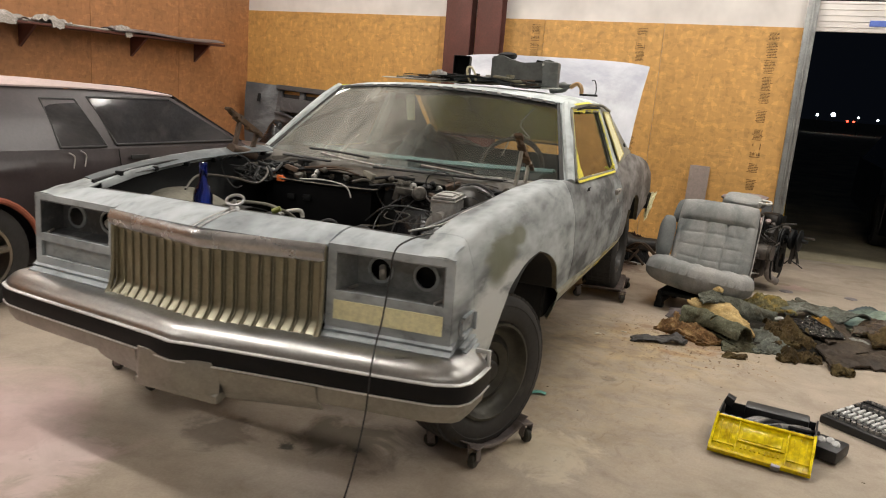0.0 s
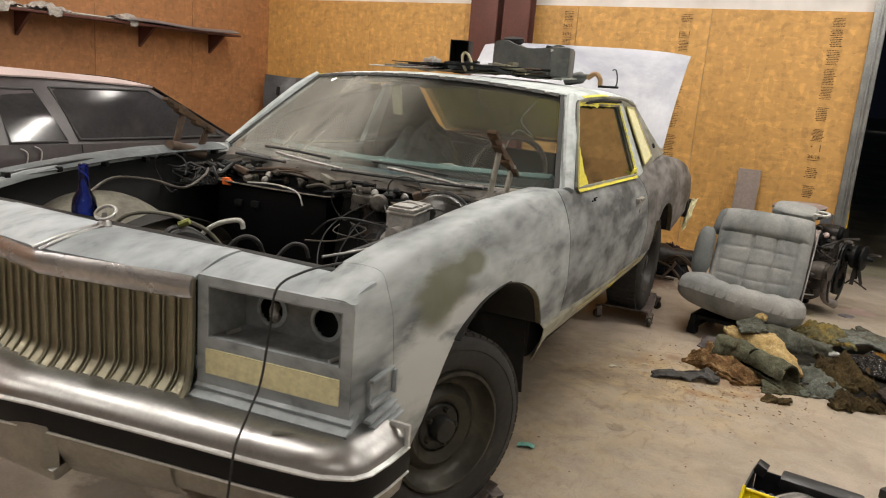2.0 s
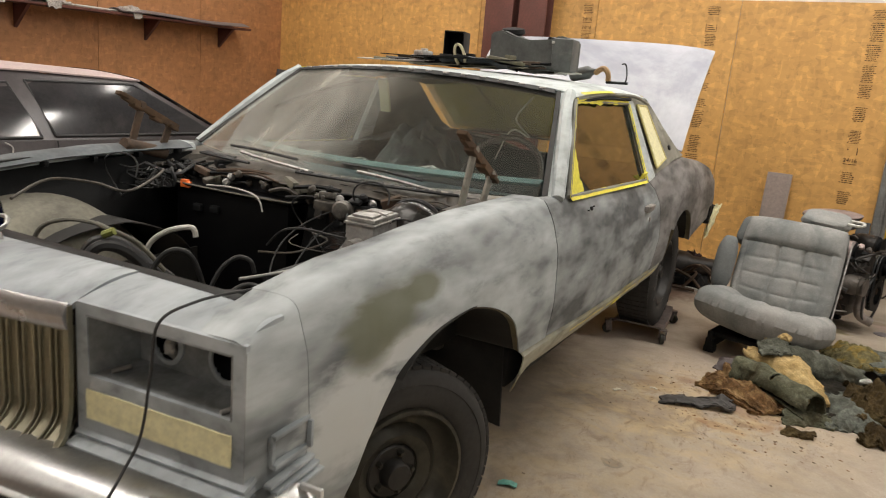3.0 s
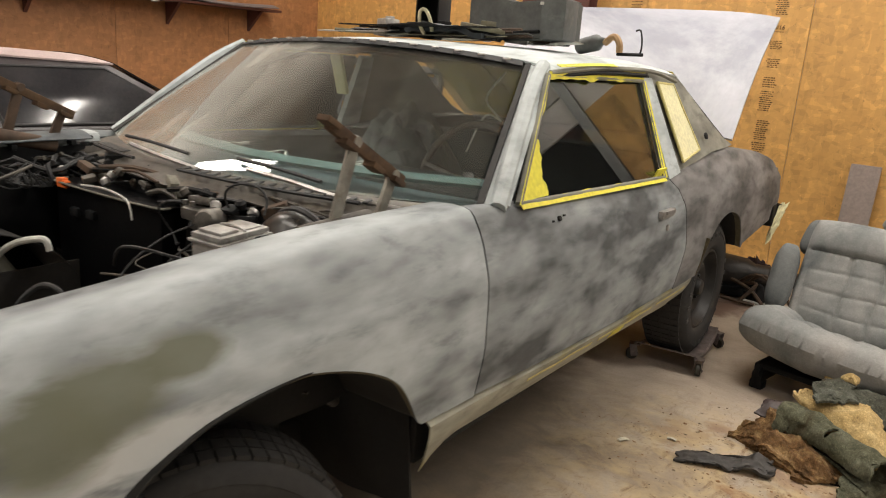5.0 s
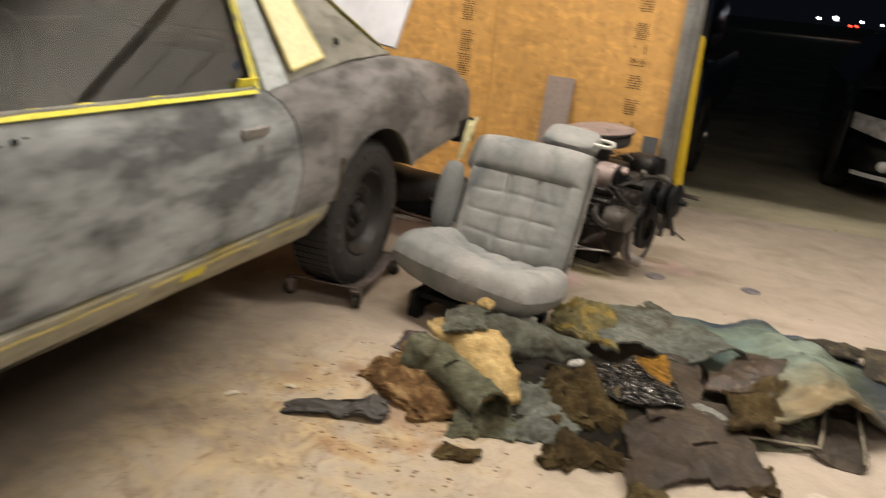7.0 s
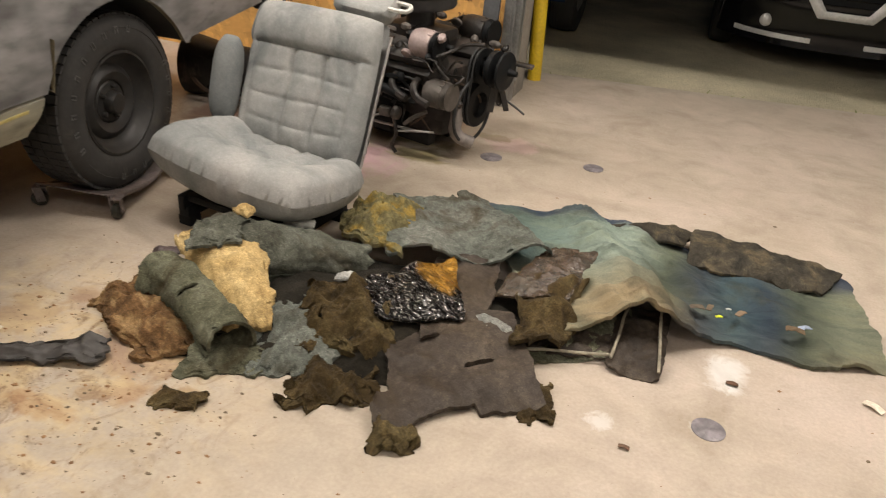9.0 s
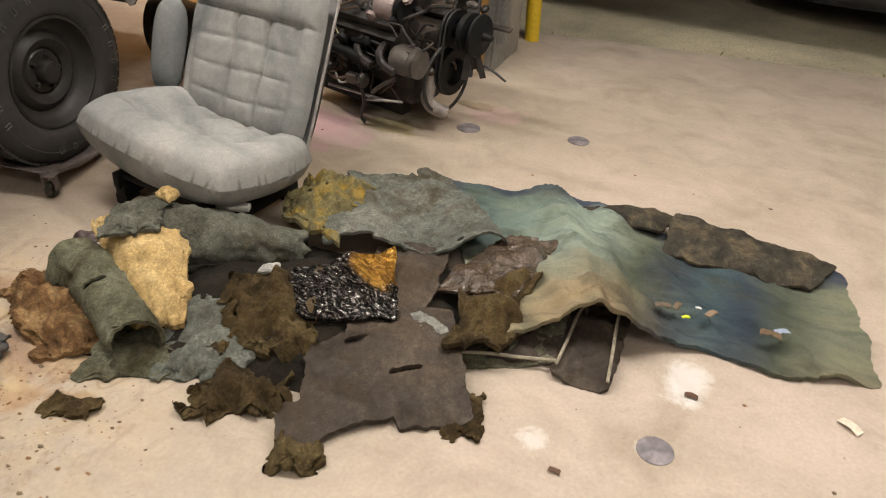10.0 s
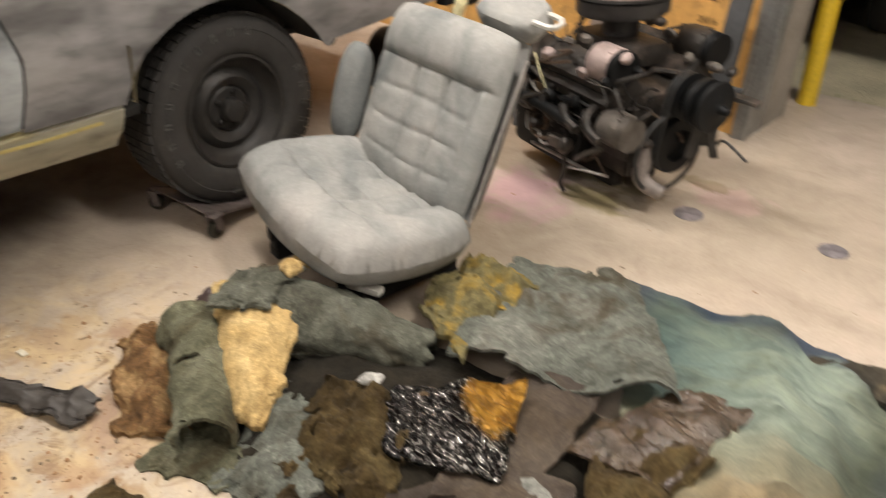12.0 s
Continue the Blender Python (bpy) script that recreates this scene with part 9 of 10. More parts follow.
box(bm, (-0.24, -0.535, 0.865), (0.16, 0.11, 0.012), (0, 0, 0), 0.003)
part("battery_shelf", bm, BAY_GREY, bay)

# ---- dark hatchback parked along the side wall ----
MAROON = surf("dusty_maroon_black_paint", (0.036, 0.027, 0.029), 0.36, var=0.3, scale=2.5, bumps=0.04, dirt=(0.060, 0.049, 0.048), dirt_at=0.55)
# roof dust, lightened further to paint the reflection on top
DUST_SHEEN_ROOF = surf("dust_and_sheen_maroon_roof", (0.46, 0.37, 0.36), 0.7, var=0.15, scale=2.0, bumps=0.03)
DARK_GLASS = surf("dusty_dark_window", (0.024, 0.024, 0.027), 0.07, var=0.3, scale=3.0, bumps=0.01, dirt=(0.048, 0.045, 0.046), dirt_at=0.5, spec=0.35)
RED_LIP = surf("orange_red_primer_lip", (0.30, 0.085, 0.045), 0.7, var=0.2, scale=9)
hat = thing("parked_hatchback", pose(-3.38, 0, 0), "dusty maroon-black hatchback parked beside the wall", "car")
def hb_belt(y):
    return tab(y, [1.1, 2.0, 3.0, 4.5, 5.85], [0.94, 0.92, 0.905, 0.89, 0.74])
def hb_x(z, y):
    return tab(z, [0.2, 0.35, 0.6, 0.80, 0.93], [0.80, 0.85, 0.87, 0.865, 0.835]) - tab(y, [1.1, 1.8, 5.0, 5.85], [0.10, 0.0, 0.0, 0.13])
def hb_low(y):
    for yc in (2.42, 4.98):
        d = abs(y - yc)
        if d < 0.36:
            return 0.32 + math.sqrt(0.36 ** 2 - d * d) * 0.95
    return 0.21
ys = sorted(set(list(np.linspace(1.1, 5.85, 60)) + [2.42 + 0.36 * math.cos(a) for a in np.linspace(0, math.pi, 15)] + [4.98 + 0.36 * math.cos(a) for a in np.linspace(0, math.pi, 15)]))
for s in (1, -1):
    bm = NB()
    rows = []
    for y in ys:
        zb, zt = hb_low(y), hb_belt(y)
        rows.append([bm.verts.new((s * (hb_x(lerp(zb, zt, j / 12), y) + 0.008 * math.exp(-((lerp(zb, zt, j / 12) - 0.80) / 0.02) ** 2)), y, lerp(zb, zt, j / 12))) for j in range(13)])
    for i in range(len(rows) - 1):
        for j in range(12):
            bm.faces.new((rows[i][j], rows[i + 1][j], rows[i + 1][j + 1], rows[i][j + 1]))
    part("body_side", bm, MAROON, hat)
    bm = NB()
    def gh(u, v):
        yb = lerp(1.35, 4.62, u)
        yt = lerp(2.15, 4.02, u)
        y = lerp(yb, yt, v)
        z = lerp(hb_belt(yb), tab(yt, [2.15, 2.6, 3.3, 4.02], [1.245, 1.262, 1.262, 1.238]), v)
        return (s * (lerp(0.835, 0.60, v) + 0.015 * math.sin(math.pi * v)), y, z)
    grid(bm, gh, 30, 10, 0.01)
    part("side_upper", bm, MAROON, hat)
    def pane(y0b, y1b, y0t, y1t, name, v0=0.06, v1=0.90):
        bm = NB()
        def f(u, v):
            vv = lerp(v0, v1, v)
            y = lerp(lerp(y0b, y1b, u), lerp(y0t, y1t, u), v)
            z = lerp(0.905, 1.250, vv)
            return (s * (lerp(0.835, 0.60, vv) + 0.015 * math.sin(math.pi * vv) + 0.007), y, z)
        grid(bm, f, 12, 8, 0.006)
        w = part(name, bm, DARK_GLASS, hat, "dusty dark glass")
        bm = NB()
        c = [Vector(f(0, 0)), Vector(f(1, 0)), Vector(f(1, 1)), Vector(f(0, 1))]
        for k in range(4):
            tube(bm, [c[k], c[(k + 1) % 4]], 0.008, 6, 1)
        part("seal", bm, BLACK_RUBBER, w)
    pane(2.96, 3.29, 2.96, 3.20, "quarter_window", 0.04, 0.86)
    pane(3.37, 4.47, 3.30, 3.98, "door_window")
    bm = NB()
    tube(bm, [(s * 0.872, 3.37, 0.30), (s * 0.885, 3.365, 0.7), (s * 0.862, 3.36, 0.90)], 0.004, 5)
    part("door_gap", bm, GAP, hat)
    bm = NB()
    box(bm, (s * 0.876, 3.52, 0.845), (0.014, 0.15, 0.03), (0, 0, 0), 0.004)
    part("door_handle", bm, BLACK_RUBBER, hat)
    for yc in (2.42, 4.98):
        bm = NB()
        tube(bm, [(s * (hb_x(0.6, yc) + 0.004), yc + 0.365 * math.cos(a), 0.32 + 0.36 * math.sin(a) * 0.95) for a in np.linspace(0.05, math.pi - 0.05, 18)], 0.018, 8, 1)
        part("arch_lip", bm, RED_LIP, hat, "orange-red primed wheel arch lip")
        w = bpy.data.objects.new("wheel", None)
        scene.collection.objects.link(w)
        w.parent = hat
        w.matrix_basis = Matrix.Translation((s * 0.76, yc, 0.315)) @ Matrix.Rotation(radians(90 * s), 4, "Y")
        bm = NB()
        lathe(bm, [(0.20, -0.09), (0.26, -0.10), (0.305, -0.085), (0.315, -0.05), (0.315, 0.05), (0.305, 0.085), (0.26, 0.10), (0.20, 0.09)], 40, closed=True)
        part("tyre", bm, TYRE, w)
        bm = NB()
        lathe(bm, [(0.20, 0.08), (0.195, 0.095), (0.18, 0.09), (0.17, 0.0), (0.2, -0.05)], 40, closed=True)
        for q in range(5):
            a = 2 * math.pi * q / 5 + 0.5
            tube(bm, [(math.cos(a) * 0.03, math.sin(a) * 0.03, 0.06), (math.cos(a) * 0.10, math.sin(a) * 0.10, 0.055), (math.cos(a) * 0.185, math.sin(a) * 0.185, 0.075)], 0.022, 8)
        lathe(bm, [(0.05, 0.04), (0.048, 0.075), (0.02, 0.085)], 20)
        part("rim", bm, chrome_mat("dull_spoke_rim", (0.42, 0.38, 0.32), 0.3, 0.7), w, "dull five-spoke wheel")
bm = NB()
grid(bm, lambda u, v: (lerp(-0.61, 0.61, u), lerp(2.10, 4.05, v), tab(lerp(2.10, 4.05, v), [2.1, 2.6, 3.3, 4.05], [1.255, 1.275, 1.276, 1.245]) + 0.03 * (1 - lerp(-1, 1, u) ** 2)), 16, 14, 0.01)
part("roof", bm, DUST_SHEEN_ROOF, hat, "pinkish dust lying on the roof, its bright reflection painted in")
bm = NB()
grid(bm, lambda u, v: (lerp(-1, 1, u) * lerp(0.60, 0.74, v), lerp(4.05, 4.66, v) - 0.0, lerp(1.25, 0.91, v) + 0.03 * (1 - lerp(-1, 1, u) ** 2)), 12, 8, 0.008)
part("windshield", bm, DARK_GLASS, hat)
bm = NB()
grid(bm, lambda u, v: (lerp(-1, 1, u) * lerp(0.60, 0.72, v), lerp(2.12, 1.12, v), lerp(1.25, 0.95, v) + 0.03 * (1 - lerp(-1, 1, u) ** 2)), 12, 8, 0.008)
part("hatch", bm, DARK_GLASS, hat)
bm = NB()
grid(bm, lambda u, v: (lerp(-1, 1, u) * (0.835 - tab(lerp(4.6, 5.85, v), [4.6, 5.0, 5.85], [0, 0, 0.12])), lerp(4.6, 5.85, v), hb_belt(lerp(4.6, 5.85, v)) + 0.04 * (1 - lerp(-1, 1, u) ** 2)), 12, 10, 0.008)
part("hood", bm, MAROON, hat)
bm = NB()
box(bm, (0, 5.86, 0.48), (1.4, 0.08, 0.5), (0, 0, 0), 0.04)
box(bm, (0, 1.06, 0.52), (1.5, 0.1, 0.6), (0, 0, 0), 0.04)
box(bm, (0, 3.4, 0.25), (1.5, 4.4, 0.1))
part("bumper", bm, MAROON, hat)
bm = NB()
for yy, zz in ((3.02, 0.86), (3.10, 0.87)):
    tube(bm, [(0.868, yy, zz - 0.07), (0.866, yy + 0.012, zz), (0.868, yy - 0.03, zz + 0.03)], 0.004, 5)
part("chalk_mark", bm, surf("chalky_scratch", (0.35, 0.33, 0.31), 0.8), hat, "pale scratch marks")

# ---- old front panels leaning in the corner ----
pn = thing("front_clip_panel", pose(-4.2, 7.32, 0, -8, 0, 0), "dark grey car front panel with lamp openings leaning in the corner", "body panel")
PANEL = surf("dark_grey_panel_paint", (0.085, 0.085, 0.09), 0.5, var=0.35, scale=4, dirt=(0.26, 0.27, 0.28), dirt_at=0.60)
bm = NB()
grid(bm, lambda u, v: (lerp(-0.78, -0.38, u), -0.16 * math.sin(math.pi * v * 0.5) * (1 - u), lerp(0.35, 1.34, v)), 10, 14, 0.012)
part("fender_side", bm, PANEL, pn)
bm = NB()
box(bm, (0.28, 0, 1.30), (1.36, 0.10, 0.06), (0, 1.5, 0), 0.01)
box(bm, (0.28, 0.02, 1.14), (1.30, 0.03, 0.06), (0, 1.5, 0), 0.006)
box(bm, (0.28, 0.0, 0.92), (1.30, 0.06, 0.08), (0, 1.5, 0), 0.01)
for x in (-0.36, -0.02, 0.30, 0.62, 0.93):
    box(bm, (x, 0.01, 1.10), (0.07, 0.05, 0.42), (0, 0, 0), 0.008)
box(bm, (-0.2, 0.03, 1.05), (0.3, 0.02, 0.15), (0, 0, 0), 0.006)
part("lamp_frame", bm, PANEL, pn)
bm = NB()
for x in (0.13, 0.46, 0.78):
    box(bm, (x, 0.045, 1.06), (0.2, 0.01, 0.2))
box(bm, (-0.58, -0.13, 1.16), (0.03, 0.03, 0.10), (0, 0, 0), 0.004)
part("dark_opening", bm, GAP, pn)
bm = NB()
for k in range(3):
    box(bm, (0.28, -0.035, 1.328 - 0.02 * k), (1.34, 0.006, 0.005), (0, 1.5, 0))
part("edge_line", bm, ZINC, pn)
bm = NB()
grid(bm, lambda u, v: (lerp(-0.40, 0.97, u), 0.055 + 0.01 * math.sin(7 * u), lerp(0.40, 1.25, v) - 0.02 * u), 12, 8, 0.008)
part("back_panel", bm, surf("charcoal_inner_panel", (0.045, 0.045, 0.05), 0.5, var=0.4, scale=5), pn)
bm = NB()
box(bm, (-0.05, -0.05, 1.10), (0.44, 0.10, 0.17), (0, 2, 0), 0.02)
part("lamp_box", bm, PANEL, pn)
bm = NB()
tube(bm, [(-0.38, -0.03, 1.0), (-0.15, -0.06, 0.97), (0.05, -0.05, 0.86), (0.15, -0.04, 0.80)], 0.02, 8)
part("brace", bm, PANEL, pn)
bg = thing("plastic_sheet_heap", pose(-3.95, 6.62, 0), "heap of crumpled black plastic sheeting", "plastic sheet")
bm = NB()
grid(bm, lambda u, v: (lerp(-0.5, 0.5, u), lerp(-0.35, 0.30, v), max(0.004, 1.02 * math.exp(-((u - 0.5) / 0.34) ** 2 - ((v - 0.6) / 0.4) ** 2) - 0.06 + 0.10 * noise.noise((u * 5, v * 5, 2)) + 0.05 * noise.noise((u * 13, v * 13, 5)))), 40, 30, 0.003)
part("sheet", bm, surf("shiny_black_plastic", (0.012, 0.012, 0.013), 0.25, var=0.3), bg)

# ---- clutter on the wall shelf ----
R5 = random.Random(2)
RAG = fibre_mat("pale_rag", [(0.30, 0.27, 0.24), (0.44, 0.41, 0.38)], 9)
for k, (yy, ln, mt, lb) in enumerate(((4.15, 0.5, RAG, "pale crumpled rag draped on the shelf"), (4.65, 0.35, RAG, "pale cloth bundle on the shelf"), (5.45, 0.25, RAG, "small pale rag on the shelf"))):
    bm = NB()
    grid(bm, lambda u, v: (lerp(0.06, 0.29, v), lerp(-ln / 2, ln / 2, u), 0.015 + 0.045 * abs(noise.noise((u * 5, v * 4, k))) + 0.05 * math.sin(math.pi * u) * math.sin(math.pi * v) - (0.06 * max(0, v - 0.88) / 0.12 if 0.4 < u < 0.75 else 0)), 26, 14, 0.006)
    tagged(settle(part("rag", bm, mt), WX, yy, 1.752), lb, "rag", "shelf clutter")
bm = NB()
grid(bm, lambda u, v: (lerp(0.02, 0.30, v), lerp(-0.75, 0.75, u), 0.012 + 0.03 * math.sin(math.pi * v) + 0.01 * math.sin(u * 7)), 24, 8, 0.008)
tagged(settle(part("trim_panel", bm, surf("grey_purple_trim", (0.17, 0.15, 0.155), 0.5, var=0.2, scale=5)), WX, 6.05, 1.752), "long grey moulded trim piece lying on the shelf", "trim panel", "shelf clutter")
bm = NB()
tube(bm, [(0.16, -0.6, 0.012), (0.2, 0.0, 0.014), (0.15, 0.65, 0.012)], 0.011, 6)
tagged(settle(part("trim_rod", bm, WHITE_PLASTIC), WX, 4.9, 1.752), "pale rod lying along the shelf", "rod", "shelf clutter")

# ---- open toolbox and socket set ----
YELLOW_CLEAR = surf("translucent_yellow_plastic", (0.80, 0.60, 0.0), 0.2, var=0.35, scale=26, bumps=0.35, fine=34, dirt=(0.42, 0.27, 0.0), dirt_at=0.56)
TOOL_BLACK = surf("black_toolbox_plastic", (0.014, 0.014, 0.015), 0.4, var=0.2, scale=10)
tb = thing("toolbox", pose(1.545, 3.38, 0, 0, 0, -2), "open black toolbox with a yellow lid laid back on the floor", "toolbox")
for nm, c, sz, rot in (("floor_panel", (0, 0.04, 0.006), (0.40, 0.19, 0.012), (0, 0, 0)), ("side_wall", (-0.197, 0.04, 0.065), (0.008, 0.19, 0.13), (0, 0, 0)), ("side_wall", (0.197, 0.04, 0.065), (0.008, 0.19, 0.13), (0, 0, 0)),
                       ("front_wall", (0, -0.052, 0.06), (0.384, 0.008, 0.12), (0, 0, 0)), ("back_wall", (0, 0.132, 0.06), (0.384, 0.008, 0.12), (0, 0, 0)), ("tool_tray", (0.03, 0.115, 0.115), (0.27, 0.065, 0.05), (10, 0, 0)), ("lip", (-0.175, 0.11, 0.135), (0.04, 0.05, 0.04), (0, 20, 0))):
    bm = NB()
    box(bm, c, sz, rot, 0.003 if nm != "tool_tray" else 0.012)
    part(nm, bm, TOOL_BLACK, tb)
LM = Matrix.Translation((0, -0.055, 0.118)) @ Matrix.Rotation(radians(32), 4, "X")
def lid_piece(nm, c, s_, bv=0.004, mat_=None, parent=None, label=""):
    bm = NB()
    for v in box(bm, c, s_, (0, 0, 0), bv):
        v.co = LM @ v.co
    return part(nm, bm, mat_ or YELLOW_CLEAR, parent, label)
tlid = lid_piece("lid", (0, -0.10, 0), (0.41, 0.20, 0.008), 0.003, None, tb, "clear yellow plastic lid with moulded ribs")
for s in (-1, 1):
    lid_piece("rim", (s * 0.198, -0.10, 0.014), (0.012, 0.20, 0.020), 0.004, None, tlid)
    lid_piece("divider", (s * 0.10, -0.10, 0.009), (0.008, 0.18, 0.010), 0.003, None, tlid)
    for q in range(3):
        lid_piece("rib", (s * (0.125 + 0.024 * q), -0.10, 0.0065), (0.005, 0.16, 0.006), 0.001, None, tlid)
    lid_piece("rib", (s * 0.15, -0.15, 0.0075), (0.088, 0.006, 0.009), 0.002, None, tlid)
lid_piece("rim", (0, -0.195, 0.014), (0.384, 0.012, 0.020), 0.004, None, tlid)
lid_piece("rim", (0, -0.010, 0.012), (0.384, 0.012, 0.014), 0.004, None, tlid)
lid_piece("label_pocket", (0, -0.078, 0.009), (0.16, 0.06, 0.010), 0.005, None, tlid)
lid_piece("rib", (0, -0.118, 0.010), (0.186, 0.008, 0.012), 0.003, None, tlid)
for q in range(9):
    lid_piece("tooth", (-0.075 + 0.0185 * q, -0.145, 0.008), (0.008, 0.018, 0.008), 0.002, None, tlid)
for q in range(12):
    lid_piece("hinge_knuckle", (-0.17 + 0.031 * q, 0.001, 0.006), (0.016, 0.010, 0.012), 0.002, TOOL_BLACK, tlid)
lid_piece("latch", (0.07, -0.204, 0.012), (0.035, 0.014, 0.03), 0.003, ZINC, tb)
for k in range(7):
    bm = NB()
    a = R5.uniform(-25, 25)
    tube(bm, [(-0.12 + 0.035 * k, 0.0, 0.07 + 0.008 * k), (-0.05 + 0.035 * k, 0.05 + 0.01 * (k % 3), 0.10), (0.0 + 0.035 * k, 0.08, 0.095)], R5.uniform(0.006, 0.012), 6)
    tl = part("hand_tool", bm, R5.choice((ZINC, TOOL_BLACK, ALLOY)))
    tl.matrix_basis = tb.matrix_basis.copy()
    tagged(tl, "hand tool lying in the open toolbox", "hand tool", "tools in the box")
bm = NB()
box(bm, (0.0, 0, 0.035), (0.13, 0.16, 0.06), (0, 0, 0), 0.015)
bs = tagged(settle(part("bit_case", bm, TOOL_BLACK), 1.80, 3.45, 0, -20), "small black case with shiny bits beside the toolbox", "tool case")
bm = NB()
for q in range(3):
    lathe(bm, [(0.018, 0), (0.02, 0.012), (0.012, 0.02)], 14, pose(-0.03 + 0.03 * q, 0.02 * (q % 2), 0.06, 40, 0, 0))
part("bits", bm, BRIGHT_LINE, bs)
ss = thing("socket_set", pose(2.044, 3.947, 0, 0, 0, -30), "open black socket set case full of chrome sockets", "socket set")
bm = NB()
box(bm, (0, 0, 0.02), (0.38, 0.45, 0.04), (0, 0, 0), 0.008)
for q in range(4):
    box(bm, (0, -0.16 + 0.105 * q, 0.042), (0.36, 0.008, 0.012), (0, 0, 0), 0.002, 1)
part("tray", bm, TOOL_BLACK, ss)
for row in range(5):
    for q in range(12 if row < 4 else 7):
        bm = NB()
        r = 0.008 + 0.0006 * q
        y = -0.185 + 0.088 * row
        if row in (1, 2):
            tube(bm, [(-0.165 + 0.029 * q, y - 0.035, 0.046), (-0.165 + 0.029 * q, y + 0.035, 0.046)], 0.009, 8, 1)
        else:
            lathe(bm, [(r, 0.035), (r, 0.055), (r * 0.6, 0.056), (r * 0.55, 0.045)], 12, pose(-0.165 + 0.029 * q, y, 0))
        so = part("socket", bm, BRIGHT_LINE if row in (1, 2) else ZINC)
        so.matrix_basis = ss.matrix_basis.copy()
        tagged(so, "chrome socket in the open set", "socket", "sockets in the set")

# ---- vehicles in the night yard ----
BLACK_PAINT = surf("gloss_black_car_paint", (0.006, 0.006, 0.007), 0.12, var=0.2, scale=2, bumps=0.01)
sed = thing("black_sedan", pose(3.26, 10.02, -0.09, 0, 0, 3), "glossy black sedan parked nose-in outside the door", "car")
def nose(u, v):
    a = lerp(-1, 1, u)
    z = lerp(0.20, 0.78, v)
    y = 0.42 * abs(a) ** 3 + 0.10 * v ** 2 + 0.03 * math.sin(math.pi * v * 2) - 0.04 * math.sin(math.pi * v)
    return (0.90 * a * (1 - 0.04 * v), y, z)
bm = NB()
grid(bm, nose, 30, 16, 0.01)
part("front_fascia", bm, BLACK_PAINT, sed)
bm = NB()
grid(bm, lambda u, v: (lerp(-1, 1, u) * lerp(0.865, 0.80, v), 0.10 + 0.40 * abs(lerp(-1, 1, u)) ** 3 * (1 - v) + 1.15 * v, 0.775 + 0.20 * math.sin(v * math.pi / 2) - 0.05 * abs(lerp(-1, 1, u)) ** 3), 20, 12, 0.008)
part("hood", bm, BLACK_PAINT, sed)
bm = NB()
grid(bm, lambda u, v: (lerp(-1, 1, u) * lerp(0.76, 0.58, v), lerp(1.20, 1.95, v), lerp(0.97, 1.42, v)), 10, 6, 0.006)
part("windshield", bm, DARK_GLASS, sed)
bm = NB()
box(bm, (0, 2.75, 1.43), (1.16, 1.7, 0.05), (0, 0, 0), 0.02)
for s in (-1, 1):
    grid(bm, lambda u, v: (s * (0.90 - 0.03 * v), lerp(1.25, 4.5, u), lerp(0.25, 0.95, v)), 8, 6, 0.01)
    grid(bm, lambda u, v: (s * lerp(0.86, 0.58, v), lerp(1.3, 4.2, u) * (1 - 0.08 * v) + 0.3 * v, lerp(0.95, 1.42, v)), 8, 4, 0.01)
    grid(bm, lambda u, v: (s * (0.90 - 0.02 * v), lerp(0.42, 0.60, u), lerp(0.25, 0.78, v)), 4, 6, 0.01)
part("cabin", bm, BLACK_PAINT, sed)
for s in (-1, 1):
    bm = NB()
    lathe(bm, [(0.2, -0.1), (0.27, -0.11), (0.315, -0.09), (0.325, -0.05), (0.325, 0.05), (0.315, 0.09), (0.27, 0.11), (0.2, 0.1)], 36, Matrix.Translation((s * 0.83, 0.92, 0.325)) @ Matrix.Rotation(radians(90), 4, "Y"), closed=True)
    part("tyre", bm, TYRE, sed)
    bm = NB()
    def hl(u, v):
        a = s * lerp(0.48, 0.97, u)
        q = Vector(nose((a + 1) / 2, lerp(0.70, 0.93, v) - 0.08 * (1 - u) * (1 - v) + 0.06 * u))
        return q + Vector((s * 0.006 * 0, -0.014, 0))
    grid(bm, hl, 10, 6, 0.006)
    # opaque mottled white stands in for garage lights reflected in the lens
    part("headlight", bm, surf("headlight_painted_reflection", (0.70, 0.70, 0.66), 0.22, 0.1, var=0.6, scale=14), sed, "headlight lens with white reflections painted in")
    bm = NB()
    def fog(u, v):
        q = Vector(nose((s * lerp(0.22, 0.86, u) + 1) / 2, lerp(0.09, 0.155, v)))
        return q + Vector((0, -0.012, 0))
    grid(bm, fog, 8, 3, 0.004)
    part("bumper_trim", bm, BRIGHT_LINE, sed)
    bm = NB()
    lathe(bm, [(0.045, 0), (0.05, 0.015), (0.03, 0.03), (0.01, 0.034)], 16, Matrix.Translation(Vector(nose((s * 0.62 + 1) / 2, 0.30)) + Vector((0, 0.0, 0))) @ Matrix.Rotation(radians(90), 4, "X"))
    part("fog_lamp", bm, BRIGHT_LINE, sed)
def face_pt(x, z, out):
    return Vector(nose((x / 0.88 + 1) / 2, (z - 0.20) / 0.58)) + Vector((0, -out, 0))


SILVER = surf("silver_grille_frame", (0.80, 0.80, 0.79), 0.38, 0.25, var=0.06, scale=9)
OUTER = [(-0.43, 0.745), (-0.20, 0.455), (0.20, 0.455), (0.43, 0.745), (-0.43, 0.745)]
INNER = [(-0.30, 0.712), (-0.15, 0.515), (0.15, 0.515), (0.30, 0.712), (-0.30, 0.712)]
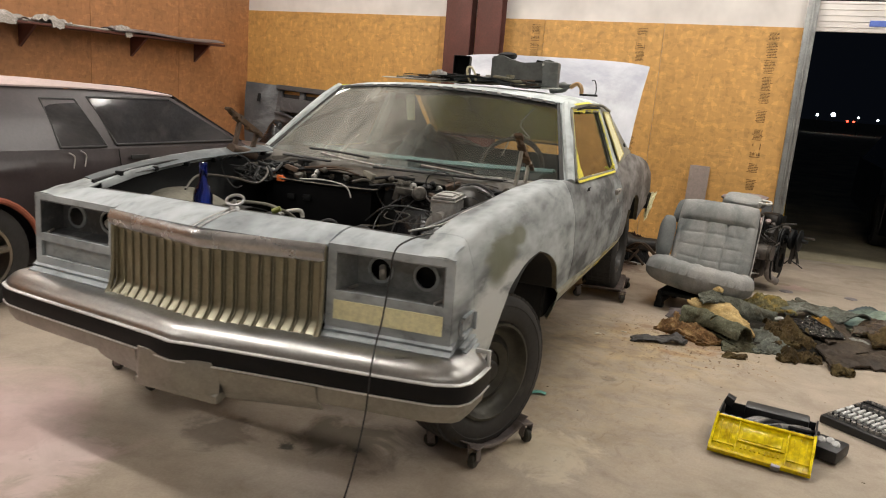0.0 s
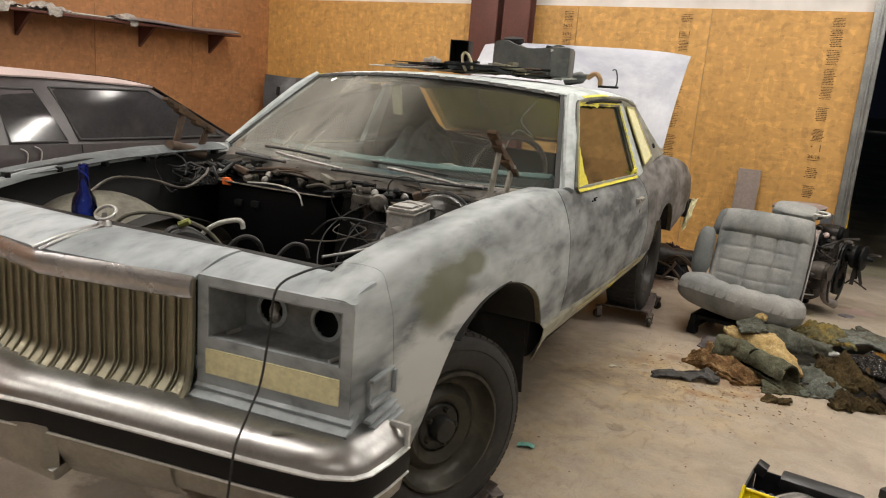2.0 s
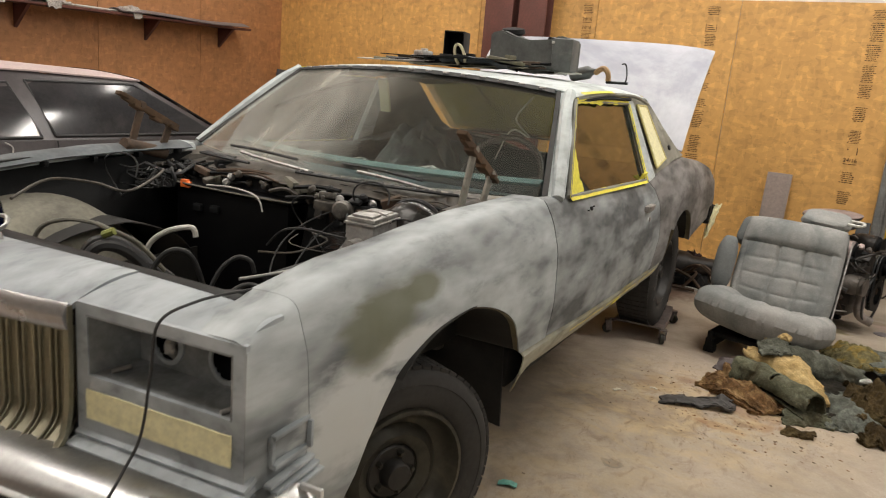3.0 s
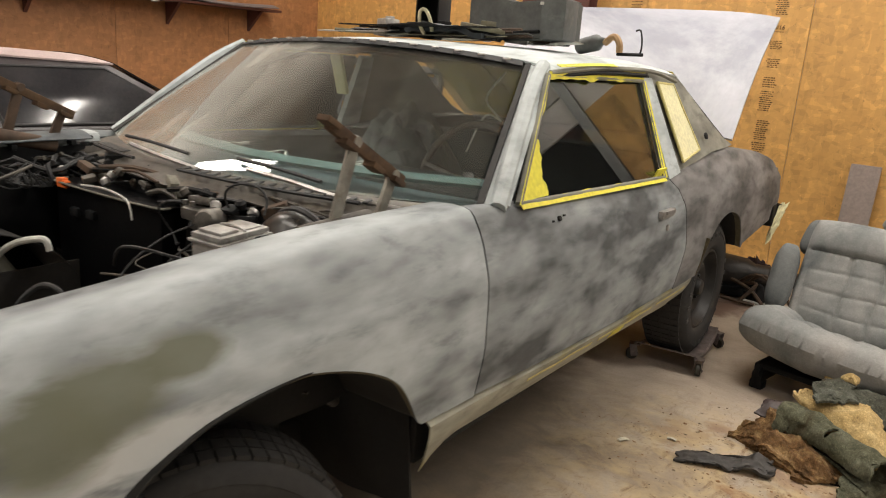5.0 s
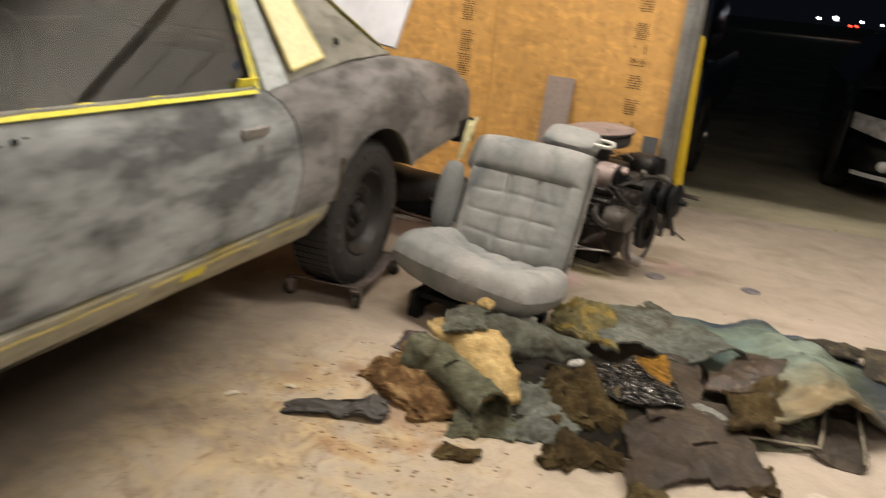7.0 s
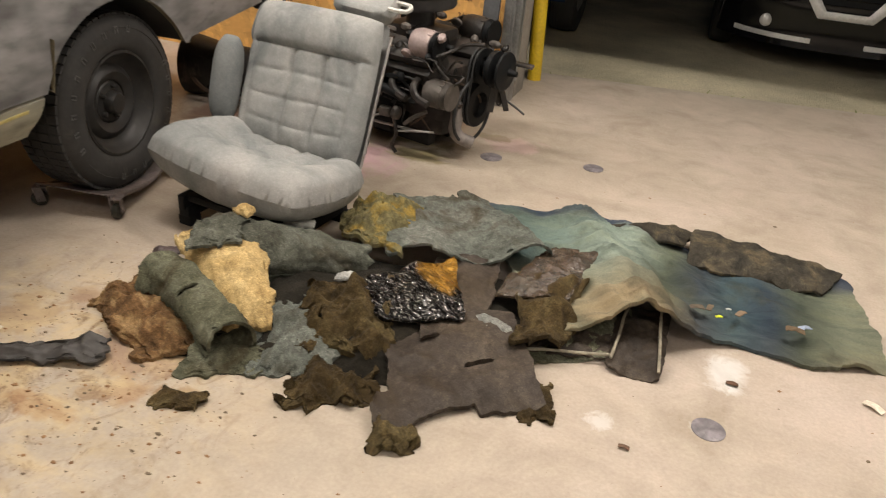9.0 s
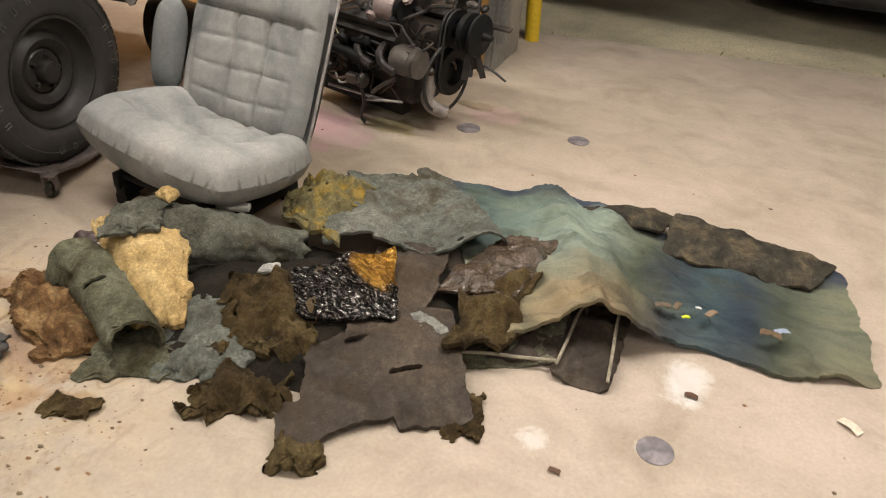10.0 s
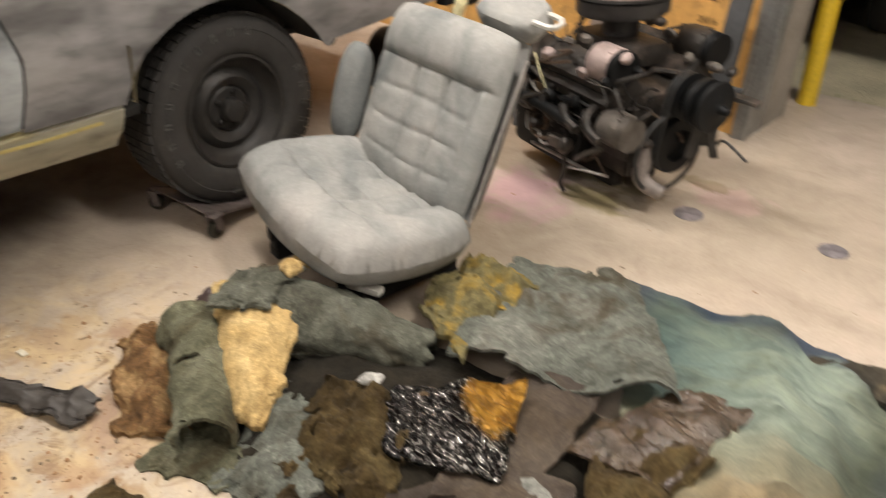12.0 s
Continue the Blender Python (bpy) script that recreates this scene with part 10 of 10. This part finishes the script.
for k in range(4):
    bm = NB()
    def bar_pt(u, v, k=k):
        o = (lerp(OUTER[k][0], OUTER[k + 1][0], u), lerp(OUTER[k][1], OUTER[k + 1][1], u))
        i = (lerp(INNER[k][0], INNER[k + 1][0], u), lerp(INNER[k][1], INNER[k + 1][1], u))
        return face_pt(lerp(o[0], i[0], v), lerp(o[1], i[1], v), 0.030 + 0.012 * math.sin(math.pi * v))
    grid(bm, bar_pt, 12, 4, 0.012)
    part("grille_bar", bm, SILVER, sed, "silver grille frame")
bm = NB()
for z in (0.56, 0.61, 0.66):
    w_ = lerp(0.18, 0.27, (z - 0.56) / 0.1)
    tube(bm, [face_pt(lerp(-w_, w_, q / 6), z, 0.014) for q in range(7)], 0.006, 6)
part("grille_slat", bm, BLACK_PAINT, sed)
bm = NB()
grid(bm, lambda u, v: tuple(Vector(nose((lerp(-0.34, 0.34, u) + 1) / 2, lerp(0.62, 0.86, v))) + Vector((0, -0.006, 0))), 10, 4, 0.004)
part("grille_mesh", bm, GAP, sed)

BLUE_PAINT = surf("dark_blue_car_paint", (0.008, 0.022, 0.060), 0.16, var=0.2, scale=2, bumps=0.01)
pk = thing("blue_pickup", pose(0.15, 11.4, -0.09, 0, 0, 2), "dark blue pickup truck parked outside in the dark", "pickup truck")
bm = NB()
for s in (-1, 1):
    grid(bm, lambda u, v: (s * (0.95 - 0.05 * (2 * v - 1) ** 2), lerp(-1.75, 2.6, u), lerp(0.42, 1.02, v)), 12, 8, 0.02)
grid(bm, lambda u, v: (lerp(-0.92, 0.92, u), lerp(-1.75, -0.4, v) + 0.0, 1.02 + 0.06 * math.sin(math.pi * u)), 10, 6, 0.02)
grid(bm, lambda u, v: (lerp(-0.93, 0.93, u), -1.78 - 0.06 * math.sin(math.pi * u), lerp(0.35, 1.02, v)), 10, 8, 0.02)
part("body", bm, BLUE_PAINT, pk)
bm = NB()
box(bm, (0, 0.5, 1.38), (1.55, 1.6, 0.7), (0, 0, 0), 0.12)
part("cab", bm, BLUE_PAINT, pk)
for s in (-1, 1):
    bm = NB()
    grid(bm, lambda u, v: (s * (0.79 - 0.06 * v), lerp(-0.1, 1.1, u), lerp(1.15, 1.6, v)), 6, 4, 0.006)
    part("side_window", bm, DARK_GLASS, pk)
    bm = NB()
    lathe(bm, [(0.2, -0.1), (0.3, -0.12), (0.37, -0.1), (0.38, 0.0), (0.37, 0.1), (0.3, 0.12), (0.2, 0.1)], 36, Matrix.Translation((s * 0.86, -1.15, 0.38)) @ Matrix.Rotation(radians(90), 4, "Y"), closed=True)
    part("tyre", bm, TYRE, pk)
    bm = NB()
    lathe(bm, [(0.21, -0.02), (0.21, 0.02), (0.12, 0.05), (0.07, 0.06), (0.06, 0.09), (0.02, 0.095)], 28, Matrix.Translation((s * 0.93, -1.15, 0.38)) @ Matrix.Rotation(radians(90 * s), 4, "Y"))
    part("hubcap", bm, CHROME, pk)

# far lights beyond the yard
LW, LR = glow_mat("far_white_light", (0.85, 0.92, 1.0), 14.0), glow_mat("far_red_light", (1.0, 0.06, 0.03), 8.0)
for x, y, z, r, mt, lb in ((0.5, 90, 1.8, 0.14, LW, "far white lamp shining across the dark"), (2.0, 90, 1.93, 0.22, LW, "far white lamp shining across the dark"), (4.4, 90, 1.8, 0.12, LW, "far white lamp shining across the dark"),
                           (6.3, 92, 1.7, 0.10, LW, "far warm lamp across the dark"), (8.0, 95, 1.8, 0.09, LW, "far white lamp across the dark"), (3.5, 93, 1.35, 0.12, LR, "red tail lamp of a distant car"), (4.1, 93, 1.35, 0.12, LR, "red tail lamp of a distant car")):
    bm = NB()
    bmesh.ops.create_icosphere(bm, subdivisions=2, radius=r)
    far_lamp = tagged(settle(part("distant_lamp", bm, mt), x, y, z), lb, "lamp", "distant lamps")
    bm = NB()
    box(bm, (0, 0.1, -z / 2 - 0.05), (0.05, 0.05, z), (0, 0, 0), 0.0)
    part("pole", bm, GAP, far_lamp)

# ---- small things on the floor ----
for x, y, r in ((1.49, 6.725, 0.055), (1.98, 6.86, 0.05), (2.647, 5.13, 0.047), (0.02, 1.62, 0.06)):
    bm = NB()
    lathe(bm, [(r, -0.004), (r, 0.0025), (r - 0.004, 0.004), (0.01, 0.004)], 28)
    tagged(settle(part("floor_plug", bm, surf("grey_metal_plug", (0.20, 0.18, 0.19), 0.55, 0.2, var=0.45, scale=24, dirt=(0.40, 0.36, 0.36), dirt_at=0.6)), x, y, 0), "round grey metal plug set in the concrete", "floor plug", "floor plugs")
bm = NB()
RD = random.Random(17)
for k in range(1500):
    q = RD.random()
    if q < 0.55:
        x, y = RD.gauss(0.85, 0.26), RD.gauss(4.68, 0.26)
    elif q < 0.75:
        x, y = RD.gauss(1.25, 0.25), RD.gauss(4.45, 0.18)
    else:
        x, y = RD.uniform(0.5, 3.3), RD.uniform(3.2, 7.0)
    s = RD.choice((0.0012, 0.0015, 0.0015, 0.002, 0.002, 0.0025, 0.003, 0.004, 0.0065)) * RD.uniform(0.6, 1.2)
    n0 = len(bm.verts)
    ang = RD.uniform(0, 6.28)
    pts = [(x + math.cos(ang + a) * s * RD.uniform(0.6, 1.6), y + math.sin(ang + a) * s * RD.uniform(0.5, 1.1)) for a in (0, 1.3, 2.5, 3.9, 5.1)]
    lo = [bm.verts.new((px, py, 0.0005)) for px, py in pts]
    hi = [bm.verts.new((lerp(px, x, 0.3), lerp(py, y, 0.3), s * RD.uniform(0.2, 0.5))) for px, py in pts]
    f = bm.faces.new(hi)
    mi = RD.choice((0, 0, 0, 1, 1, 2))
    f.material_index = mi
    for i in range(5):
        bm.faces.new((lo[i], lo[(i + 1) % 5], hi[(i + 1) % 5], hi[i])).material_index = mi
tagged(part("floor_debris", bm, [surf("dark_crumbs", (0.15, 0.11, 0.07), 0.9), surf("rust_crumbs", (0.24, 0.13, 0.06), 0.9), surf("pale_chips", (0.42, 0.36, 0.27), 0.9)]), "dark crumbs, rust flakes and chips strewn on the concrete", "debris", kind="stuff")
for x, y, s, rz, c, nm, lb in ((0.51, 3.314, 0.035, 20, (0.16, 0.42, 0.36), "teal_scrap", "small crumpled teal paper scrap on the floor"), (0.487, 4.466, 0.022, 60, (0.66, 0.62, 0.50), "white_chip", "small white foam chip on the floor"), (0.62, 4.62, 0.018, 10, (0.6, 0.56, 0.46), "white_chip", "small white foam chip on the floor"), (3.10, 5.45, 0.03, -35, (0.7, 0.62, 0.5), "cream_strip", "short cream plastic strip on the floor"), (2.44, 4.95, 0.015, 0, (0.12, 0.06, 0.03), "brown_chip", "small brown chip on the floor"), (2.70, 5.37, 0.018, 0, (0.10, 0.045, 0.02), "brown_chip", "small brown chip on the floor"), (2.632, 5.635, 0.012, 30, (0.65, 0.75, 0.02), "yellow_green_tab", "bright yellow-green plastic tab on the carpet"), (2.66, 5.70, 0.009, 10, (0.6, 0.6, 0.56), "white_bead", "small white bead on the carpet"), (2.70, 5.69, 0.022, 60, (0.22, 0.15, 0.09), "twig", "small brown leaf litter on the carpet"), (2.56, 5.66, 0.024, 20, (0.12, 0.09, 0.06), "twig", "dark litter on the carpet"), (2.60, 5.68, 0.020, 80, (0.14, 0.10, 0.06), "twig", "dark litter on the carpet"), (2.90, 5.70, 0.022, 35, (0.30, 0.36, 0.48), "blue_chip", "pale blue chip on the carpet"), (2.87, 5.67, 0.030, 0, (0.13, 0.085, 0.045), "twig", "brown litter on the carpet")):
    bm = NB()
    grid(bm, lambda u, v: (lerp(-s, s, u), lerp(-s * 0.45, s * 0.45, v), 0.006 + s * 0.35 * noise.noise((u * 3 + x * 7, v * 3, 1)) ** 2 + s * 0.2 * math.sin(math.pi * u)), 8, 6, 0.003)
    tagged(settle(part(nm, bm, surf(nm + "_colour", c, 0.6, var=0.15, scale=30)), x, y, 0.062 if nm in ("yellow_green_tab", "white_bead", "twig", "blue_chip") and y > 5.6 else 0.0, rz), lb, "scrap")
# weeds along the outer edge of the slab
bm = NB()
RG = random.Random(23)
for k in range(900):
    x = RG.uniform(1.3, 5.2)
    y = 8.41 + 0.19 * (x - 1.3) + abs(RG.gauss(0, 0.06)) + 0.012
    if noise.noise((x * 2.3, 0, 0.7)) < -0.05 and RG.random() < 0.8:
        continue
    h, a = RG.uniform(0.02, 0.07), RG.uniform(0, 6.28)
    dx, dy = math.cos(a), math.sin(a)
    p = [bm.verts.new((x - dy * 0.003, y + dx * 0.003, -0.092)), bm.verts.new((x + dy * 0.003, y - dx * 0.003, -0.092)), bm.verts.new((x + dx * h * 0.4, y + dy * h * 0.4, -0.09 + h * 0.8)), bm.verts.new((x + dx * h * 0.9, y + dy * h * 0.9, -0.09 + h))]
    bm.faces.new((p[0], p[1], p[2]))
    bm.faces.new((p[0], p[2], p[3]))
tagged(part("weeds", bm, surf("dry_weeds", (0.22, 0.23, 0.09), 0.8, var=0.4, scale=9)), "dry grass and weeds along the slab edge", "grass", kind="stuff")
